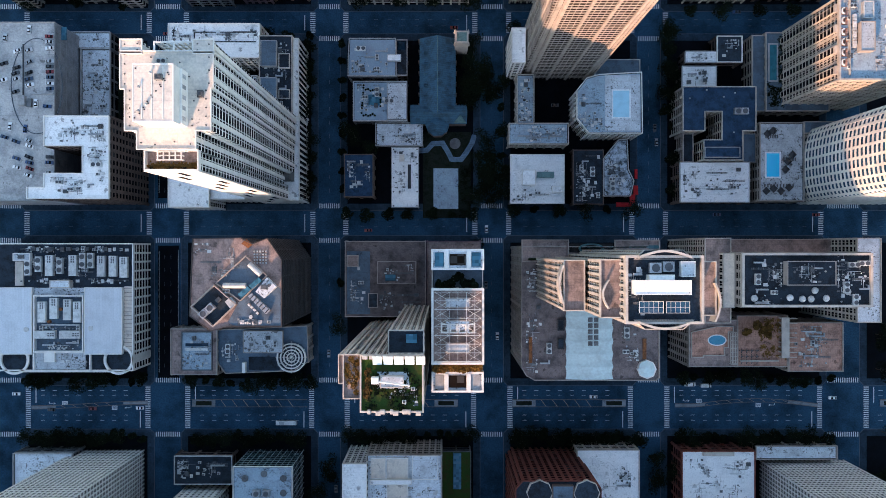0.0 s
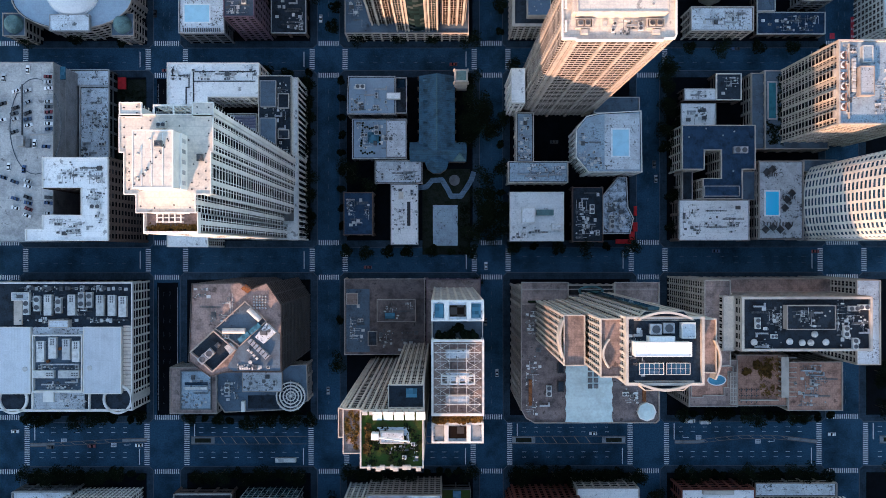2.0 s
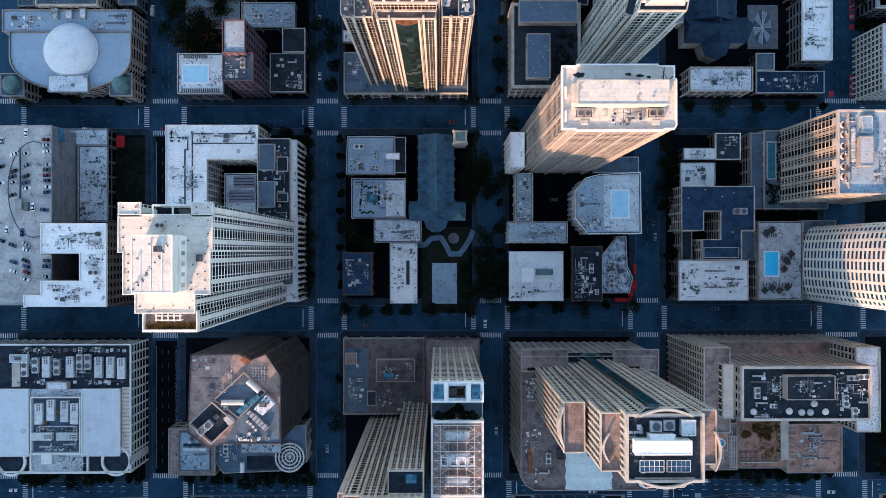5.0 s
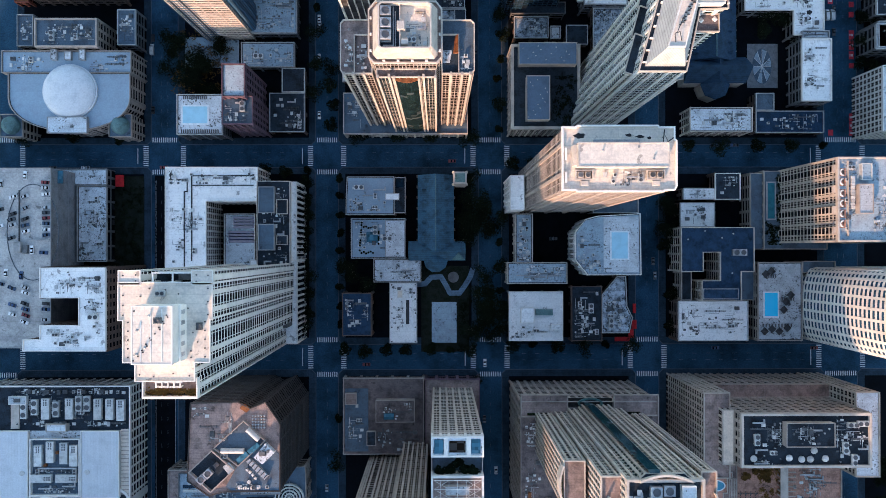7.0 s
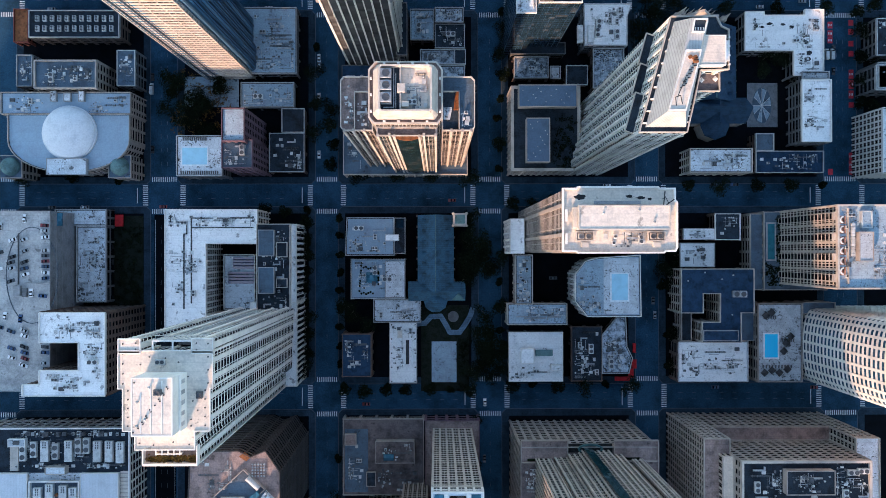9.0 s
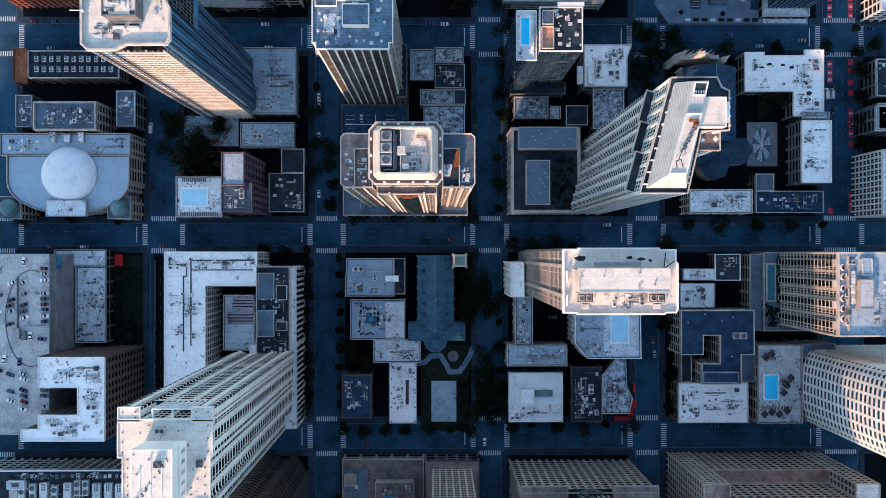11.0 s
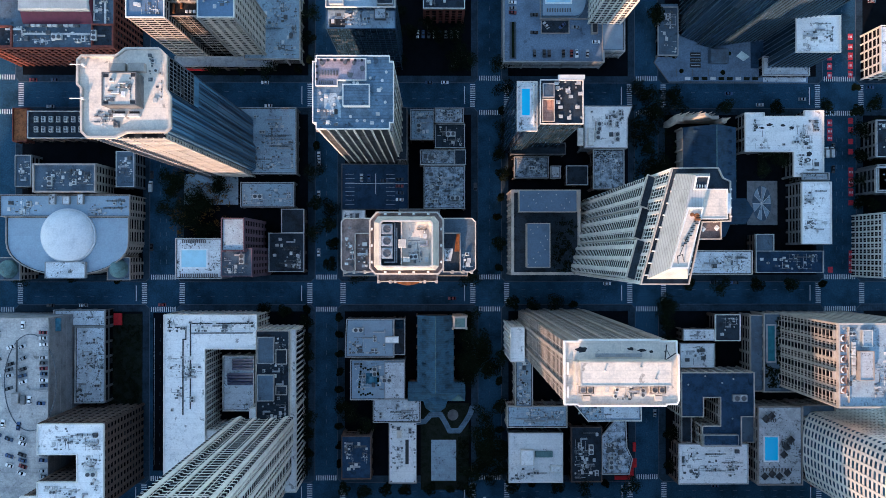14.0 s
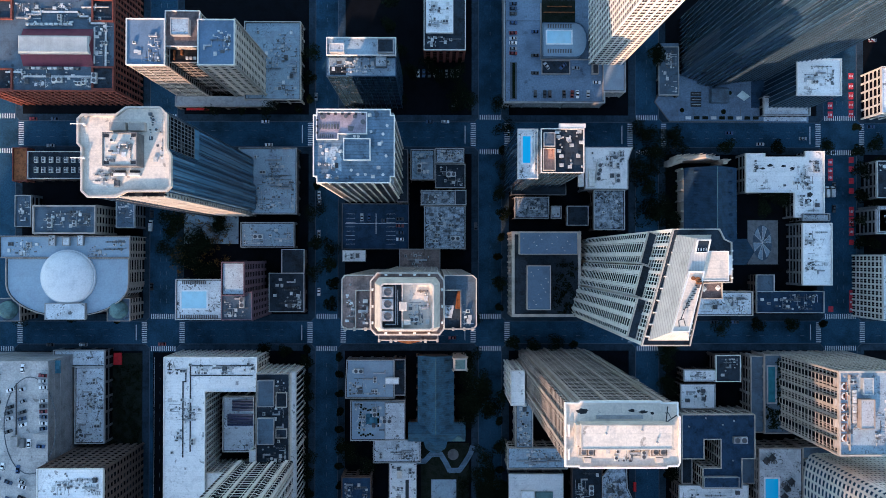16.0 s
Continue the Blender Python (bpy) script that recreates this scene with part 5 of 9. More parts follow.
for k in range(9):
    put("column", col, b_pl, 184.6, -58.9 + k * 2.65, 30)
    put("column", col, b_pl, 188.0, -58.9 + k * 2.65, 30)
    put("colonnade_beam", rung, b_pl, 188.6, -58.9 + k * 2.65, 33.7)
part("terrace_balustrade", Geo().box(163.0, -61.6, 30, 184.0, -61.0, 31.4), "cream", b_pl)
building("hotel_podium", "podium with a bare brown roof", rect(189.4, -66.6, 218.5, -40.6), 31, "tan", "r_terra")

# ---------- row between the second and the third street ----------
b_ga = building("parking_garage", "concrete parking garage with cars on its open top deck", rect(-262.0, 25.9, -209.4, 122.3), 37, "panel", "r_deck", rim=0.9, rim_w=0.25)
part("deck_wall", Geo().box(-226.5, 83.0, 37, -226.1, 110.4, 38.0), "dgrey", b_ga)
part("stair_house", Geo().box(-228.3, 77.0, 37, -224.6, 82.4, 39.4, 0.1), "grey", b_ga)
part("stair_house", Geo().box(-224.0, 76.4, 37, -221.4, 81.0, 38.6, 0.1), "unitd", b_ga)
part("ramp_roof", Geo().prism(rect(-222.6, 83.4, -209.9, 84.0), 37, 37.9), "grey", b_ga)
part("blue_canopy", Geo().box(-209.2, 114.6, 30.0, -206.4, 121.6, 31.0, 0.1), "g_sky", b_ga, "small blue glass canopy")
for k in range(18):
    part("bay_line", Geo().box(-214.4, 83.0 + k * 2.0, 37.0, -209.9, 83.12 + k * 2.0, 37.015), "mark_w", b_ga)
part("ramp_well", Geo().band(circle(*(-219.2, 87.9), 14, 32, 26), circle(*(-219.2, 87.9), 13.6, 32, 25.6), 37, 37.25), "kerb", b_ga)
building("low_rise", "narrow low-rise with a stained pale roof", rect(-219.8, 115.7, -191.5, 124.4), 11, "grey", "r_pale")
building("low_rise", "narrow low-rise with a stained pale roof", rect(-207.6, 72.1, -191.5, 114.7), 11, "grey", "r_pale")
building("office_building", "brown office block wrapped round a light well, white roof", [(-206.9, 53.9), (-186.8, 53.9), (-186.8, 39.0), (-206.9, 39.1), (-206.9, 31.8), (-215.6, 31.8), (-215.6, 26.5), (-173.7, 26.4), (-173.7, 68.8), (-206.9, 68.8)], 52, "brickb", "r_white", rim_mat="white")
b_u = building("office_building", "white stone block built round a deep court", [(-150.0, 23.3), (-128.5, 23.2), (-128.5, 105.2), (-100.5, 105.1), (-100.5, 123.0), (-150.0, 123.1)], 31, "white", "r_white", rim=1.0, rim_mat="white")
b_u2 = building("office_building", "pale block with dark sunken plant roofs", rect(-98.9, 64.9, -81.9, 114.9), 36, "white", "r_dark", rim=1.2, rim_mat="cream")
b_u3 = building("office_building", "narrow white street wing with dark window slots", rect(-81.3, 72.8, -79.4, 115.0), 31, "white", "r_white", rim=0.6, rim_mat="white")
slot = Geo().box(0, 0, 0, 0.5, 1.5, 20).mesh("window_slot", "g_dark")
for k in range(13):
    put("window_slot", slot, b_u3, -79.45, 74.6 + k * 3.1, 9)
for r in ((-97.8, 98.1, -89.4, 112.0), (-97.9, 78.1, -89.4, 92.0)):
    block(b_u2, r, 36, 39, "grey", "r_grey", 0.5)
block(b_u2, (-88.5, 97.5, -82.7, 105.3), 36, 37.5, "cream", "r_dark", 0.5)
block(b_u2, (-88.5, 81.1, -82.7, 85.9), 36, 37.5, "cream", "r_dark", 0.5)


def line_pipe(root, pts, z, w=0.5, material="black"):
    for (ax, ay), (bx, by) in zip(pts, pts[1:]):
        part("pipe", Geo().box(min(ax, bx) - w / 2, min(ay, by) - w / 2, z, max(ax, bx) + w / 2, max(ay, by) + w / 2, z + 0.4), material, root)


line_pipe(b_u, [(-147.5, 120.3), (-147.5, 116.6), (-138.6, 116.6), (-138.6, 110.1), (-140.1, 110.1), (-140.2, 69.4)], 31)
line_pipe(b_u, [(-102.6, 118.7), (-136.1, 118.7), (-136.2, 72.5)], 31)
line_pipe(b_u, [(-102.6, 113.5), (-135.8, 113.5)], 31)
b_uc = building("low_rise", "low court building with solar panels", rect(-122.9, 68.1, -106.2, 98.4), 14, "white", "r_pale")
for k in range(4):
    for q in ((-118.1, 90.6, -106.3, 97.4), (-120.7, 82.3, -106.3, 89.3)):
        d = (q[3] - q[1]) / 4
        part("solar_panel", Geo().add([(q[0], q[1] + d * k, 14.4), (q[2], q[1] + d * k, 14.4), (q[2], q[1] + d * k + d * 0.85, 15.1), (q[0], q[1] + d * k + d * 0.85, 15.1),
             (q[0], q[1] + d * k, 14.3), (q[2], q[1] + d * k, 14.3), (q[2], q[1] + d * k + d * 0.85, 14.3), (q[0], q[1] + d * k + d * 0.85, 14.3)],
             [(0, 1, 2, 3), (4, 7, 6, 5), (0, 4, 5, 1), (1, 5, 6, 2), (2, 6, 7, 3), (3, 7, 4, 0)]), "solar", b_uc)
b_sw = building("office_building", "white podium wing with tall dark window slots along the street", rect(-104.0, 27.2, -79.3, 72.2), 30, "white", "r_white", rim_mat="white", rim=0.6)
slot = Geo().box(0, 0, 0, 0.5, 1.5, 19).mesh("window_slot", "g_dark")
for k in range(14):
    put("window_slot", slot, b_sw, -79.38, 29.0 + k * 3.1, 9)
building("low_rise", "white podium of the tall tower", rect(-150.9, 27.8, -109.6, 59.6), 28, "white", "r_white")
A_TOP = 185.6
b_a = building("apartment_tower", "tall white concrete tower with a grid of deep windows", [(-109.0, 54.8), (-107.4, 54.8), (-107.4, 40.6), (-103.3, 40.6), (-103.3, 34.3), (-84.3, 34.3), (-84.3, 40.6), (-79.1, 40.6), (-79.1, 55.0), (-78.3, 55.0),
                                                                                                           (-78.3, 66.6), (-109.0, 66.6)], A_TOP, "awhite", "r_cream", rim=0.45, rim_w=0.3, z0=44.0)
part("core_wall", Geo().box(-105.0, 37.0, 0, -81.6, 66.0, 44.2), "dgrey", b_a)
tx0, ty0, tx1, ty1 = (-102.9, 27.9, -85.2, 33.8)
shell(b_a, rect(tx0, ty0, tx1, ty1), 0, 178, "awhite", "r_brown", rim=2.6, rim_w=0.4, joined=True)
part("south_wall", Geo().box(tx0 - 0.6, ty0 - 1.1, 0, tx1 + 0.6, ty0 - 0.6, 180.6, 0.1), "white", b_a, "plain white end wall")
for k in range(11):
    part("wall_slot", Geo().box(tx0 + 4 + (k % 3) * 5.0, ty0 - 1.16, 14 + k * 15, tx0 + 6.0 + (k % 3) * 5.0, ty0 - 1.0, 26 + k * 15), "g_dark", b_a)
for k in range(5):
    part("pergola_beam", Geo().box(-98.9 + k * 2.05, 30.6, 180.4, -98.5 + k * 2.05, 34.0, 180.8), "white", b_a)
for yy in (30.9, 32.4, 33.7):
    part("pergola_beam", Geo().box(-99.2, yy - 0.2, 180.0, -90.0, yy + 0.2, 180.4).box(-99.0, yy - 0.2, 178, -98.6, yy + 0.2, 180.0).box(-90.6, yy - 0.2, 178, -90.2, yy + 0.2, 180.0), "white", b_a)
for k in range(6):
    part("planter_box", Geo().box(tx0 + 0.8 + k * 2.9, ty0 + 0.1, 178, tx0 + 3.2 + k * 2.9, ty0 + 1.0, 178.8, 0.08), "soil", b_a)
shell(b_a, rect(-84.3, 66.7, -78.2, 70.6), 44, A_TOP, "awhite", "r_cream", rim=0.45, rim_w=0.3, joined=True)
shell(b_a, rect(-108.9, 66.7, -102.5, 70.6), 44, A_TOP, "awhite", "r_cream", rim=0.45, rim_w=0.3, joined=True)
# recessed north bay: a lower roof with a plant box between framed screens
shell(b_a, rect(-102.4, 66.7, -84.4, 70.0), 44, 171, "awhite", "r_dark", rim=0.6, rim_w=0.2, joined=True)
part("plant_box", Geo().box(-93.6, 67.4, 171, -88.2, 69.6, 173.2, 0.1), "unitd", b_a)
rail = Geo().box(0, 0, -0.25, 13.9, 0.5, 0.25).mesh("screen_rail", "white")
post = Geo().box(0, -0.05, 0, 0.45, 0.55, 14.2).mesh("screen_post", "white")
beam = Geo().box(0, 0, 0, 0.5, 3.9, 0.5).mesh("screen_beam", "white")
for zz in (174.8, 178.2, 181.6, 185.0):
    put("screen_rail", rail, b_a, -98.2, 70.05, zz)
for k in range(8):
    put("screen_post", post, b_a, -98.2 + k * 1.97, 70.05, 171)
for xx in (-98.3, -91.6):
    put("screen_beam", beam, b_a, xx, 66.6, 184.9)
block(b_a, (-100.3, 41.2, -87.2, 59.9), A_TOP, 197.2, "white", "r_cream", 0.15)
part("penthouse_ledge", Geo().box(-87.2, 41.3, A_TOP, -86.5, 59.8, 191.5, 0.1), "white", b_a)
for k in range(5):
    part("louvre_slot", Geo().box(-86.52, 42.8 + k * 3.5, 187.6, -86.44, 44.2 + k * 3.5, 190.8), "metal", b_a)
for k, (sx, sl) in enumerate(((-97.5, 13.0), (-94.2, 16.0), (-90.6, 17.0))):
    part("roof_rib", Geo().box(sx, 42.0, 197.2, sx + 0.25, 42.0 + sl, 197.42), "white", b_a)
davit = Geo().cyl(0, 0, 0, 0.22, 0.27, 8).mesh("davit_base", "black")
for x, y0, y1, n in ((-107.9, 56.0, 69.4, 5), (-106.2, 41.8, 53.6, 5), (-80.3, 42.0, 53.8, 5), (-79.3, 56.2, 69.4, 4), (-85.0, 41.8, 44.0, 2), (-103.6, 67.6, 69.6, 2), (-83.2, 67.4, 69.6, 2)):
    for k in range(n):
        put("davit_base", davit, b_a, x, y0 + (y1 - y0) * k / (n - 1), A_TOP)
for x, y in ((-99.0, 65.0), (-93.6, 64.6), (-89.2, 63.2), (-86.0, 58.4), (-84.4, 50.2), (-102.0, 62.4), (-82.8, 47.0), (-102.3, 36.0), (-97.6, 35.4), (-91.0, 36.4), (-85.6, 35.6)):
    put("davit_base", davit, b_a, x, y, A_TOP)
for k in range(16):
    put("davit_base", davit, b_a, -99.7 + (k * 5.37) % 12.0, 42.4 + (k * 7.31) % 16.6, 197.2)
b_n1 = building("low_rise", "grey-roofed low-rise with roof plant", [(-53.6, 107.8), (-53.7, 98.5), (-26.8, 98.5), (-27.1, 119.3), (-53.0, 119.3)], 16, "grey", "r_smooth")
building("low_rise", "small house with a dark roof", rect(-26.3, 99.6, -20.8, 119.2), 13, "brickb", "r_dark")
building("low_rise", "low-rise with a weathered pale roof", rect(-51.2, 73.7, -20.9, 95.8), 12, "grey", "r_smooth")
block(b_n1, (-32.0, 74.1, -20.8, 95.0), 0, 13.2, "grey", "r_pale", 0.5)
block(b_n1, (-31.5, 106.4, -23.8, 109.9), 16, 18.2, "unit", "r_white", 0.1)
part("rooflight", Geo().loft([(rect(-25.9, 113.7, -21.4, 118.8), 13), (offset(rect(-25.9, 113.7, -21.4, 118.8), -2.2), 16.0)]), "g_blue", b_n1)
part("rooflight", Geo().loft([(rect(-42.8, 82.2, -36.3, 88.6), 12), (offset(rect(-42.8, 82.2, -36.3, 88.6), -1.8), 14.2)]), "g_sky", b_n1)
building("low_rise", "dark flat-roofed building with a brick rim", rect(-55.6, 30.0, -40.0, 53.4), 16, "brickb", "r_navy", rim_mat="brickb")
building("low_rise", "long low roof crossing between buildings", rect(-38.7, 59.9, -12.0, 72.7), 8, "grey", "r_pale")
b_d = building("low_rise", "low building with a bright white roof", rect(-29.7, 24.5, -14.4, 58.9), 6, "grey", "r_white")
block(b_d, (-25.4, 50.5, -22.4, 54.8), 6, 8.2, "white", "r_cream", 0.1)
dots = Geo().cyl(0, 0, 0, 0.35, 0.42, 8).mesh("roof_anchor", "black")
for k in range(5):
    for q in ((-29.1, 25.1, -14.7, 57.9),):
        put("roof_anchor", dots, b_d, q[0] + 0.4, q[1] + (q[3] - q[1]) * k / 4, 6)
        put("roof_anchor", dots, b_d, q[2] - 0.4, q[1] + (q[3] - q[1]) * k / 4, 6)
part("roof_slot", Geo().box(-20.5, 35.1, 6, -18.6, 49.1, 6.7), "black", b_d)


def gable(root, r, z0, z1, material, along="y", name="roof"):
    x0, y0, x1, y1 = r
    if along == "y":
        m = (x0 + x1) / 2
        v = [(x0, y0, z0), (x1, y0, z0), (x1, y1, z0), (x0, y1, z0), (m, y0, z1), (m, y1, z1)]
        f = [(3, 2, 1, 0), (1, 2, 5, 4), (3, 0, 4, 5), (0, 1, 4), (2, 3, 5)]
    else:
        m = (y0 + y1) / 2
        v = [(x0, y0, z0), (x1, y0, z0), (x1, y1, z0), (x0, y1, z0), (x0, m, z1), (x1, m, z1)]
        f = [(3, 2, 1, 0), (0, 1, 5, 4), (2, 3, 4, 5), (1, 2, 5), (3, 0, 4)]
    return part(name, Geo().add(v, f), material, root)


def church(label, nave, trans, eaves, ridge, material, wall):
    x0, y0, x1, y1 = nave
    root = thing("church", label, "church", round((x0 + x1) / 2, 1), round((y0 + y1) / 2, 1))
    part("nave_wall", Geo().prism(rect(*nave), 0, eaves), wall, root)
    gable(root, (x0 - 0.4, y0 - 0.3, x1 + 0.4, y1 + 0.3), eaves, ridge, material)
    part("transept_wall", Geo().prism(rect(*trans), 0, eaves - 0.5), wall, root)
    gable(root, (trans[0] - 0.4, trans[1] - 0.4, trans[2] + 0.4, trans[3] + 0.4), eaves - 0.5, ridge - 1.2, material, "x")
    m = (x0 + x1) / 2
    part("ridge_cap", Geo().box(m - 0.2, y0, ridge - 0.2, m + 0.2, y1, ridge + 0.15), "copper", root)
    dormer = Geo().add([(-1.2, -0.9, 0), (1.2, -0.9, 0), (1.2, 0.9, 0), (-1.2, 0.9, 0), (-1.2, 0, 1.6), (1.2, 0, 1.0)], [(0, 1, 5, 4), (2, 3, 4, 5), (1, 2, 5), (3, 0, 4), (3, 2, 1, 0)]).mesh("dormer", material)
    n = int((y1 - y0) / 6)
    for k in range(n):
        for sx in (-1, 1):
            put("dormer", dormer, root, m + sx * (x1 - x0) * 0.33, y0 + (k + 0.6) * (y1 - y0) / n, eaves + (ridge - eaves) * 0.36, 0 if sx > 0 else math.pi)
    buttress = Geo().box(-0.5, -0.5, 0, 0.5, 0.5, eaves - 1.5, 0.3).mesh("buttress", wall)
    for k in range(n + 1):
        for xx in (x0 - 0.7, x1 + 0.7):
            put("buttress", buttress, root, xx, y0 + k * (y1 - y0) / n, 0)
    return root


ch = church("stone church with a steep dark slate roof and small dormers", (-13.1, 77.6, 6.9, 121.0), (-18.4, 72.4, 13.4, 82.8), 10, 17, "r_blue", "brickb")
apse = (-10.0, 67.2, 3.6, 73.1)
part("apse_roof", Geo().loft([(circle((apse[0] + apse[2]) / 2, apse[3] - 1, 7, 10), 9), (circle((apse[0] + apse[2]) / 2, apse[3] - 1, 0.6, 10), 15)]), "r_blue", ch)
part("apse_wall", Geo().cyl((apse[0] + apse[2]) / 2, apse[3] - 1, 0, 9, 6.7, 10), "brickb", ch)
tw = (6.7, 114.8, 14.2, 121.7)
part("bell_tower", Geo().prism(rect(*tw), 0, 24), "cream", ch)
part("tower_roof", Geo().box(tw[0] + 1, tw[1] + 1, 24, tw[2] - 1, tw[3] - 1, 24.4), "copper", ch)
for px in (tw[0], tw[2]):
    for py in (tw[1], tw[3]):
        part("pinnacle", Geo().cyl(px, py, 20, 26, 0.9, 6, 0.25), "cream", ch)
tr = (6.3, 72.4, 13.4, 81.5)
part("chapel_roof", Geo().loft([(rect(*tr), 10.5), (offset(rect(*tr), -3.4), 14.5)]), "copper", ch)

# church garden: lawn and a zigzag pale path
garden = thing("church_garden", "church garden with a zigzag pale path", "garden", *(1.4, 51.5), 0)
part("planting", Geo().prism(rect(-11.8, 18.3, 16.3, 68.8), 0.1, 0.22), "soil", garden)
part("lawn", Geo().prism(rect(-5.6, 23.6, 9.0, 47.5), 0.2, 0.27), "r_mid", garden)
pts = [(-15.1, 57.7), (-9.4, 58.3), (-6.1, 62.0), (-0.2, 62.4), (3.2, 56.7), (5.1, 52.8), (10.8, 52.8), (13.8, 57.0), (17.1, 62.4), (18.4, 66.6)]
for a, b in zip(pts, pts[1:]):
    a, b = Vector(a), Vector(b)
    d = (b - a).normalized() * 0.6
    nrm = Vector((-d.y, d.x)) / 0.6 * 1.5
    q = [a - d + nrm, a - d - nrm, b + d - nrm, b + d + nrm]
    part("path_slab", Geo().prism([(p.x, p.y) for p in q], 0.2, 0.28 + 0.01 * len(garden.children)), "r_ribbed", garden)
part("fountain_basin", Geo().cyl(*(7.1, 62.1), 0.2, 0.7, 3.2, 20), "dgrey", garden)

building("low_rise", "white podium beside the tall tower", rect(37.0, 99.6, 43.6, 117.3), 42, "white", "r_white")
b_b = building("office_tower", "tall white stone tower with vertical ribs", [(45.4, 100.9), (50.2, 100.9), (50.6, 100.3), (82.4, 100.3), (82.8, 100.9), (86.5, 100.9), (87.0, 101.9), (87.0, 118.4), (86.2, 119.0), (86.2, 123.2), (80.6, 123.2), (80.2, 123.8), (50.6, 123.8), (50.2, 123.2), (45.4, 123.2)],
               158.4, "bribs", "r_cream", rim=1.1, rim_w=0.6, rim_mat="white")
block(b_b, (49.6, 108.3, 82.9, 117.1), 158.4, 165.6, "cream", "r_cream", 0.3)
part("penthouse_skirt", Geo().box(48.2, 109.0, 158.4, 49.6, 116.6, 163.0, 0.1), "cream", b_b)
part("roof_gutter", Geo().box(56.5, 117.9, 158.4, 74.0, 119.2, 158.9, 0.05), "metal", b_b)
for q in ((49.4, 104.0, 56.2, 107.8), (76.2, 104.0, 83.0, 107.8)):
    part("plant_pit", Geo().band(rect(*q), offset(rect(*q), -0.5), 158.4, 160.0), "cream", b_b)
    part("pit_floor", Geo().prism(offset(rect(*q), -0.5), 158.4, 158.6), "r_brown", b_b)
    for k in range(2):
        cx = q[0] + 2.0 + k * 2.7
        fan_box = part("exhaust_fan", Geo().box(cx - 1.1, q[1] + 0.8, 158.6, cx + 1.1, q[3] - 0.8, 160.6, 0.1), "tan", b_b, "rust-stained square exhaust fan")
        part("fan_ring", Geo().band(circle(cx, (q[1] + q[3]) / 2, 0.95, 16), circle(cx, (q[1] + q[3]) / 2, 0.72, 16), 160.6, 160.9).cyl(cx, (q[1] + q[3]) / 2, 160.58, 160.64, 0.72, 16), "unitd", fan_box)
    part("access_box", Geo().box(q[0] + 2.2, 101.8, 158.4, q[0] + 5.0, 103.7, 160.0, 0.1), "cream", b_b)
for y0, y1 in ((103.0, 107.0), (111.5, 116.0)):
    part("parapet_stub", Geo().box(45.6, y0, 158.4, 46.4, y1, 159.9), "white", b_b)
part("davit", Geo().tube((82.1, 116.8, 160.2), (82.6, 122.8, 160.6), 0.22, 6).tube((82.1, 116.8, 160.2), (86.0, 119.6, 160.6), 0.22, 6).tube((82.4, 120.0, 158.4), (82.4, 120.0, 160.6), 0.16, 6).tube((84.0, 118.3, 160.4), (82.5, 121.0, 160.5), 0.12, 6), "black", b_b, "black steel window-cleaning davit")
b_lr = building("low_rise", "L-shaped low-rise with a stained grey roof", rect(42.1, 70.9, 51.0, 98.0), 19, "cream", "r_mid")
building("low_rise", "L-shaped low-rise with a stained pale roof", rect(37.6, 59.4, 70.4, 70.6), 19, "cream", "r_mid")
b_w = building("low_rise", "square low-rise with a clean white roof", rect(38.9, 26.4, 69.2, 53.9), 12, "grey", "r_white", rim_mat="white")
block(b_w, (45.3, 36.5, 52.7, 45.1), 12, 15, "white", "r_white")
block(b_w, (62.5, 32.4, 68.3, 35.7), 12, 14, "white", "r_white")
part("plant_frame", Geo().box(53.8, 40.8, 12, 63.5, 44.1, 14), "copper", b_w)
b_hx = building("apartment_building", "chamfered block with a rooftop pool", [(79.9, 94.6), (74.5, 87.7), (74.5, 72.7), (81.1, 64.5), (88.0, 64.5), (110.2, 64.5), (109.7, 97.7), (86.8, 96.4)], 26, "white", "r_mid", rim_mat="white")


def pool(root, r, z, rim="tile", water="water"):
    p = rect(*r)
    part("pool_rim", Geo().band(offset(p, 0.8), p, z, z + 0.25), rim, root)
    part("pool", Geo().prism(p, z, z + 0.12), water, root, "blue swimming pool")


pool(b_hx, (94.3, 73.2, 103.3, 87.7), 26, "tile", "water_pale")
part("terrace", Geo().prism(rect(89.9, 65.7, 109.3, 96.4), 26, 26.08), "r_pale", b_hx)
building("low_rise", "low annexe with a grey roof", rect(86.8, 99.4, 112.0, 107.8), 14, "grey", "r_grey")
b_re = building("restaurant", "low restaurant building with red awnings and roof plant", rect(75.2, 26.1, 92.0, 56.7), 10, "brickb", "r_dark", rim_mat="brickb")
building("restaurant", "low corner restaurant with a cluttered white roof", [(92.5, 30.7), (107.4, 30.7), (109.4, 39.1), (106.2, 45.6), (105.5, 62.5), (101.0, 62.5), (92.5, 52.1)], 11, "brickb", "r_patch")
aw = Geo()
for r in ((111.9, 41.0, 113.9, 46.6), (111.2, 31.8, 114.2, 37.1), (109.2, 26.5, 112.5, 31.8), (101.3, 24.6, 110.5, 27.2)):
    aw.add([(r[0], r[1], 3.2), (r[2], r[1], 3.2), (r[2], r[3], 3.2), (r[0], r[3], 3.2), (r[0], r[3], 4.2), (r[2] - 0.3, r[3] - 0.3, 4.0), (r[0] + 0.3, r[1] + 0.3, 4.0)],
           [(3, 2, 1, 0), (0, 1, 6), (1, 5, 6), (1, 2, 5), (2, 3, 4, 5), (6, 5, 4), (3, 0, 6, 4)])
part("awning", aw, "red", b_re, "red cloth awnings over the pavement")

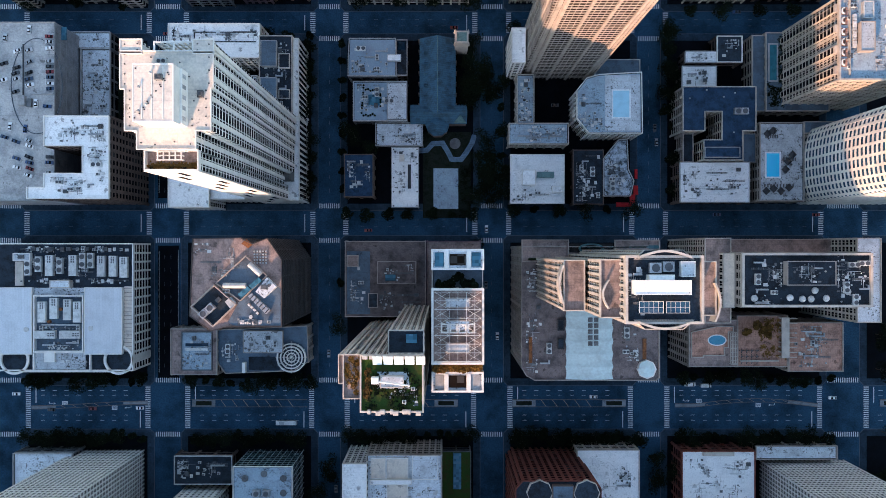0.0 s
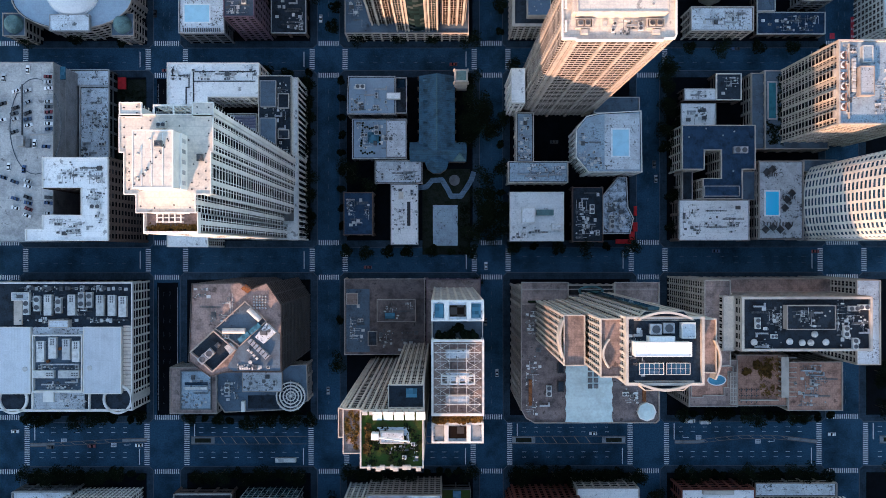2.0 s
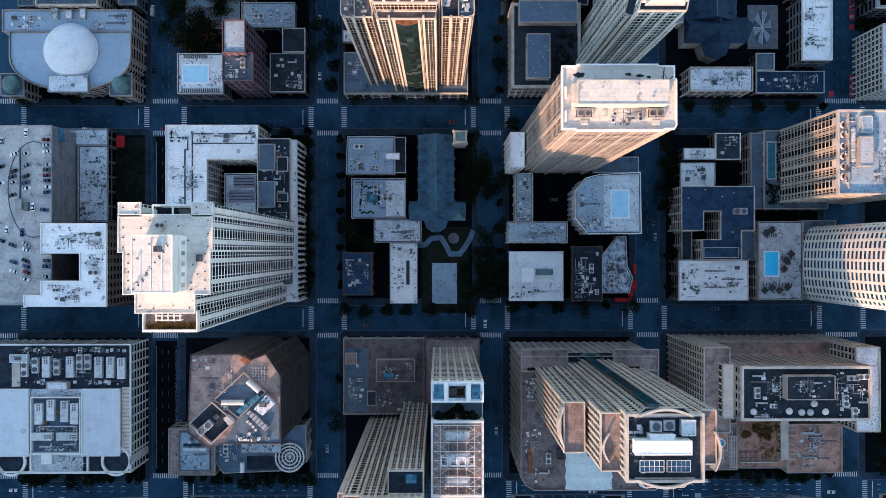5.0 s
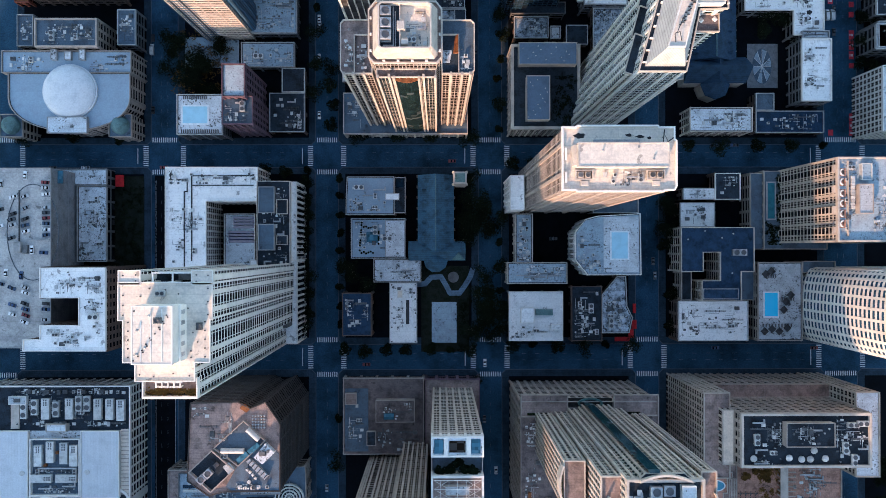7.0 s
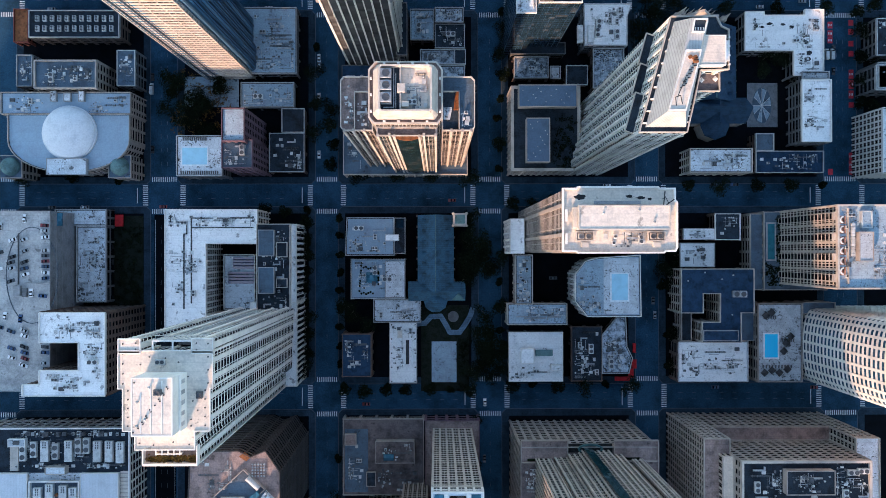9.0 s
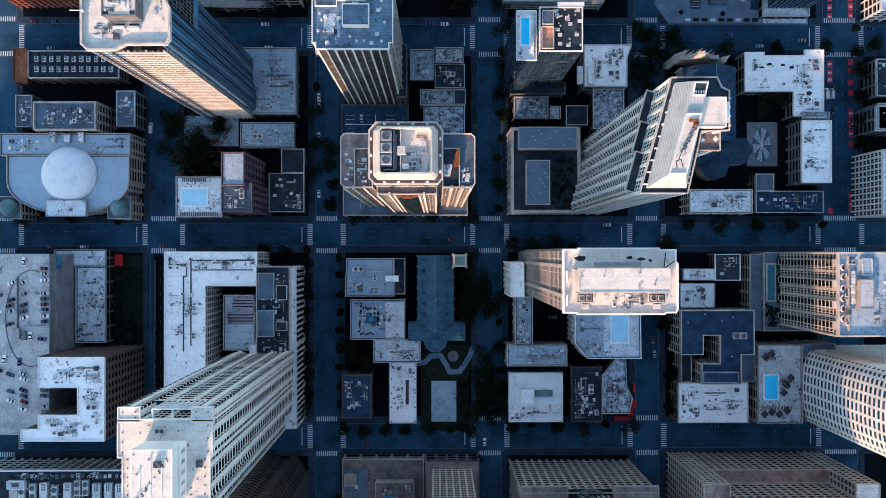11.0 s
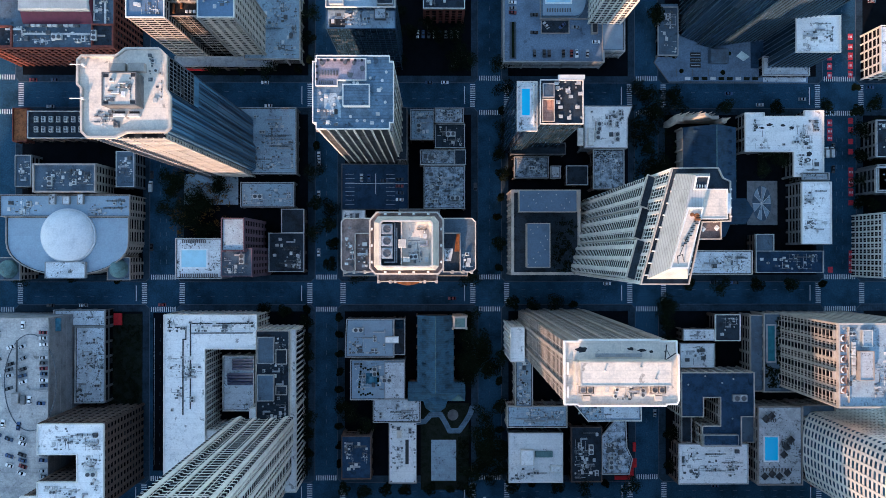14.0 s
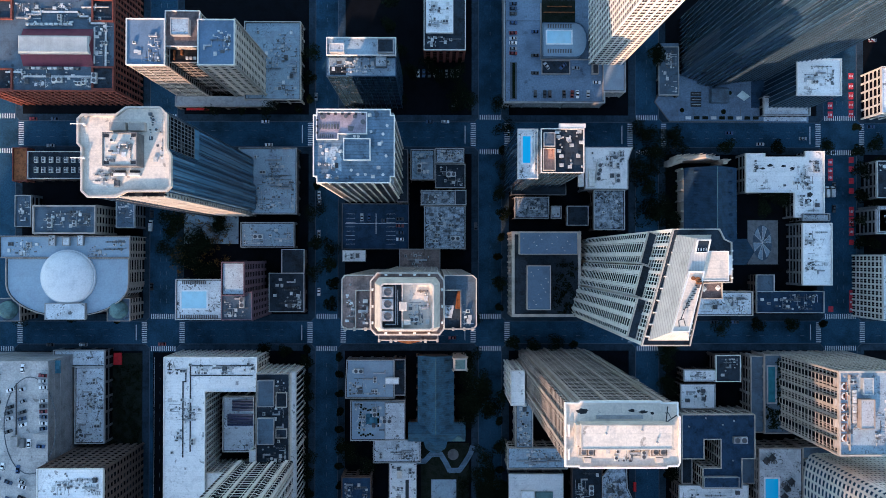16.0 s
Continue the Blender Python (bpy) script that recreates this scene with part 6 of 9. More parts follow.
building("low_rise", "low-rise with a white roof and rows of plant", rect(134.5, 26.8, 173.2, 48.7), 17, "brickb", "r_white")
b_cb = building("office_building", "dark-roofed block around a light well", [(133.8, 66.2), (145.5, 66.2), (145.5, 76.9), (155.6, 76.9), (155.5, 60.5), (145.4, 60.5), (145.4, 49.8), (166.6, 49.8), (166.6, 66.2), (173.9, 66.2), (173.9, 90.1), (133.8, 90.1)], 24, "cream", "r_navy")
block(b_cb, (144.9, 50.7, 164.3, 56.4), 24, 27, "grey", "r_navy")
building("low_rise", "narrow side wing of the block", rect(136.8, 49.8, 141.9, 65.2), 15, "tan", "r_dark")
building("low_rise", "narrow side wing of the block", rect(170.9, 49.7, 177.7, 65.2), 15, "tan", "r_grey")
building("low_rise", "small building with a white roof", rect(137.5, 91.6, 156.7, 104.7), 11, "brickb", "r_white")
building("low_rise", "small building with a white roof", rect(139.1, 107.2, 156.7, 113.0), 12, "brickb", "r_white")
building("low_rise", "small dark building with a pale rim", rect(157.0, 107.1, 170.6, 121.4), 13, "brickb", "r_dark", rim_mat="white")
b_pp = building("hotel_podium", "hotel podium with a narrow rooftop pool", rect(183.1, 78.6, 218.4, 122.2), 17, "tan", "r_grey")
shell(b_pp, rect(176.2, 78.7, 183.2, 121.2), 0, 15, "tan", "r_grey")
pool(b_pp, (185.0, 95.6, 189.1, 115.8), 17, "grey", "water_dark")
b_p = building("hotel_tower", "cream stone hotel tower with bay windows", rect(192.3, 82.2, 235.8, 122.4), 77, "pgrid", "r_mid", rim=1.5, rim_w=0.8)
block(b_p, (201.1, 95.4, 207.9, 109.5), 77, 80.4, "tan", "r_pale", 0.4)
block(b_p, (203.0, 111.6, 207.8, 119.6), 77, 79.4, "unit", "r_mid")
px0, py0, px1, py1 = (192.3, 82.2, 235.8, 122.4)
for k in range(4):
    byy = py0 + (k + 0.5) * (py1 - py0) / 4
    bay = part("window_bay", Geo().box(px0 - 1.2, byy - 1.5, 17, px0 + 0.2, byy + 1.5, 75), "g_dark", b_p, "column of dark bay windows")
    slabs = Geo().box(px0 - 1.5, byy - 1.9, 74.6, px0 + 0.3, byy + 1.9, 76.2).box(px0 - 1.35, byy - 1.7, 17, px0 + 0.2, byy - 1.45, 75).box(px0 - 1.35, byy + 1.45, 17, px0 + 0.2, byy + 1.7, 75)
    for j in range(16):
        slabs.box(px0 - 1.4, byy - 1.45, 17.5 + j * 3.6, px0 + 0.2, byy + 1.45, 18.1 + j * 3.6)
    part("bay_banding", slabs, "cream", bay, kind="stuff")
b_qp = building("hotel_podium", "apartment podium with a sun deck and a turquoise pool", rect(178.0, 27.3, 202.1, 70.5), 21, "tan", "r_pale")
pool(b_qp, (181.5, 40.6, 188.8, 53.7), 21)
building("hotel_podium", "low podium roof strip", rect(202.9, 65.3, 220.7, 71.1), 21, "tan", "r_grey")
qx0, qy0, _, qy1 = (202.8, 26.5, 249.9, 67.9)
qm, qh = (qy0 + qy1) / 2, (qy1 - qy0) / 2
building("apartment_tower", "white concrete tower with a rounded end and square windows",
         [(270.0, qy0), (270.0, qy1)] + [(qx0 + 8 - 8 * math.cos(a) ** 0.6, qm + qh * math.sin(a)) for a in (math.pi / 2 * (1 - k / 6) for k in range(7))]
         + [(qx0 + 8 - 8 * math.cos(a) ** 0.6, qm - qh * math.sin(a)) for a in (math.pi / 2 * k / 6 for k in range(1, 7))], 138, "qgrid", "r_white")

# ---------- row between the third and the fourth street ----------
b_do = thing("auditorium", "domed auditorium with a round-ended grey roof", "building", *(-207.3, 167.3), 0)
dx, dy = (-206.4, 166.5)
x0, y0, x1, y1 = (-240.4, 142.8, -173.6, 176.7)
body = [(x1, y1), (x0, y1)] + [((x0 + x1) / 2 - (x1 - x0) / 2 * math.cos(a), y1 - 14 - (y1 - y0 - 16) * math.sin(a)) for a in (math.pi * k / 18 for k in range(19))]
shell(b_do, body, 0, 22, "tan", "r_smooth", rim=1.0)
shell(b_do, rect(-244.2, 177.4, -173.0, 188.9), 0, 22, "tan", "r_smooth", rim=1.0)
rings = [(circle(dx, dy, 14.6 * math.cos(a), 40), 23.2 + 4.2 * math.sin(a)) for a in (math.pi / 2 * k / 9 for k in range(9))]
part("dome", Geo().loft([(circle(dx, dy, 15.2, 40), 22), (circle(dx, dy, 15.2, 40), 23.2)] + rings), "dome_white", b_do, "shallow pale round dome")
block(b_do, (-218.2, 143.1, -196.2, 152.1), 22, 24.5, "grey", "r_pale")
for q in ((-240.9, 148.2), (-180.0, 148.2)):
    shell(b_do, rect(q[0] - 6, q[1] - 6, q[0] + 6, q[1] + 6), 0, 19, "tan", "r_grey", rim=0.8)
    rr = [(circle(*q, 5.2 * math.cos(a), 20), 19 + 5.5 * math.sin(a)) for a in (math.pi / 2 * k / 6 for k in range(6))]
    part("corner_dome", Geo().loft(rr), "copper", b_do)
for r in ((-216.5, 183.9, -213.3, 189.5), (-209.0, 183.9, -205.3, 188.3), (-200.9, 183.9, -197.8, 189.5)):
    block(b_do, r, 22, 24, "grey", "r_pale", 0.2)
building("low_rise", "stage house with a sunken plant roof", rect(-223.4, 190.7, -189.9, 205.6), 26, "tan", "r_grey", rim=1.5, rim_w=0.8)
building("low_rise", "small block with a grey roof", rect(-182.5, 194.5, -172.9, 213.9), 16, "grey", "r_grey")
building("low_rise", "small block with a grey roof", rect(-241.2, 195.0, -232.8, 212.3), 12, "grey", "r_grey")
building("low_rise", "low block with rows of roof units and a rust-red edge", rect(-232.6, 222.1, -182.3, 236.7), 15, "brickb", "r_dark")
building("low_rise", "rust-red panelled strip beside the street", rect(-244.8, 221.5, -237.6, 239.6), 8, "brick", "orange")
b_po = building("low_rise", "low building with a rooftop pool and sun loungers", rect(-147.3, 143.1, -122.5, 164.9), 21, "grey", "r_pale")
pool(b_po, (-144.5, 149.1, -130.7, 158.5), 21, "tile", "water_pale")
b_sl = building("apartment_building", "slim mauve apartment block", rect(-113.7, 158.2, -102.5, 174.7), 50, "purple", "r_mid")
shell(b_sl, rect(-115.4, 145.0, -99.9, 159.1), 0, 44, "purple", "r_grey")
building("low_rise", "low building with a blue-grey stepped roof", rect(-114.3, 183.5, -84.5, 197.1), 10, "grey", "r_mid")
building("low_rise", "low dark-roofed building with vents", rect(-98.3, 146.6, -78.9, 168.1), 9, "brickb", "r_dark")
building("low_rise", "small dark-roofed building in the back lot", rect(-90.5, 168.8, -78.3, 181.7), 12, "brickb", "r_dark")
b_r = building("office_tower", "tall tower with a sun-tinted cream roof and notched corners", [(-140.7, 231.0), (-140.7, 221.8), (-139.2, 220.1), (-139.1, 203.5), (-136.9, 201.3), (-126.5, 201.4), (-122.2, 203.5), (-107.0, 203.6), (-105.5, 205.3), (-105.6, 217.1), (-107.1, 219.7), (-107.1, 232.8), (-109.8, 235.4), (-122.3, 235.4), (-126.2, 232.5), (-139.2, 232.5)], 148, "rglass", "r_cream", rim=1.6, rim_w=0.8, rim_mat="cream")
shell(b_r, offset(rect(-136.5, 201.4, -108.3, 205.3), -0.2), 0, 147, "rband", "r_white", top=False)
block(b_r, (-128.7, 212.4, -115.9, 224.8), 148, 155, "dgrey", "r_cream", 0.5)
part("upper_glazing", Geo().box(-107.0, 219.9, 117.6, -106.55, 232.6, 147.0), "g_dark", b_r, "dark upper glazing with a pale grid")
grid = Geo()
for k in range(9):
    grid.box(-106.6, 219.9 + 1.58 * k, 117.6, -106.35, 220.12 + 1.58 * k, 147.0)
for k in range(8):
    grid.box(-106.6, 219.9, 117.6 + 4.15 * k, -106.3, 232.6, 117.95 + 4.15 * k)
part("upper_grid", grid, "mgrey", b_r, kind="stuff")
part("ledge_panel", Geo().box(-107.0, 219.9, 111.0, -106.5, 232.6, 117.4), "g_azure", b_r)
for q in ((-128.2, 223.0), (-118.0, 223.2), (-128.2, 213.0), (-118.2, 213.0)):
    part("corner_louvre", Geo().box(q[0], q[1], 155.03, q[0] + 1.8, q[1] + 1.3, 155.2), "black", b_r)
for k in range(2):
    part("cooling_house", Geo().box(-128.4 + k * 7.4, 226.4, 148, -122.2 + k * 7.4, 229.6, 150.6, 0.15), "tan", b_r, "tan metal cooling house")
for k in range(2):
    part("duct_frame", Geo().box(-127.2 + k * 5.6, 209.2, 148, -122.6 + k * 5.6, 210.4, 149.4, 0.1), "unit", b_r)
    part("duct_slot", Geo().box(-126.8 + k * 5.6, 210.5, 148, -123.0 + k * 5.6, 211.4, 148.5), "black", b_r)
for y in (216.0, 229.0):
    part("davit_arm", Geo().tube((-143.2, y, 150.4), (-138.6, y, 150.0), 0.18, 6).box(-138.9, y - 0.4, 148, -138.1, y + 0.4, 150.2), "white", b_r)
building("low_rise", "tower podium with a grey gravel roof", rect(-115.0, 202.5, -82.8, 239.5), 12, "grey", "r_mid")
building("hotel_podium", "stone podium at the foot of the crowned tower", rect(-54.9, 144.3, 14.6, 166.7), 16, "cream", "r_grey")
b_nn = building("apartment_tower", "tall golden stone tower with a stepped crown", [(-27.9, 169.0), (-27.9, 151.2), (-25.9, 149.0), (-2.2, 149.0), (-0.4, 151.2), (-0.4, 169.2), (-2.6, 172.0), (-25.4, 172.0)], 154.2, "gold", "r_brown", rim=1.3, rim_w=0.6, rim_mat="cream")
shell(b_nn, [(-40.8, 150.6), (-39.7, 149.4), (-28.5, 149.4), (-28.5, 170.5), (-39.7, 170.5), (-40.8, 169.2)], 0, 136.3, "gold", "r_brown", rim=1.3, rim_mat="cream")
shell(b_nn, [(0.2, 149.4), (11.4, 149.4), (12.7, 150.6), (12.7, 169.2), (11.4, 170.5), (0.2, 170.5)], 0, 136.3, "gold", "r_grey", rim=1.3, rim_mat="cream")
nx0, ny0, nx1, ny1 = (-25.4, 145.9, -2.8, 148.5)
shell(b_nn, rect(nx0, ny0, nx1, ny1), 0, 145.5, "goldc", "r_brownd", rim=0.9, rim_mat="cream")
bow = [(-18.9 + 9.6 * k / 10, 145.4 - 1.1 * math.sin(math.pi * k / 10)) for k in range(11)]
part("curved_balcony", Geo().prism(bow + [(-9.3, 146.0), (-18.9, 146.0)], 20, 142.5), "g_green", b_nn, "bowed glass bay with a rust-red top")
part("balcony_cap", Geo().prism([(x, y - 0.25) for x, y in bow] + [(-9.1, 146.0), (-19.1, 146.0)], 142.5, 143.3), "orange", b_nn)
buttress_n = Geo().box(-0.45, -0.9, 0, 0.45, 0.4, 1).mesh("great_pier", "cream")
for xx, yy, hh in ((nx0, ny0, 147), (nx0 + 4.6, ny0, 148.5), (nx0 + 6.4, ny0, 146), (nx1 - 6.4, ny0, 146), (nx1 - 4.6, ny0, 148.5), (nx1, ny0, 147), (-39.7, 149.4, 137.6), (-36.0, 149.4, 137.6), (-31.6, 149.4, 137.6), (11.4, 149.4, 137.6), (8.0, 149.4, 137.6), (3.6, 149.4, 137.6)):
    put("great_pier", buttress_n, b_nn, xx, yy, 0).scale = (1, 1, hh)
# crown: a sloping ring round a sunken plant court
ring_in = [(-23.7, 167.6), (-23.7, 152.4), (-22.6, 151.5), (-5.2, 151.5), (-4.1, 152.4), (-4.1, 167.6), (-5.2, 168.7), (-22.6, 168.7)]
ring_lo = [(-26.3, 168.4), (-26.3, 151.9), (-24.9, 150.3), (-3.2, 150.3), (-1.9, 151.9), (-1.9, 168.5), (-3.5, 170.5), (-24.8, 170.5)]
crown = Geo().loft([(ring_lo, 154.2), (ring_lo, 157.0), (ring_in, 165.6), (offset(ring_in, -0.6), 165.6), (offset(ring_in, -0.6), 162.0)], cap=False)
part("crown_ring", crown, "cream", b_nn, "sloping cream stone ring of the crown")
part("plant_floor", Geo().prism(offset(ring_in, -0.55), 161.8, 162.0), "r_cream", b_nn)
part("plant_pit", Geo().prism(rect(-23.0, 152.2, -15.9, 168.2), 162.0, 162.06), "r_dark", b_nn)
part("court_wall", Geo().box(-15.9, 152.2, 162.0, -15.5, 168.2, 164.6), "cream", b_nn)
part("court_bulkhead", Geo().box(-16.8, 158.6, 162.0, -13.9, 161.8, 165.2, 0.1), "cream", b_nn)
part("court_bulkhead", Geo().box(-15.2, 153.4, 162.0, -12.6, 155.4, 164.6, 0.1), "cream", b_nn)
part("fan_plinth", Geo().box(-22.9, 154.6, 162.06, -19.0, 167.6, 163.0, 0.1), "unit", b_nn)
part("pit_pipe", Geo().box(-18.4, 153.6, 162.06, -18.0, 167.8, 162.8).box(-17.6, 153.2, 162.06, -17.3, 166.0, 162.6).box(-22.0, 153.2, 162.06, -18.0, 153.6, 162.8), "metal", b_nn)
ledge = Geo().box(-0.5, -0.35, 0, 0.5, 0.35, 0.8, 0.08).mesh("crown_lug", "white")
for k in range(4):
    put("crown_lug", ledge, b_nn, -22.2 + k * 5.4, 149.6, 155.2)
    put("crown_lug", ledge, b_nn, -22.2 + k * 5.4, 171.4, 155.2)
for k in range(3):
    put("crown_lug", ledge, b_nn, -27.2, 153.4 + k * 6.2, 155.2, math.pi / 2)
    put("crown_lug", ledge, b_nn, -1.1, 153.4 + k * 6.2, 155.2, math.pi / 2)
part("side_pit", Geo().prism(rect(-35.3, 149.9, -28.6, 164.5), 136.3, 136.42), "r_brownd", b_nn)
part("pit_rim", Geo().box(-35.6, 149.9, 136.3, -35.25, 164.8, 138.0).box(-35.6, 164.5, 136.3, -28.6, 164.85, 138.0), "cream", b_nn)
part("side_pit", Geo().prism(rect(0.3, 149.6, 6.6, 164.6), 136.3, 136.42), "r_dark", b_nn)
part("pit_rim", Geo().box(6.5, 149.8, 136.3, 6.85, 164.9, 138.0).box(0.3, 164.6, 136.3, 6.85, 164.95, 138.0), "cream", b_nn)
part("rust_wall", Geo().add([(4.4, 157.4, 136.42), (6.4, 157.4, 136.42), (6.4, 164.4, 136.42), (5.2, 164.4, 136.42), (6.4, 157.4, 139.0), (6.4, 164.4, 139.0)], [(3, 2, 1, 0), (0, 1, 4), (2, 3, 5), (1, 2, 5, 4), (3, 0, 4, 5)]), "orange", b_nn, "sloping rust-orange panel")
part("pit_deck", Geo().prism([(0.4, 153.6), (3.0, 153.6), (3.8, 157.6), (3.8, 158.6), (0.4, 158.6)], 136.42, 136.6), "r_pale", b_nn)
b_pk = building("parking_garage", "low dark parking deck behind the crowned tower", rect(-57.0, 182.7, -19.3, 208.2), 5, "dark", "r_navy")
lines = Geo().box(-55.6, 197.1, 5, -19.3, 197.4, 5.03).box(-38.0, 191.2, 5, -37.6, 203.0, 5.035)
for k in range(8):
    q = (-55.3, 202.6, -50.1, 203.0)
    lines.box(q[0], q[1] - k * 2.5, 5, q[2], q[1] - k * 2.5 + 0.16, 5.04).box(q[0] + 23.5, q[1] - k * 2.5, 5, q[2] + 23.5, q[1] - k * 2.5 + 0.16, 5.04)
part("bay_lines", lines, "mark", b_pk)
building("low_rise", "small white-roofed building in the back lot", rect(-56.4, 175.5, -43.8, 181.3), 9, "brickb", "r_white")
building("low_rise", "small grey-roofed building in the back lot", rect(-23.7, 170.3, -1.0, 182.0), 9, "brickb", "r_brown")
building("low_rise", "row building with a white roof", rect(-11.3, 207.8, 7.7, 215.5), 12, "brickb", "r_patch")
building("low_rise", "row building with a patched pale roof", rect(-9.4, 182.7, 13.3, 206.6), 11, "brickb", "r_patch")
building("low_rise", "row building with a patched roof", rect(-3.0, 231.6, 12.5, 239.3), 13, "brickb", "r_patch")
building("low_rise", "row building with a dark roof", rect(-17.2, 222.1, -4.3, 238.9), 11, "brickb", "r_mid")
building("low_rise", "row building with a dark roof", rect(-3.0, 217.7, 13.3, 230.7), 10, "brickb", "r_dark")
building("low_rise", "narrow dark annexe in the back lot", rect(8.0, 207.8, 13.8, 215.6), 12, "brickb", "r_dark")
b_s = building("office_tower", "square office tower with notched corners and a blue roof", [(-53.4, 210.1), (-23.3, 210.1), (-23.3, 212.8), (-21.6, 212.8), (-21.6, 237.8), (-23.3, 237.8), (-23.3, 240.3), (-53.4, 240.3), (-53.4, 237.8), (-54.9, 237.8), (-54.9, 212.8), (-53.4, 212.8)], 119, "sribs", "r_ribbed", rim=1.3, rim_mat="white")
for q in ((-54.9, 210.1), (-23.3, 210.1), (-23.3, 237.8), (-54.9, 237.8)):
    part("corner_roof", Geo().prism(rect(q[0] - 0.3, q[1] - 0.3, q[0] + 1.5, q[1] + 2.9), 110, 113), "grey", b_s)
terrace = [(-54.0, 239.4), (-54.0, 228.2), (-45.2, 228.2), (-45.2, 230.6), (-33.0, 230.6), (-33.0, 239.4)]
part("terrace_paving", Geo().prism(terrace, 119, 119.15), "lilac", b_s, "lilac-brown paved roof terrace")
part("terrace_curb", Geo().band(offset(terrace, 0.35), terrace, 119, 120.1), "white", b_s)
for k in range(7):
    part("terrace_post", Geo().box(-52.4 + 2.9 * k, 238.5, 119.15, -51.4 + 2.9 * k, 239.3, 120.2), "black", b_s)
    part("grille", Geo().box(-52.9 + 1.25 * k, 232.5, 119.15, -52.3 + 1.25 * k, 234.6, 119.6).box(-52.8 + 0.9 * k, 228.8, 119.15, -52.4 + 0.9 * k, 230.2, 119.6), "unitd", b_s)
for k in range(3):
    part("terrace_post", Geo().box(-54.1, 230.4 + 2.7 * k, 119.15, -53.4, 231.2 + 2.7 * k, 120.2), "black", b_s)
for q, r in (((-51.4, 237.6), 0.9), ((-41.8, 237.8), 0.7), ((-38.0, 237.8), 0.7), ((-34.4, 235.5), 1.0)):
    part("terrace_fan", Geo().cyl(*q, 119.15, 120.3, r, 12), "fan", b_s)
part("terrace_slab", Geo().prism([(-41.0, 234.0), (-38.2, 233.6), (-38.8, 231.6), (-40.6, 231.8)], 119.15, 119.3), "dgrey", b_s)
block(b_s, (-42.3, 218.9, -31.1, 228.0), 119, 122.5, "white", "r_ribbed", 0.4)
pod = Geo().cyl(0, 0, 0, 0.75, 0.62, 12).mesh("roof_vent", "unit")
for q in ((-31.0, 231.4), (-25.9, 230.4), (-24.6, 221.1), (-39.4, 215.0), (-36.6, 213.2), (-33.4, 213.2), (-25.9, 213.1), (-38.0, 229.4), (-36.4, 229.4), (-46.2, 220.1), (-26.4, 227.0), (-24.2, 234.0), (-52.4, 225.0), (-51.6, 222.2)):
    put("roof_vent", pod, b_s, *q, 119)
crate = Geo().box(-0.8, -0.7, 0, 0.8, 0.7, 0.9, 0.1).mesh("roof_box", "unit")
for q in ((-31.6, 238.4), (-27.8, 216.1), (-30.2, 212.3), (-27.4, 226.2), (-49.0, 212.5), (-49.8, 223.6), (-43.9, 223.0)):
    put("roof_box", crate, b_s, *q, 119)
part("dark_unit", Geo().box(-46.2, 215.9, 119, -44.9, 218.0, 120.2, 0.1), "black", b_s)
part("pale_patch", Geo().prism([(-50.6, 218.6), (-43.6, 214.4), (-43.6, 220.0), (-45.6, 225.0), (-50.6, 225.0)], 119, 119.03), "r_mid", b_s)
building("low_rise", "dark slab beside the office tower", rect(-24.0, 208.4, -19.1, 236.2), 30, "dark", "r_dark")

O_TOP = 157.2
b_o = building("apartment_tower", "tall white tower with a slanted slab and a sloping crown", [(74.4, 145.5), (91.5, 145.5), (94.4, 158.0), (96.6, 168.8), (107.2, 169.2), (107.2, 183.4), (104.6, 184.6), (102.8, 188.3), (86.2, 188.2)], O_TOP, "owhite", "r_dark", rim=1.0, rim_w=0.4, rim_mat="cream")
crown_lo = [(76.2, 147.0), (91.2, 147.0), (99.8, 186.6), (87.0, 186.5)]
crown_hi = [(81.3, 150.9), (88.0, 150.9), (96.2, 185.2), (90.4, 185.0)]
part("sloping_crown", Geo().loft([(crown_lo, O_TOP), (crown_lo, 158.4), (crown_hi, 167.6)]), "r_rib_pale", b_o, "sloping ribbed pale crown roof")
part("crown_bar", Geo().prism([(81.9, 151.6), (87.6, 151.6), (93.0, 172.6), (88.2, 172.6)], 167.6, 168.3), "r_cream", b_o)
part("crown_curb", Geo().band([(81.5, 151.1), (87.9, 151.1), (93.6, 173.2), (87.9, 173.2)], [(81.9, 151.6), (87.6, 151.6), (93.0, 172.6), (88.2, 172.6)], 167.6, 168.9), "white", b_o)
# no hole here: a flush dark sheet paints the pit's shade
part("crown_pit", Geo().prism([(90.6, 180.0), (94.6, 180.0), (95.6, 184.2), (91.4, 184.2)], 167.6, 167.7), "r_dark", b_o)
part("crown_pit_rim", Geo().band(offset([(90.6, 180.0), (94.6, 180.0), (95.6, 184.2), (91.4, 184.2)], 0.35), [(90.6, 180.0), (94.6, 180.0), (95.6, 184.2), (91.4, 184.2)], 167.6, 168.6), "white", b_o)
for k in range(4):
    part("pit_louvre", Geo().box(91.4 + k * 0.95, 180.4, 167.7, 91.7 + k * 0.95, 181.5, 168.1), "white", b_o)
part("crown_mast", Geo().tube((84.4, 153.0, 168.3), (83.4, 155.6, 170.6), 0.16, 6).tube((86.6, 153.6, 168.3), (85.2, 156.2, 170.6), 0.16, 6).tube((83.4, 155.6, 170.6), (85.2, 156.2, 170.6), 0.16, 6).tube((84.2, 155.9, 170.6), (87.6, 163.0, 169.0), 0.14, 6), "black", b_o, "black steel davit frame")
bits = Geo()
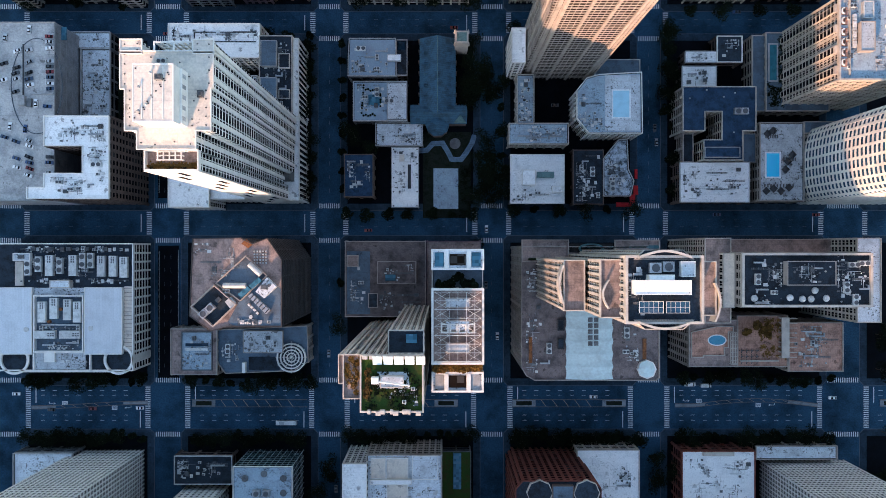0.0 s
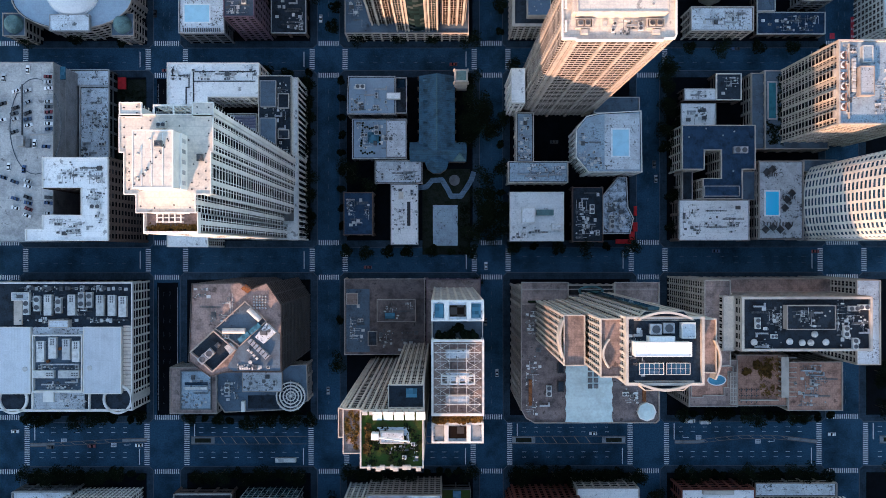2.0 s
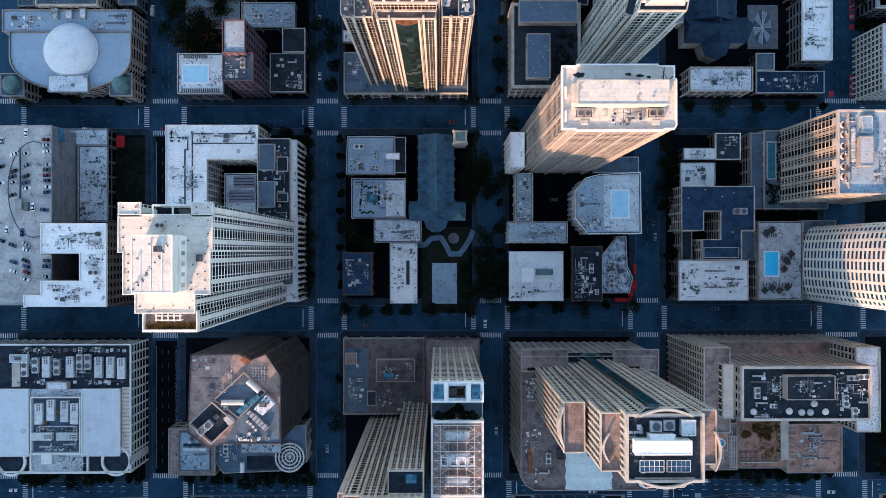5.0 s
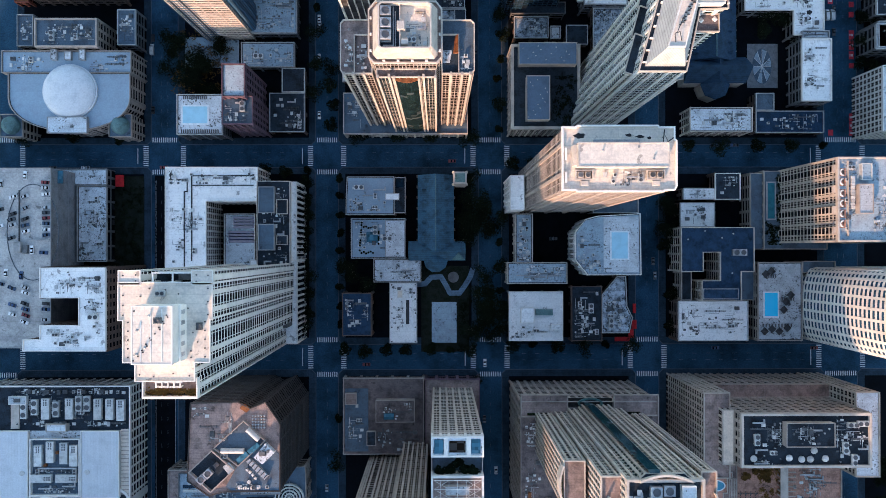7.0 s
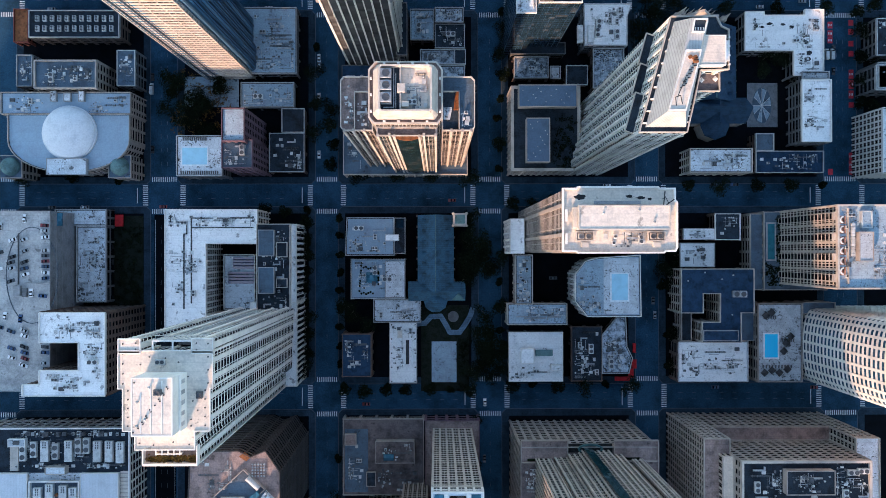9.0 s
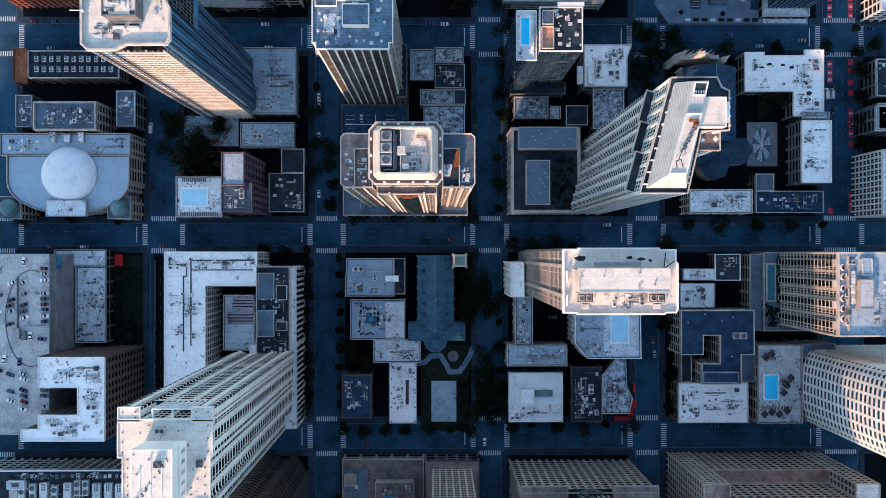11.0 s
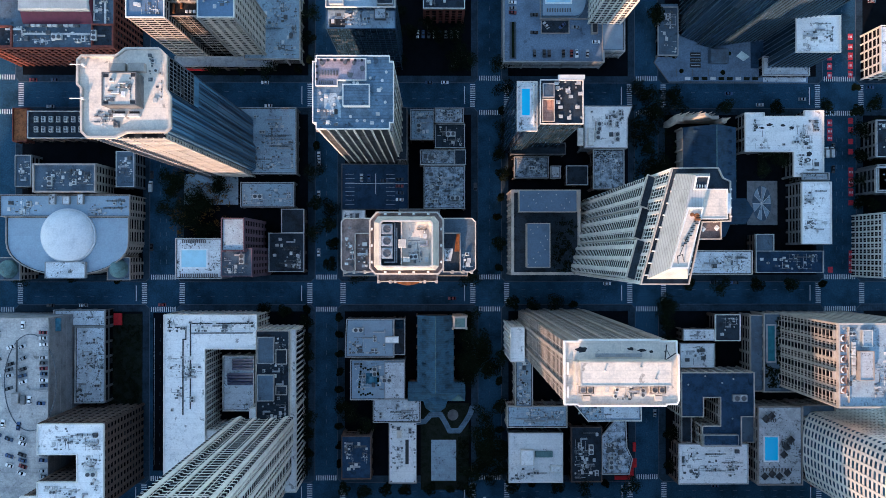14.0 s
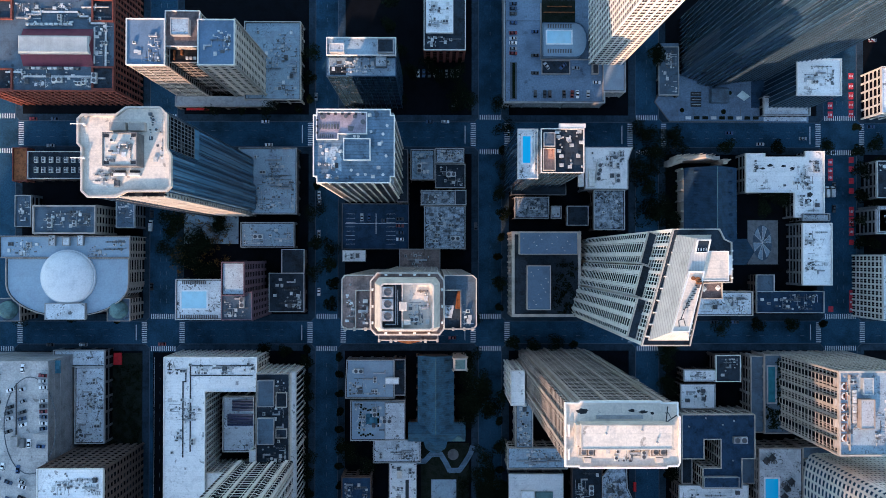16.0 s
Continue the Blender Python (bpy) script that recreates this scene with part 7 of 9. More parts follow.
for k in range(16):
    bx, by = 86.0 + k * 0.36 + 0.5 * (k % 3), 159.4 + k * 0.72
    bits.box(bx - 0.35, by - 0.15, 168.3, bx + 0.35 + 0.2 * (k % 2), by + 0.15, 168.75 + 0.15 * (k % 4))
part("crown_fittings", bits, "black", b_o, kind="stuff")
part("crown_fan", Geo().cyl(91.0, 170.2, 168.3, 169.2, 0.9, 12).cyl(89.4, 170.6, 168.3, 169.0, 0.7, 12).box(90.4, 168.4, 168.3, 92.2, 169.2, 169.4), "orange", b_o, "rust-stained roof fans")
for k in range(9):
    t = k / 8
    part("eave_bracket", Geo().box(75.2 + 11.2 * t, 148.2 + 36 * t, O_TOP, 76.6 + 11.2 * t, 148.7 + 36 * t, 158.6, 0.1), "white", b_o)
    part("eave_bracket", Geo().box(91.4 + (3.0 * t if t < 0.5 else 1.5), 148.6 + 18 * t, O_TOP, 92.2 + 3.0 * t, 149.1 + 18 * t, 158.4, 0.1), "white", b_o)
block(b_o, (93.6, 169.4, 105.0, 180.4), O_TOP, 161.6, "white", "r_cream", 0.25)
part("hip_link", Geo().add([(91.5, 169.6, 165.4), (94.0, 169.6, 161.6), (94.0, 180.2, 161.6), (93.0, 180.2, 164.6), (91.0, 169.6, 160.0), (92.6, 180.2, 160.0)], [(0, 1, 2, 3), (4, 1, 0), (2, 5, 3), (4, 5, 2, 1)]), "white", b_o)
block(b_o, (105.2, 171.6, 107.0, 179.0), O_TOP, 159.6, "white", "r_white", 0.2)
for k in range(4):
    part("bollard_light", Geo().cyl(107.6, 170.4 + k * 3.4, O_TOP, 158.8, 0.35, 8), "white", b_o)
shell(b_o, [(95.6, 162.6), (106.4, 162.6), (106.4, 168.6), (96.8, 168.6)], 0, 150, "owhite", "r_brownd", rim=1.0, rim_mat="cream", joined=True)
for q in ((99.3, 166.0), (104.6, 166.4)):
    part("parasol", Geo().cyl(*q, 150, 152.2, 0.08, 6).loft([([(q[0] - 1.2, q[1]), (q[0], q[1] - 1.2), (q[0] + 1.2, q[1]), (q[0], q[1] + 1.2)], 152.2), ([(q[0] - 0.1, q[1]), (q[0], q[1] - 0.1), (q[0] + 0.1, q[1]), (q[0], q[1] + 0.1)], 152.8)]), "white", b_o, "white square parasol")
shell(b_o, [(92.0, 145.9), (95.6, 146.6), (96.2, 160.6), (95.2, 160.6)], 0, 140, "owhite", "r_mid", rim=0.8, rim_mat="cream", joined=True)
# lower bays along the slanted west side, with dark roof terraces
for f0, f1, top in ((0.03, 0.36, 147.0), (0.40, 0.66, 141.0), (0.70, 0.97, 137.0)):
    pa, pb = Vector((74.4, 145.5)).lerp(Vector((86.2, 188.2)), f0), Vector((74.4, 145.5)).lerp(Vector((86.2, 188.2)), f1)
    shell(b_o, [(pa.x - 3.1, pa.y + 0.8), (pa.x - 0.75, pa.y), (pb.x - 0.75, pb.y), (pb.x - 3.1, pb.y + 0.8)][::1], 0, top, "owhite", "r_dark", rim=1.0, rim_w=0.3, rim_mat="cream", joined=True)
b_lb = building("office_building", "stone block with raised grey roof fields", rect(39.1, 145.2, 76.6, 191.5), 26, "cream", "r_dark", rim_w=1.6)
block(b_lb, (42.4, 179.3, 74.1, 191.2), 26, 32, "cream", "r_roofblue", 0.7)
block(b_lb, (46.6, 149.1, 59.3, 173.1), 26, 32, "cream", "r_roofblue", 0.7)
speck = Geo().box(-0.3, -0.2, 0, 0.3, 0.2, 0.3).mesh("roof_speck", "unit")
for k in range(26):
    put("roof_speck", speck, b_lb, *((44.0 + (k * 7.7) % 28.0, 181.0 + (k * 3.1) % 9.0) if k % 2 else (47.6 + (k * 3.3) % 10.6, 150.6 + (k * 6.1) % 21.0)), 32.03, k * 0.7)
building("low_rise", "low-rise with a bright patchy roof", rect(140.9, 145.2, 175.5, 158.0), 18, "cream", "r_pale")
building("low_rise", "low dark-roofed wing in the back lot", rect(182.1, 146.0, 220.7, 157.8), 9, "brickb", "r_navy")
building("low_rise", "low grey wing beside the round plaza", rect(180.8, 158.3, 190.5, 167.4), 12, "brickb", "r_grey")
plaza = thing("plaza", "round paved plaza with radial lines", "plaza", *(189.4, 186.2), 0)
cx, cy = (189.4, 186.2)
part("surround", Geo().prism(rect(180.7, 173.5, 198.7, 199.5), 0.1, 0.22), "slab", plaza)
part("paving", Geo().prism(circle(cx, cy, 5.7, 32, 10.5), 0.1, 0.26), "r_grey", plaza)
for k in range(0, 12, 2):
    wedge = [(cx, cy)] + [(cx + 5.3 * math.cos(a), cy + 10.0 * math.sin(a)) for a in ((k + j / 4) * math.pi / 6 for j in range(5))]
    part("paving_wedge", Geo().prism(wedge, 0.2, 0.29), "r_mid", plaza)
rad = Geo()
for k in range(12):
    a = k * math.pi / 6
    rad.tube((cx, cy, 0.3), (cx + 5.4 * math.cos(a), cy + 10.1 * math.sin(a), 0.3), 0.1, 4)
part("radial_joint", rad, "white", plaza)
ch2 = church("large church with a steep blue slate roof and stone front", (139.0, 186.0, 168.7, 228.6), (139.5, 173.8, 174.5, 187.9), 13, 24, "slate_n", "cream")
apx, apy = (157.0, 172.6)
part("apse_wall", Geo().cyl(apx, apy, 0, 12.5, 8.0, 8), "cream", ch2)
part("apse_roof", Geo().cyl(apx, apy, 12.5, 20.5, 8.6, 8, 0.4), "slate_n", ch2)
part("chancel_roof", Geo().add([(apx - 7, apy, 13), (apx + 7, apy, 13), (apx + 7, apy + 20, 13), (apx - 7, apy + 20, 13), (apx, apy, 20.4), (apx, apy + 20, 20.4)], [(3, 2, 1, 0), (1, 2, 5, 4), (3, 0, 4, 5), (0, 1, 4), (2, 3, 5)]), "slate_n", ch2)
part("chancel_wall", Geo().box(apx - 6.8, apy, 0, apx + 6.8, apy + 20, 13), "cream", ch2)
f = (130.5, 227.2, 150.6, 235.3)
part("stone_front", Geo().prism(rect(f[0] + 4, f[3] - 2.2, f[2] + 8, f[3]), 0, 15), "cream", ch2)
gable(ch2, (f[0] + 8, f[3] - 1.9, f[2] + 4, f[3] - 0.4), 15, 26, "cream", "y", "front_gable")
pin = Geo().box(-0.6, -0.6, 0, 0.6, 0.6, 15, 0.1).cyl(0, 0, 15, 21, 0.55, 6, 0.08).mesh("pinnacle", "cream")
for k in range(7):
    put("pinnacle", pin, ch2, f[0] + 4.5 + k * 3.2, f[3] + 0.2, 0).scale = (1, 1, 1.0 + 0.22 * (3 - abs(k - 3)) / 3 + 0.12 * (k % 2))
part("spire", Geo().box(f[0] + 0.6, f[1] + 3.4, 0, f[0] + 3.8, f[1] + 6.6, 24, 0.3).cyl(f[0] + 2.2, f[1] + 5, 24, 37, 1.5, 8, 0.15), "cream", ch2)
part("spire", Geo().box(f[2] + 8.4, f[1] + 3.4, 0, f[2] + 11.0, f[1] + 6.2, 19, 0.3).cyl(f[2] + 9.7, f[1] + 4.8, 19, 27, 1.1, 8, 0.15), "cream", ch2)


b_wl = building("office_building", "L-shaped building with a stained white roof", [(173.9, 215.1), (201.8, 215.1), (201.8, 200.9), (218.4, 200.9), (218.5, 238.1), (208.1, 238.1), (208.1, 234.9), (184.4, 234.8), (184.4, 236.8), (174.0, 236.7)], 14, "grey", "r_white", rim_mat="white")
building("office_building", "white-roofed block with tall window bays", rect(203.9, 162.3, 220.1, 196.8), 19, "grey", "r_white", rim_mat="white")
building("low_rise", "small roof step beside the white block", rect(206.2, 198.8, 221.0, 202.4), 15, "grey", "r_pale")
b_t = building("hotel_tower", "dark glass hotel tower with a rooftop pool", rect(46.4, 217.9, 66.2, 238.2), 86.6, "glassd", "r_dark", rim=1.2, rim_mat="white")
shell(b_t, rect(36.5, 216.0, 45.8, 239.6), 0, 77.2, "glassd", "r_pale", rim=1.1, rim_mat="white", joined=True)
pool(b_t, (38.7, 223.5, 42.5, 236.4), 77.2)
part("pool_screen", Geo().box(44.2, 218.0, 77.2, 44.6, 238.0, 78.8), "white", b_t)
block(b_t, (47.2, 229.8, 52.4, 236.2), 86.6, 89.4, "grey", "r_grey")
part("terrace_floor", Geo().prism(rect(47.0, 218.6, 52.6, 229.0), 86.6, 86.72), "r_terra", b_t)
part("terrace_wall", Geo().band(rect(47.0, 218.6, 52.8, 229.2), rect(47.3, 218.9, 52.5, 228.9), 86.6, 88.6), "cream", b_t)
part("roof_slab", Geo().box(54.5, 238.8, 87.0, 67.2, 240.8, 87.6), "white", b_t)
b_ul = building("low_rise", "low-rise with a patchy white roof", [(80.8, 216.3), (104.4, 216.3), (104.4, 232.2), (106.9, 239.2), (80.8, 239.2)], 20, "grey", "r_white")
building("low_rise", "small roof with a pale edge", rect(42.5, 200.3, 61.4, 211.9), 10, "brickb", "r_patch")
building("low_rise", "small white roof in the back lot", rect(63.5, 200.3, 68.7, 206.8), 9, "brickb", "r_pale")
building("low_rise", "small dark roof in the back lot", rect(72.3, 196.3, 83.9, 206.7), 11, "brickb", "r_dark")
building("low_rise", "low-rise with a grey roof", rect(87.2, 193.7, 104.0, 215.6), 14, "brickb", "r_patch")
building("low_rise", "small dark roof at the street", rect(40.3, 213.8, 70.8, 219.5), 12, "dark", "r_dark")

# ---------- row beyond the fourth street ----------
b_wb = building("office_building", "red brick block with a maroon ridge roof", rect(-244.9, 266.7, -175.0, 332.9), 38, "brick", "r_grey", rim=1.2, rim_mat="brick")
gable(b_wb, (-223.4, 279.3, -186.0, 299.4), 38, 43, "maroon", "x", "ridge_roof")
white_run = [(-217.8, 308.3), (-193.8, 308.4), (-193.8, 306.0), (-187.8, 306.0), (-187.8, 302.3), (-179.4, 302.4), (-179.3, 279.4)]
line_pipe(b_wb, white_run, 38.3, 0.9, "unit")
line_pipe(b_wb, [(-232.0, 276.2), (-223.6, 276.2), (-223.6, 273.8), (-187.7, 273.9)], 38.3, 0.9, "unit")
line_pipe(b_wb, [(-185.4, 299.9), (-185.3, 281.2)], 38.3, 0.7, "unit")
for q in ((-186.5, 266.7, -174.7, 279.1), (-186.6, 303.0, -174.9, 315.1), (-241.6, 266.5, -228.4, 278.0), (-241.8, 304.0, -228.6, 314.8)):
    part("pit_wall", Geo().band(rect(*q), offset(rect(*q), -0.8), 38, 39.6), "brick", b_wb)
    part("pit_floor", Geo().prism(offset(rect(*q), -0.8), 38, 38.2), "r_dark", b_wb)
for k in range(10):
    q = (-221.3, 278.7)
    part("louvre_box", Geo().box(q[0] + k * 2.9, q[1] - 1.2, 38, q[0] + 2.2 + k * 2.9, q[1], 39.8, 0.1), "unit" if k % 3 else "unitd", b_wb)
    q = (-221.5, 301.0)
    part("louvre_box", Geo().box(q[0] + k * 2.5, q[1], 38, q[0] + 1.9 + k * 2.5, q[1] + 1.3, 39.4, 0.1), "unit", b_wb)
part("roof_pit", Geo().prism(rect(-186.5, 267.3, -175.6, 278.8), 38, 38.25), "r_dark", b_wb)
part("roof_pit", Geo().prism(rect(-186.0, 303.6, -175.8, 314.5), 38, 38.25), "r_dark", b_wb)
q = (-223.4, 285.0, -186.1, 294.4)
part("ridge_light", Geo().box(q[0], q[1], 40.4, q[2], q[3], 43.6, 0.8), "r_rib_pale", b_wb)
b_v = building("apartment_tower", "cream apartment tower with twin wings round a dark recess", rect(-151.0, 270.2, -133.6, 291.5), 79, "vband", "r_roofblue", rim_mat="white")
shell(b_v, rect(-117.2, 270.0, -100.0, 291.6), 0, 79, "vside", "r_roofblue", rim_mat="white")
shell(b_v, rect(-133.2, 273.0, -117.6, 279.2), 0, 72, "vrecess", "r_pearl", rim=0.6, rim_mat="tan")
shell(b_v, rect(-133.2, 279.6, -117.6, 296.0), 0, 77, "vband", "r_brownd", rim_mat="white")
for q in ((-131.4, 274.0, -130.6, 278.6), (-127.8, 276.4, -126.8, 278.8)):
    part("rust_flue", Geo().box(q[0], q[1], 72, q[2], q[3], 73.2, 0.1), "orange", b_v)
for k in range(4):
    part("recess_unit", Geo().box(-125.4 + 1.9 * k, 274.2, 72, -124.2 + 1.9 * k, 275.6, 73.0, 0.1), "unit", b_v)
block(b_v, (-130.0, 284.0, -121.4, 292.0), 77, 80.4, "grey", "r_mid")
building("low_rise", "podium with a stained pale roof", rect(-111.7, 267.5, -80.5, 311.2), 13, "cream", "r_mid")
b_vc = building("low_rise", "low street front with a ribbed metal canopy and a red awning", rect(-151.7, 264.2, -96.9, 269.2), 10, "brickb", "metal")
part("awning", Geo().box(-147.9, 262.9, 3.4, -133.8, 265.5, 3.9, 0.15), "red", b_vc, "long red awning")
b_x = building("office_tower", "dark glass tower with a two-level roof", rect(-54.9, 273.6, -22.5, 281.6), 84, "glassd", "r_mid", rim_mat="white")
shell(b_x, rect(-55.6, 264.9, -22.7, 274.6), 0, 79, "glassd", "r_mid", rim=0.6)
block(b_x, (-32.3, 268.8, -26.9, 274.1), 79, 82, "unitd", "r_pale", 0.3)
part("roof_pit", Geo().prism(rect(-54.2, 265.4, -46.6, 269.4), 79, 79.15), "r_dark", b_x)
block(b_x, (-53.2, 274.1, -46.6, 278.3), 84, 87, "unit", "r_pale")
block(b_x, (-30.8, 274.1, -23.3, 280.5), 84, 87, "grey", "r_dark")
b_y = building("low_rise", "red brick building with a white roof field", rect(-9.4, 292.6, 12.6, 338.9), 26, "brick", "r_dark", rim_mat="white")
block(b_y, (-8.7, 301.1, 6.2, 331.5), 26, 28.5, "white", "r_white")
b_g2 = building("parking_garage", "blue-grey parking garage with cars on the roof and a pool deck", [(35.8, 265.7), (92.6, 265.7), (92.6, 272.0), (104.4, 272.0), (104.4, 343.5), (35.8, 343.5)], 15, "deck", "deck_blue", rim=1.1, rim_w=0.7)
q = (56.8, 281.6, 73.0, 289.6)
part("ramp_pit", Geo().prism(rect(*q), 15, 15.06), "r_dark", b_g2)
part("ramp_wall", Geo().band(rect(*q), offset(rect(*q), -0.4), 15, 16.1), "tan", b_g2)
part("deck_line", Geo().box(37.0, 312.0, 15, 56.5, 312.3, 15.05), "black", b_g2)
part("deck_wall", Geo().box(56.2, 289.8, 15, 56.6, 322.0, 16.4).box(56.6, 289.8, 15, 92.0, 290.2, 16.4).box(91.6, 267.0, 15, 92.0, 289.8, 16.2), "tan", b_g2)
part("hedge_bed", Geo().box(39.0, 267.4, 15, 42.8, 288.4, 15.5, 0.1), "kerb", b_g2)
part("hedge", Geo().box(40.2, 268.0, 15.5, 41.7, 288.0, 16.6, 0.4), "leaf", b_g2, "clipped dark hedge")
part("stair_head", Geo().box(85.3, 281.4, 15, 88.9, 287.0, 18.0, 0.1), "tan", b_g2)
part("stair_hatch", Geo().box(85.8, 281.9, 18.0, 88.4, 286.5, 18.15), "black", b_g2)
part("side_terrace", Geo().prism([(92.2, 273.0), (103.8, 273.0), (103.8, 287.0), (92.2, 287.0)], 15, 15.2), "r_smooth", b_g2)
dk = thing("pool_deck", "raised round-ended pool deck on the garage roof", "pool deck", *(65.0, 301.4), 15)
x0, y0, x1, y1 = (57.0, 290.6, 76.2, 310.2)
part("deck", Geo().prism([(x0, y0), (x1, y0)] + [(x1 + 6 * math.sin(a), (y0 + y1) / 2 - (y1 - y0) / 2 * math.cos(a)) for a in (math.pi * k / 8 for k in range(1, 8))] + [(x1, y1), (x0, y1)], 15, 18), "r_smooth", dk)
part("deck_rail", Geo().band([(x0, y0), (x1, y0)] + [(x1 + 6 * math.sin(a), (y0 + y1) / 2 - (y1 - y0) / 2 * math.cos(a)) for a in (math.pi * k / 8 for k in range(1, 8))] + [(x1, y1), (x0, y1)],
                             offset([(x0, y0), (x1, y0)] + [(x1 + 6 * math.sin(a), (y0 + y1) / 2 - (y1 - y0) / 2 * math.cos(a)) for a in (math.pi * k / 8 for k in range(1, 8))] + [(x1, y1), (x0, y1)], -0.25), 18, 19.0), "fin", dk)
pool(dk, (59.6, 298.6, 73.2, 305.4), 18, "tile", "water_pale")
part("planted_court", Geo().prism(rect(57.0, 310.6, 76.0, 324.0), 15, 15.4), "soil", dk)
part("court_beam", Geo().box(58.0, 316.6, 15.4, 75.4, 317.0, 16.4).box(60.0, 320.0, 15.4, 74.0, 320.3, 16.4), "orange", dk)
building("apartment_tower", "tall pale tower with rows of balconies", rect(83.9, 287.6, 101.9, 330.8), 165, "white", "r_white")
building("office_tower", "very tall dark tower with fine vertical ribs", [(141.4, 285.2), (151.3, 281.4), (151.8, 280.0), (160.9, 277.8), (162.4, 279.2), (182.9, 282.0), (206.1, 284.8), (206.2, 318.8), (141.2, 318.5)], 240, "dribs", "r_dark")
building("low_rise", "building with a bright pale roof under the dark tower", rect(190.9, 265.2, 213.8, 283.8), 40, "dribs", "r_white", rim_mat="white")
building("low_rise", "low strip building along the street", rect(188.0, 260.7, 214.5, 271.2), 6, "grey", "r_pale")
building("low_rise", "low kiosk building with a pale roof", rect(126.9, 272.5, 138.1, 300.2), 5, "grey", "r_grey")

wood = thing("court_plaza", "paved court with a round bench beside the tall tower", "plaza", *(-133.8, 194.5), 0)
part("paving", Geo().prism(rect(-150.3, 185.3, -118.6, 203.1), 0.1, 0.26), "r_mid", wood)
part("round_bench", Geo().band(circle(*(-135.1, 191.9), 6.0, 24), circle(*(-135.1, 191.9), 5.4, 24), 0.26, 0.75), "kerb", wood)
fore = thing("tower_plaza", "blue-grey paved forecourt with planters beside the dark tower", "plaza", *(176.6, 269.7), 0)
part("paving", Geo().prism([(134.7, 257.4), (217.0, 257.4), (217.0, 264.9), (206.0, 284.0), (140.0, 286.0), (140.0, 304.0), (129.3, 304.0), (129.3, 275.0), (125.6, 269.4)], 0.1, 0.28), "deck_blue", fore)
part("pale_apron", Geo().prism([(190.4, 258.2), (215.8, 258.2), (215.8, 264.9), (206.0, 268.6), (190.4, 264.6)], 0.28, 0.36), "r_pale", fore)
part("plaza_wall", Geo().tube((134.4, 257.8, 0.5), (190.4, 257.8, 0.5), 0.35, 6).tube((134.4, 257.8, 0.5), (125.8, 269.2, 0.5), 0.35, 6).tube((125.8, 269.2, 0.5), (129.4, 276.0, 0.5), 0.35, 6).tube((129.4, 276.0, 0.5), (129.4, 303.6, 0.5), 0.35, 6), "dgrey", fore)
for k in range(9):
    part("planter", Geo().box(144.0 + k * 5.0, 259.0, 0.28, 147.2 + k * 5.0, 260.8, 0.9, 0.1), "soil" if k % 3 else "unit", fore)
for k in range(3):
    part("louvre_pit", Geo().box(147.1, 266.4 + k * 3.2, 0.28, 153.3, 268.8 + k * 3.2, 0.8, 0.1), "black", fore)
    part("louvre_frame", Geo().box(147.5, 267.4 + k * 3.2, 0.8, 152.9, 267.7 + k * 3.2, 1.0), "unit", fore)
part("rust_band", Geo().box(135.4, 283.0, 0.28, 136.6, 297.0, 1.2, 0.1), "orange", fore)
part("canopy", Geo().prism([(173.2, 272.3), (177.6, 269.4), (181.0, 272.0), (176.4, 275.4)], 3.2, 3.6), "fabric", fore, "pale tilted square canopy")
part("canopy_post", Geo().cyl(177.0, 272.3, 0.28, 3.2, 0.2, 8), "unitd", fore)
part("dark_court", Geo().prism(rect(183.0, 266.0, 196.4, 282.6), 0.28, 0.34), "r_navy", fore)
part("court_canopy", Geo().box(158.0, 268.4, 0.28, 168.6, 276.6, 4.2, 0.3), "r_grey", fore)
for x, y, r in ((138.0, 273.4, 1.8), (142.0, 264.4, 1.4), (166.6, 263.6, 1.5), (170.4, 274.8, 1.2)):
    part("shrub_ring", Geo().cyl(x, y, 0.28, 1.3, r, 10, r * 0.6), "leaf", fore)
for k in range(5):
    part("paving_joint", Geo().box(139.0 + 9.4 * k, 261.2, 0.28, 139.3 + 9.4 * k, 265.6, 0.30), "dgrey", fore)

# ---------- beyond the street at +x ----------
building("low_rise", "low-rise with a blue-grey roof", rect(245.3, 191.4, 280.4, 204.8), 20, "grey", "r_pale")
building("office_building", "pale block with a window grid", rect(243.0, 143.4, 279.7, 178.8), 30, "white", "r_pale")
building("low_rise", "low-rise with a roof garden", rect(248.2, 211.9, 283.2, 232.4), 16, "grey", "r_dark")
building("low_rise", "low-rise with a pale roof", rect(246.7, 192.4, 280.3, 206.4), 20, "grey", "r_pale")
building("low_rise", "pale low-rise with curved bays", rect(248.6, 259.5, 280.6, 285.0), 20, "white", "r_pale")

# ---------- unseen blocks added towards the sun to cast shade ---
sky_rng = random.Random(11)
CASTER_HEIGHT = {0: 262, 1: 255, 2: 215, 3: 186, 4: 181, 5: 220, 6: 205, 7: 212, 8: 198, 9: 186, 10: 162}     # uneven heights, tuned to let the low sun through where wanted
for k in range(16):
    x = -520 + k * 62 + sky_rng.uniform(-6, 6)
    for row, base in ((0, -215), (1, -330)):
        w, d = sky_rng.uniform(54, 60), sky_rng.uniform(36, 55)
        xx = x + row * 30
        h = sky_rng.uniform(100, 134) if row == 0 else CASTER_HEIGHT.get(k, sky_rng.uniform(225, 255))
        p = rect(xx, base - d, xx + w, base)
        far = thing("distant_tower", "unseen plain high-rise added to cast shade from the low sun", "building", round(xx, 1), base, kind="structure")
        part("walls", Geo().prism(p, 0, h), "tan" if k % 2 else "dgrey", far)
        part("roof", Geo().prism(offset(p, -0.5), h, h + 0.5), "r_grey", far)


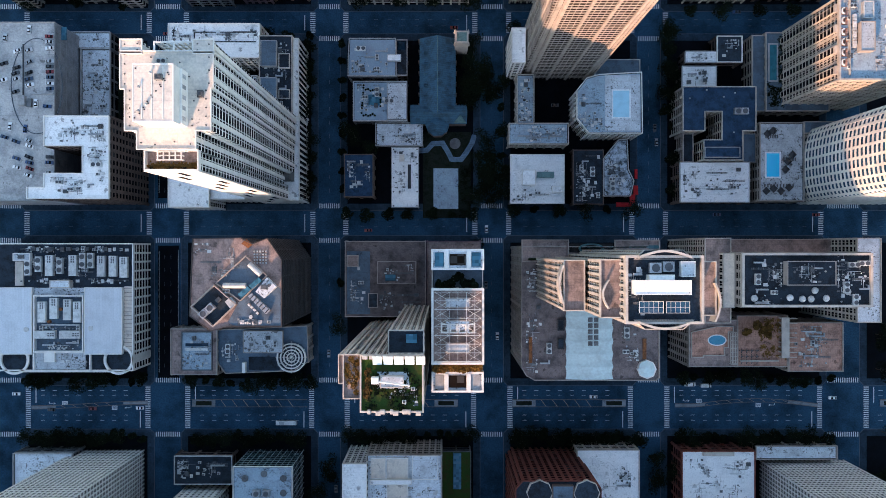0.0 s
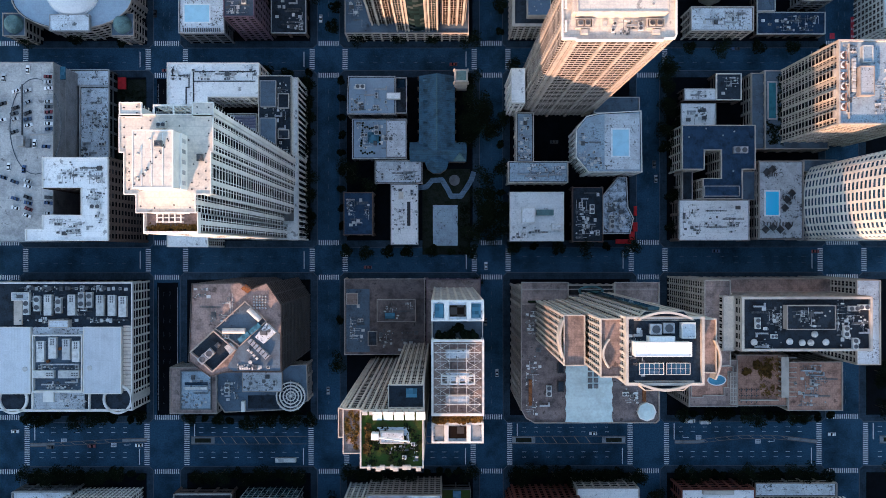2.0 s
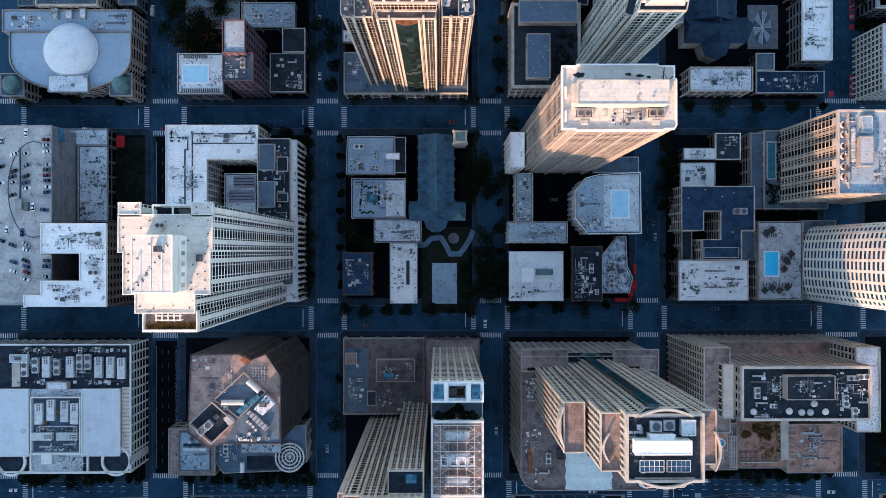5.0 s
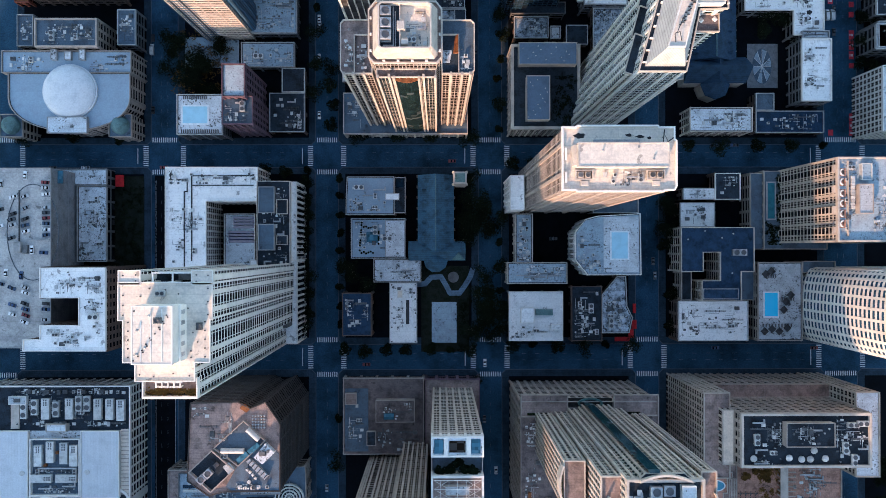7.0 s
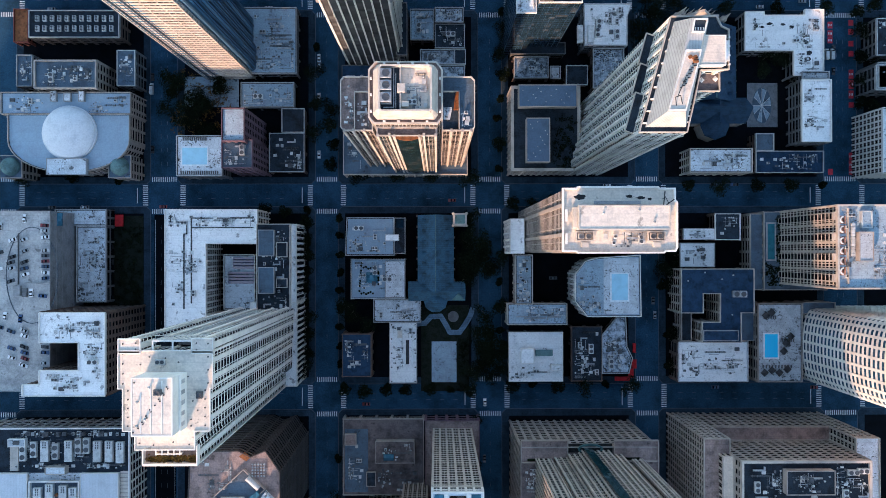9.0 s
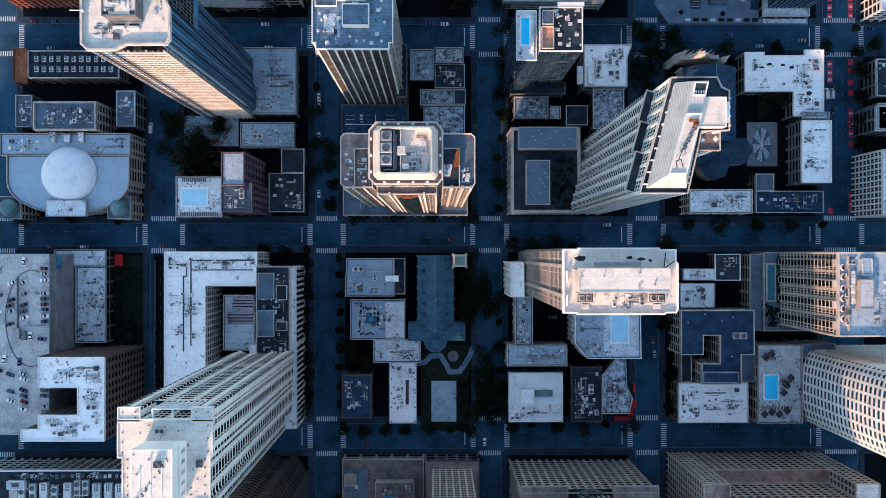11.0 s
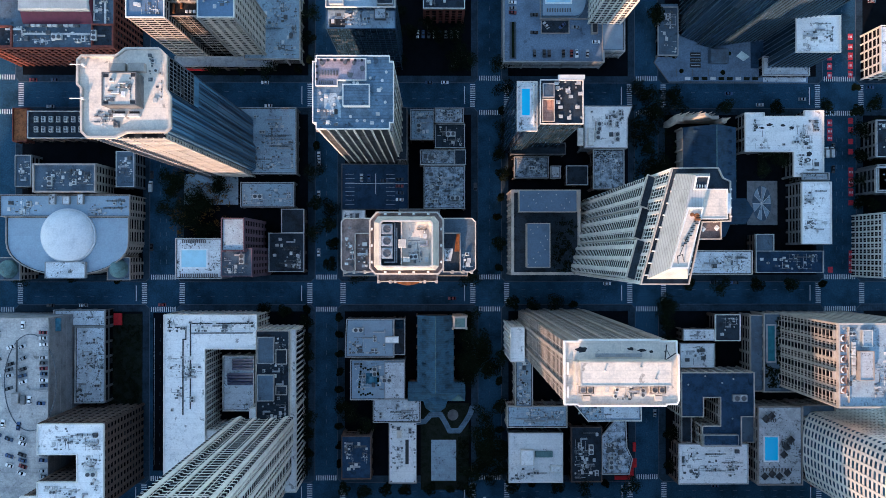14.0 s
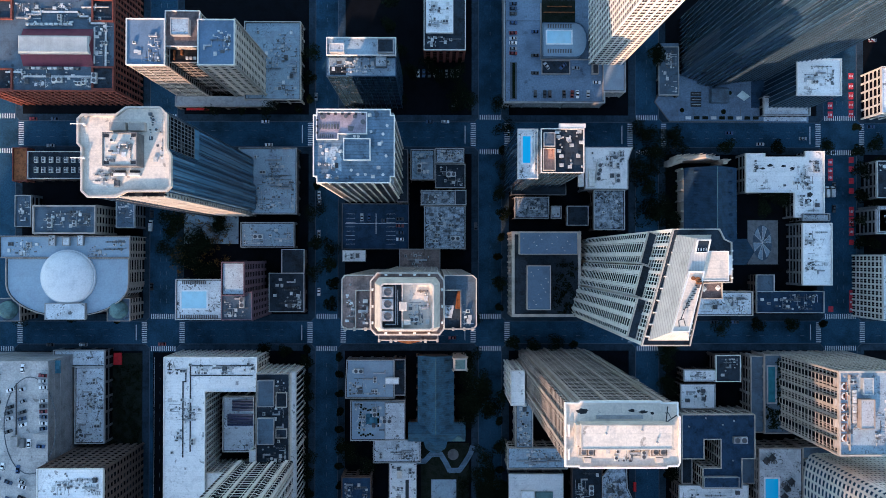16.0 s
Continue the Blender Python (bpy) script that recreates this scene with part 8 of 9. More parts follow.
# ---------- rooftop plant ----------
def fan_geo(x, y, z, r, n=16):
    g = Geo().band(circle(x, y, r, n), circle(x, y, r * 0.86, n), z, z + 0.35)
    for k in range(6):
        a = k * math.pi / 3
        c, s = math.cos(a), math.sin(a)
        g.add([(x - s * 0.08, y + c * 0.08, z + 0.2), (x + s * 0.08, y - c * 0.08, z + 0.2), (x + c * r * 0.85 + s * r * 0.2, y + s * r * 0.85 - c * r * 0.2, z + 0.12),
               (x + c * r * 0.85 - s * r * 0.2, y + s * r * 0.85 + c * r * 0.2, z + 0.28)], [(0, 1, 2, 3)])
    return g


def ac_unit(w, d, h, fans, material="unit", label="pale metal air-conditioning unit with top fans on a roof"):
    root = thing("air_conditioner", label, "air conditioner", 0, 0, 0, "rooftop units")
    g = Geo().box(-w / 2, -d / 2, 0.3, w / 2, d / 2, h, 0.08)
    for sx in (-1, 1):
        g.box(sx * w * 0.38 - 0.15, -d / 2, 0, sx * w * 0.38 + 0.15, d / 2, 0.3)
    part("casing", g, material, root)
    if not fans:
        g = Geo()
        for k in range(6):
            g.box(w / 2 - 1.5 - 1.3 * (k // 2), (-0.95, 0.25)[k % 2], h - 0.02, w / 2 - 0.5 - 1.3 * (k // 2), (-0.25, 0.95)[k % 2], h + 0.05)
        part("grille", g, "fan", root)
    for k in range(fans):
        x = (k - (fans - 1) / 2) * w / fans
        r = min(w / fans, d) * 0.4
        part("fan", fan_geo(x, 0, h - 0.05, r).cyl(x, 0, h - 0.3, h + 0.02, r * 0.86), "fan", root)
    return root


def vent():
    root = thing("roof_vent", "small metal roof vent with a round cap", "vent", 0, 0, 0, "roof vents")
    part("cowl", Geo().cyl(0, 0, 0, 0.8, 0.28, 10).cyl(0, 0, 0.75, 1.05, 0.5, 12, 0.15), "metal", root)
    return root


def duct(length, bend):
    root = thing("air_duct", "galvanised sheet-metal air duct lying on a roof", "duct", 0, 0, 0, "roof ducts")
    g = Geo().box(0, -0.4, 0.35, length, 0.4, 1.15, 0.06)
    if bend:
        g.box(length - 0.8, 0.4, 0.35, length, 0.4 + bend, 1.15, 0.06)
    for k in range(int(length / 3) + 1):
        g.box(0.3 + k * 2.8, -0.45, 0, 0.45 + k * 2.8, 0.45, 0.4)
    part("duct_run", g, "metal", root)
    return root


def pipes(length):
    root = thing("pipe_run", "thin pipes running across a roof", "pipe", 0, 0, 0, "roof pipes")
    g = Geo()
    for k in range(2):
        g.tube((0, k * 0.5, 0.35), (length, k * 0.5, 0.35), 0.12)
    for k in range(int(length / 2.5)):
        g.box(1 + k * 2.5, -0.3, 0, 1.2 + k * 2.5, 0.8, 0.3)
    part("pipe", g, "unitd", root)
    return root


def hatch():
    root = thing("roof_hatch", "small roof hatch with a pale lid", "hatch", 0, 0, 0, "roof hatches")
    part("lid", Geo().box(-0.9, -0.7, 0, 0.9, 0.7, 0.5).box(-1.0, -0.8, 0.5, 1.0, 0.8, 0.65, 0.06), "unit", root)
    return root


PROTO = {}
VENTS = []


def stamp(key, maker, x, y, z, turn=0.0):
    """The first of a kind is built, those after it are copies."""
    if key == "vent":
        VENTS.append(key)
        if len(VENTS) > 290:
            return None
    m = pose(round(x, 2), round(y, 2), z, 0, 0, turn)
    if key not in PROTO:
        PROTO[key] = maker()
        PROTO[key].matrix_basis = m
        return PROTO[key]
    return copy_thing(PROTO[key], m)


def ac(x, y, z, size=1, turn=0.0):
    w, d, h, n, mat = [(1.6, 1.3, 1.1, 1, "unit"), (3.2, 2.0, 1.6, 2, "unit"), (5.5, 2.6, 2.0, 2, "unit"), (2.4, 2.0, 1.5, 1, "unitd"), (4.0, 3.6, 2.6, 1, "metal"), (8.5, 3.4, 2.4, 2, "unit"), (11.5, 4.3, 2.6, 0, "unit")][size]
    lab = "dark metal roof unit with a top fan" if mat == "unitd" else "galvanised cooling tower with a large top fan" if size == 4 else "pale metal air-conditioning unit with top fans on a roof"
    return stamp(("ac", size), lambda: ac_unit(w, d, h, n, mat, lab), x, y, z, turn)


def litter(r, z, seed):
    """The small stuff on a roof field, too small to pick apart: conduits, curbs, drains, boxes, patches; a pale and a dark lot."""
    rng = random.Random(seed + 5000)
    x0, y0, x1, y1 = r
    area = (x1 - x0) * (y1 - y0)
    spots = [(rng.uniform(x0, x1), rng.uniform(y0, y1)) for k in range(2 + int(area / 160))]
    for tone, material in (("pale", "unit"), ("dark", "unitd")):
        g = Geo()
        for k in range(int(min(85, 8 + area * 0.09))):
            cx, cy = rng.choice(spots)
            x, y, roll = min(max(rng.gauss(cx, 2.2), x0 + 0.6), x1 - 0.6), min(max(rng.gauss(cy, 2.2), y0 + 0.6), y1 - 0.6), rng.random()
            if roll < 0.45:
                a, b, h = rng.uniform(0.12, 0.35), rng.uniform(0.12, 0.35), rng.uniform(0.2, 0.7)
            elif roll < 0.62:
                a, b, h = rng.uniform(0.8, 3.5), 0.07, 0.16
            elif roll < 0.78:
                a, b, h = 0.07, rng.uniform(0.8, 3.0), 0.16
            elif roll < 0.9:
                a, b, h = rng.uniform(0.3, 0.8), rng.uniform(0.3, 0.6), rng.uniform(0.4, 1.0)
            else:
                a, b, h = rng.uniform(0.4, 1.1), rng.uniform(0.3, 0.8), 0.03
            xa, xb, ya, yb = max(x0, x - a), min(x1, x + a), max(y0, y - b), min(y1, y + b)
            g.box(xa, ya, z - 0.02, xb, yb, z + h + 0.0007 * k)
        solo("roof_fittings", g, material, "%s small pipes, curbs and boxes strewn over a flat roof" % tone, "roof fittings", kind="stuff")


def clutter(r, z, n, seed, big=0.1):
    """Plant strewn over a roof field, clear of its edges and of one another."""
    rng = random.Random(seed)
    x0, y0, x1, y1 = r
    litter(r, z, seed)
    taken = []
    for k in range(n):
        for attempt in range(12):
            x, y = rng.uniform(x0 + 1.6, x1 - 1.6), rng.uniform(y0 + 1.6, y1 - 1.6)
            if all(abs(x - a) > 2.6 + q or abs(y - b) > 2.4 + q for a, b, q in taken):
                break
        else:
            continue
        t, roll = rng.choice((0, 90)), rng.random()
        if roll < 0.2:
            stamp("vent", vent, x, y, z)
            taken.append((x, y, -1.2))
        elif roll < 0.46:
            stamp("hatch", hatch, x, y, z, t)
            taken.append((x, y, -1.0))
        elif roll < 0.46 + big * 0.35 and x1 - x0 > 10 and y1 - y0 > 10:
            ac(min(max(x, x0 + 4), x1 - 4), min(max(y, y0 + 4), y1 - 4), z, 2, t)
            taken.append((x, y, 1.5))
        elif roll < 0.75:
            ac(x, y, z, rng.choice((0, 0, 1, 3)), t)
            taken.append((x, y, 0))
        elif roll < 0.88:
            ln = min(8.0, max(3.0, (x1 - x0) * 0.3))
            t = rng.choice((0, 180))
            x = min(x, x1 - ln - 1) if t == 0 else max(x, x0 + ln + 1)
            if y + 2 < y1 and y - 2 > y0:
                stamp(("duct", round(ln)), lambda: duct(round(ln), 1.4), x, y, z, t)
                taken.append((x, y, 1.5))
        else:
            ln = min(12.0, max(3.0, (x1 - x0) * 0.5))
            stamp(("pipes", round(ln)), lambda: pipes(round(ln)), min(x, x1 - ln - 1), y, z)
            taken.append((x, y, 0))


# sunken plant roof of the store
for x, y in ((-218.4, -9.2), (-205.3, -9.2), (-189.6, -9.5), (-183.1, -9.5), (-177.1, -10.1)):
    ac(x, y, 24, 6, 90)
for x, y in ((-230.5, -10.4), (-200.1, -6.4), (-195.6, -6.4), (-212.7, -9.5), (-224.6, -8.4)):
    ac(x, y, 24, 5, 90)
for x, y, t in ((-222.1, -34.9, 90), (-215.5, -32.9, 90), (-208.0, -33.6, 90), (-202.6, -34.9, 90), (-220.4, -47.4, 0), (-206.6, -47.4, 0)):
    ac(x, y, 24.66, 6, t)
for k in range(5):
    ac(-228.0 + 10 * k, 0.0, 24, 3)
for q in ((-212.0, -33.4), (-218.6, -40.4)):
    solo("roof_pump", Geo().cyl(*q, 24.66, 26.2, 0.9, 12), "orange", "rust-orange round pump housing on a roof", "pump", "roof pumps")
clutter((-239.3, -2.2, -173.8, 1.6), 24, 24, 3)
clutter((-239.3, -19.5, -199.6, -16.1), 24, 12, 31)
clutter((-198.1, -19.5, -173.8, -16.1), 24, 8, 32)
clutter((-229.2, -15.4, -222.9, -2.8), 24, 5, 33)
clutter((-216.6, -15.4, -209.7, -2.8), 24, 6, 34)
clutter((-203.4, -15.4, -194.0, -2.8), 24, 8, 35)
clutter((-225.5, -45.0, -200.6, -43.0), 24.66, 5, 44, 0)
clutter((-225.5, -56.0, -200.6, -50.0), 24.66, 10, 4, 0.1)
clutter((-213.5, -66.5, -197.4, -58.1), 24.6, 3, 45, 0)
for q in ((-195.3, -44.0), (-231.0, -44.6)):
    solo("roof_cover", Geo().cyl(*q, 26.23, 26.6, 1.4, 14), "unit", "white round cover on a roof", "roof cover")
# angular tower
ac(-114.6, -31.0, 80.6, 4, 45), ac(-111.4, -28.2, 80.6, 4, 45), ac(-107.8, -24.4, 80.6, 3, 45), ac(-103.9, -20.2, 80.75, 1, 0)
for k in range(5):
    for j in range(5):
        stamp("vent", vent, (-90.5, -1.1)[0] + k * 1.4, (-90.5, -1.1)[1] - j * 1.4, 80.5)
clutter((-98.8, -36.6, -80.4, -33.3), 80.8, 8, 8)
clutter((-119.4, -13.5, -100.2, 3.0), 80.5, 4, 36, 0)
# curved-crown tower
for q in ((74.2, -6.6), (78.7, -6.2)):
    ac(*q, 176, 4, 0)
clutter((65.2, -23.7, 70.8, -3.8), 176, 6, 9)
# stone block with white domes on its plant roof
dome_me = Geo().loft([(circle(0, 0, 1.7 * math.cos(a), 16), 0.5 + 1.2 * math.sin(a)) for a in (0, 0.4, 0.8, 1.2, 1.5)]).mesh("dome", "unit")
for q in ((152.1, -24.1), (169.5, -23.8), (175.6, -24.4), (179.8, -24.4), (181.7, -20.2), (187.2, -24.1), (197.7, -20.8)):
    d = thing("roof_tank", "white domed water tank on a roof", "tank", *q, 74.4, "roof tanks")
    put("tank_body", dome_me, d, *q, 74.4)
clutter((146.9, -28.7, 166.0, -3.0), 74.4, 12, 10, 0.6)
clutter((192.7, -28.7, 209.3, -3.0), 74.4, 12, 12, 0.6)
clutter((167.6, -16.4, 188.6, -7.0), 78.63, 6, 13)
# crowned tower: three large fans in the pit
for k in range(3):
    ac(-20.9, 156.7 + k * 4.4, 163.0, 4, 0)
# the rest of the roofs
ac(*(-101.1, -132.4), 34, 4), ac(*(-95.9, -132.4), 34, 4)
for q in ((-107.5, -124.4), (-97.1, -122.0), (-86.6, -124.4), (-86.6, -132.4)):
    solo("roof_vent_box", Geo().cyl(*q, 34, 35.2, 1.5, 10, 1.9), "unitd", "dark round roof exhaust fan", "roof fan", "roof fans")
clutter((-39.7, -141.4, -2.8, -129.7), 33, 8, 101)
clutter((-152.3, -132.5, -122.5, -120.2), 12, 16, 102)
clutter((81.4, -145.9, 106.8, -118.0), 20, 5, 103)
clutter((138.6, -145.9, 173.6, -118.0), 20, 8, 104)
clutter((-146.9, -66.5, -130.0, -47.4), 20.4, 4, 105)
clutter((-111.2, -57.2, -92.0, -47.6), 20.53, 5, 106)
clutter((-125.2, -66.8, -113.7, -48.2), 18, 5, 107)
clutter((-40.4, -37.1, -11.7, -24.1), 10, 8, 108)
clutter((-36.0, -18.3, -16.7, -8.7), 15.03, 5, 109)
clutter((-53.4, -35.5, -43.6, -9.4), 10.3, 6, 110)
clutter((42.0, -62.9, 57.8, -8.3), 60, 6, 111)
clutter((88.5, -57.2, 99.4, -38.5), 60, 5, 112)
clutter((190.7, -64.7, 217.3, -41.8), 31, 16, 113)
clutter((134.8, -36.0, 149.3, 3.2), 56, 4, 114)
clutter((-207.0, 72.7, -192.1, 114.1), 11, 16, 115)
clutter((-204.6, 55.6, -174.9, 67.3), 52, 9, 116)
clutter((-185.4, 28.2, -174.9, 53.3), 52, 7, 117)
clutter((-204.6, 28.2, -187.1, 37.6), 52, 6, 118)
clutter((-148.7, 114.1, -102.0, 121.8), 31, 12, 119)
clutter((-148.8, 69.4, -129.7, 103.3), 31, 8, 120)
clutter((-97.7, 66.5, -83.2, 113.7), 36, 26, 121)
for q in ((-94.4, 56.9), (-98.2, 52.3), (-95.8, 46.7), (-98.3, 44.6)):
    stamp("vent", vent, *q, 197.23)
ac(-91.6, 55.4, 197.23, 3, 0), ac(-82.0, 52.4, A_TOP, 3, 90), ac(-95.0, 63.4, A_TOP, 1, 0)
clutter((-52.0, 100.1, -28.4, 118.0), 16, 12, 125)
clutter((-49.3, 75.0, -22.2, 94.5), 12, 16, 126)
clutter((-54.7, 31.6, -41.3, 52.1), 16, 10, 127)
clutter((-36.8, 61.3, -13.3, 71.1), 8, 4, 128)
clutter((-28.4, 50.3, -15.3, 57.2), 6, 4, 129)
clutter((-28.4, 26.4, -21.9, 48.7), 6, 2, 130)
clutter((42.7, 71.9, 50.0, 96.7), 19, 14, 131)
clutter((38.5, 60.4, 69.7, 69.4), 19, 16, 132)
clutter((40.1, 27.7, 61.2, 34.5), 12, 3, 133)
clutter((75.5, 65.8, 88.6, 90.8), 26, 9, 134)
clutter((76.5, 27.4, 91.4, 55.3), 10, 20, 135)
clutter((93.2, 32.0, 104.8, 50.5), 11, 14, 136)
clutter((136.1, 28.1, 171.9, 47.4), 17, 9, 137)
ac(*(163.7, 76.5), 24, 4), ac(*(167.5, 76.5), 24, 4)
for q in ((137.3, 83.8), (162.5, 86.9), (146.7, 88.5), (161.9, 64.9), (156.2, 84.7)):
    stamp("vent", vent, *q, 24)
clutter((138.8, 92.9, 155.7, 103.4), 11, 8, 140)
clutter((140.1, 107.5, 156.0, 112.4), 12, 6, 141)
clutter((158.3, 108.4, 169.6, 120.1), 13, 4, 142)
clutter((194.5, 83.7, 201.6, 120.8), 77, 12, 143)
clutter((210.0, 83.6, 230.3, 120.2), 77, 8, 144)
clutter((-241.7, 178.0, -219.9, 187.4), 22, 7, 145)
clutter((-196.1, 178.0, -174.2, 187.4), 22, 7, 146)
clutter((-220.9, 191.9, -191.5, 203.1), 26, 26, 147)
clutter((-181.9, 195.8, -173.6, 212.3), 16, 5, 148)
clutter((-239.9, 196.2, -233.5, 211.0), 12, 5, 149)
clutter((-114.5, 146.2, -100.8, 158.2), 44, 12, 150)
clutter((-113.0, 184.8, -85.8, 195.8), 10, 8, 151)
clutter((-97.0, 147.9, -80.2, 166.8), 9, 14, 152)
clutter((-137.0, 204.4, -124.3, 211.8), 148, 2, 153)
clutter((-114.1, 214.0, -108.4, 233.7), 148, 3, 154)
clutter((-127.9, 213.8, -117.6, 223.7), 155.03, 8, 155)
clutter((-113.1, 204.5, -84.1, 237.9), 12, 16, 156)
clutter((-13.4, 153.0, -5.0, 167.8), 162.0, 14, 157)
clutter((-39.6, 151.0, -36.0, 168.6), 136.3, 3, 158)
clutter((-34.6, 151.0, -29.4, 163.0), 136.42, 7, 258)
clutter((7.4, 150.6, 12.0, 160.0), 136.3, 5, 159)
clutter((-22.4, 171.6, -2.3, 180.7), 9, 7, 160)
clutter((-10.7, 208.5, 6.7, 214.9), 12, 6, 161)
clutter((-8.1, 184.0, 12.0, 205.3), 11, 18, 162)
clutter((-2.3, 232.3, 11.9, 238.7), 13, 6, 163)
clutter((-16.6, 223.4, -4.9, 237.6), 11, 8, 164)
clutter((-2.0, 218.4, 12.6, 229.7), 10, 6, 165)
dot_rng = random.Random(77)
litter((-53.8, 211.0, -44.6, 218.2), 119, 166)
clutter((142.9, 146.5, 174.3, 156.7), 18, 14, 172)
clutter((183.4, 147.3, 219.4, 156.5), 9, 8, 173)
clutter((175.6, 216.4, 216.2, 233.2), 14, 10, 174)
clutter((203.1, 202.2, 216.8, 213.5), 14, 5, 175)
clutter((205.1, 163.5, 218.8, 195.5), 19, 5, 176)
for k in range(34):
    q = (53.4, 219.8, 66.3, 237.5)
    stamp("hatch" if k % 3 == 0 else "vent", hatch if k % 3 == 0 else vent, dot_rng.uniform(q[0], q[2]), dot_rng.uniform(q[1], q[3]), 86.6)
clutter((82.1, 217.6, 102.8, 237.9), 20, 14, 178)
clutter((43.8, 200.9, 60.1, 211.3), 10, 5, 179)
clutter((88.5, 195.0, 102.7, 214.3), 14, 6, 180)
clutter((-232.8, 302.4, -175.8, 313.3), 38, 18, 181)
clutter((-232.6, 267.9, -176.2, 278.0), 38, 20, 182)
clutter((-186.3, 280.0, -176.3, 301.4), 38, 10, 183)
clutter((-149.9, 271.3, -135.3, 286.4), 79, 5, 184)
clutter((-115.9, 271.4, -101.8, 286.6), 79, 5, 185)
clutter((-134.1, 280.6, -119.9, 293.2), 75, 12, 186)
clutter((-110.5, 269.4, -82.1, 309.2), 13, 12, 187)
clutter((-54.2, 266.3, -23.8, 273.5), 79, 8, 188)
clutter((-7.4, 303.1, 5.0, 319.2), 28.53, 10, 189)
clutter((-8.1, 293.8, 11.3, 300.0), 26, 6, 190)
clutter((193.0, 265.8, 210.7, 280.9), 40, 5, 191)
clutter((127.6, 273.8, 137.5, 298.3), 5, 6, 192)
clutter((246.9, 192.7, 261.2, 203.5), 20, 6, 193)
clutter((249.5, 213.1, 263.7, 231.2), 16, 8, 194)
for q in ((58.4, 114.2), (71.5, 115.4), (77.0, 111.0)):
    stamp("vent", vent, *q, 165.63)
clutter((57.4, 101.6, 75.6, 107.6), 158.4, 9, 196)
clutter((-21.2, -62.1, -9.7, -51.9), 147, 3, 197)
clutter((-53.3, 146.2, -45.0, 164.8), 16, 5, 198)
clutter((-55.5, 176.1, -44.8, 180.3), 9, 2, 199)
# rows of roof units on the block behind the auditorium
r = (-230.6, 223.4, -183.6, 235.5)
for j in range(2):
    for k in range(11):
        ac(r[0] + 2.6 + k * (r[2] - r[0] - 5.2) / 10, r[1] + 3.2 + j * (r[3] - r[1] - 6.4), 15, 1, 90)
# potted plants round a roof terrace
def pot():
    root = thing("plant_pot", "dark potted shrub on a roof terrace", "plant pot", 0, 0, 0, "roof pots")
    part("pot", Geo().cyl(0, 0, 0, 0.5, 0.3, 8, 0.38), "dgrey", root)
    part("leaves", Geo().loft([(circle(0, 0, 0.4, 7), 0.45), (circle(0, 0, 0.62, 7), 0.8), (circle(0, 0, 0.25, 7), 1.3)]), "leaf", root)
    return root


for a, b, n in (((-45.4, 93.8), (-46.8, 76.4), 9), ((-45.5, 76.4), (-37.7, 77.0), 6), ((-44.2, 91.2), (-36.4, 90.6), 6), ((-35.8, 88.6), (-35.8, 80.9), 6)):
    for k in range(n):
        stamp("pot", pot, a[0] + (b[0] - a[0]) * k / n, a[1] + (b[1] - a[1]) * k / n + 0.5 * math.sin(k * 2.1), 12)
# sun loungers
def lounger():
    root = thing("sun_lounger", "dark sun lounger beside a rooftop pool", "sun lounger", 0, 0, 0, "sun loungers")
    part("frame", Geo().box(-0.35, -1.0, 0.15, 0.35, 0.45, 0.35).box(-0.3, -0.9, 0, -0.2, 0.8, 0.15).box(0.2, -0.9, 0, 0.3, 0.8, 0.15), "dgrey", root)
    part("backrest", Geo().add([(-0.35, 0.45, 0.35), (0.35, 0.45, 0.35), (0.35, 1.0, 0.8), (-0.35, 1.0, 0.8), (-0.35, 0.45, 0.25), (0.35, 0.45, 0.25), (0.35, 1.0, 0.7), (-0.35, 1.0, 0.7)],
                               [(0, 1, 2, 3), (7, 6, 5, 4), (0, 4, 5, 1), (1, 5, 6, 2), (2, 6, 7, 3), (3, 7, 4, 0)]), "dgrey", root)
    return root


for r, z, n in (((-143.9, 163.0, -131.3, 163.9), 21, 13), ((-145.1, 144.1, -124.7, 145.0), 21, 18), ((60.2, 307.9, 73.0, 308.5), 18, 10), ((60.2, 293.8, 73.0, 294.4), 18, 10), ((191.3, 49.5, 197.7, 51.1), 21, 6),
                ((180.5, 34.9, 196.4, 36.2), 21, 10), ((181.2, 62.8, 187.6, 63.5), 21, 6)):
    for k in range(n):
        stamp("lounger", lounger, r[0] + (r[2] - r[0]) * k / (n - 1), (r[1] + r[3]) / 2, z)


def cabana():
    root = thing("cabana", "dark square sun shade on a pool deck", "sun shade", 0, 0, 0, "cabanas")
    part("canopy", Geo().loft([(rect(-1.7, -1.7, 1.7, 1.7), 2.3), (rect(-0.4, -0.4, 0.4, 0.4), 2.9)]), "black", root)
    for sx in (-1.5, 1.5):
        for sy in (-1.5, 1.5):
            part("post", Geo().box(sx - 0.06, sy - 0.06, 0, sx + 0.06, sy + 0.06, 2.35), "dgrey", root)
    return root


for q in ((192.6, 48.9), (195.2, 52.7), (191.3, 44.4), (180.5, 32.4), (184.6, 33.7), (188.7, 32.4), (193.2, 34.3), (181.2, 64.4), (184.4, 66.0)):
    stamp("cabana", cabana, *q, 21.0, 45)


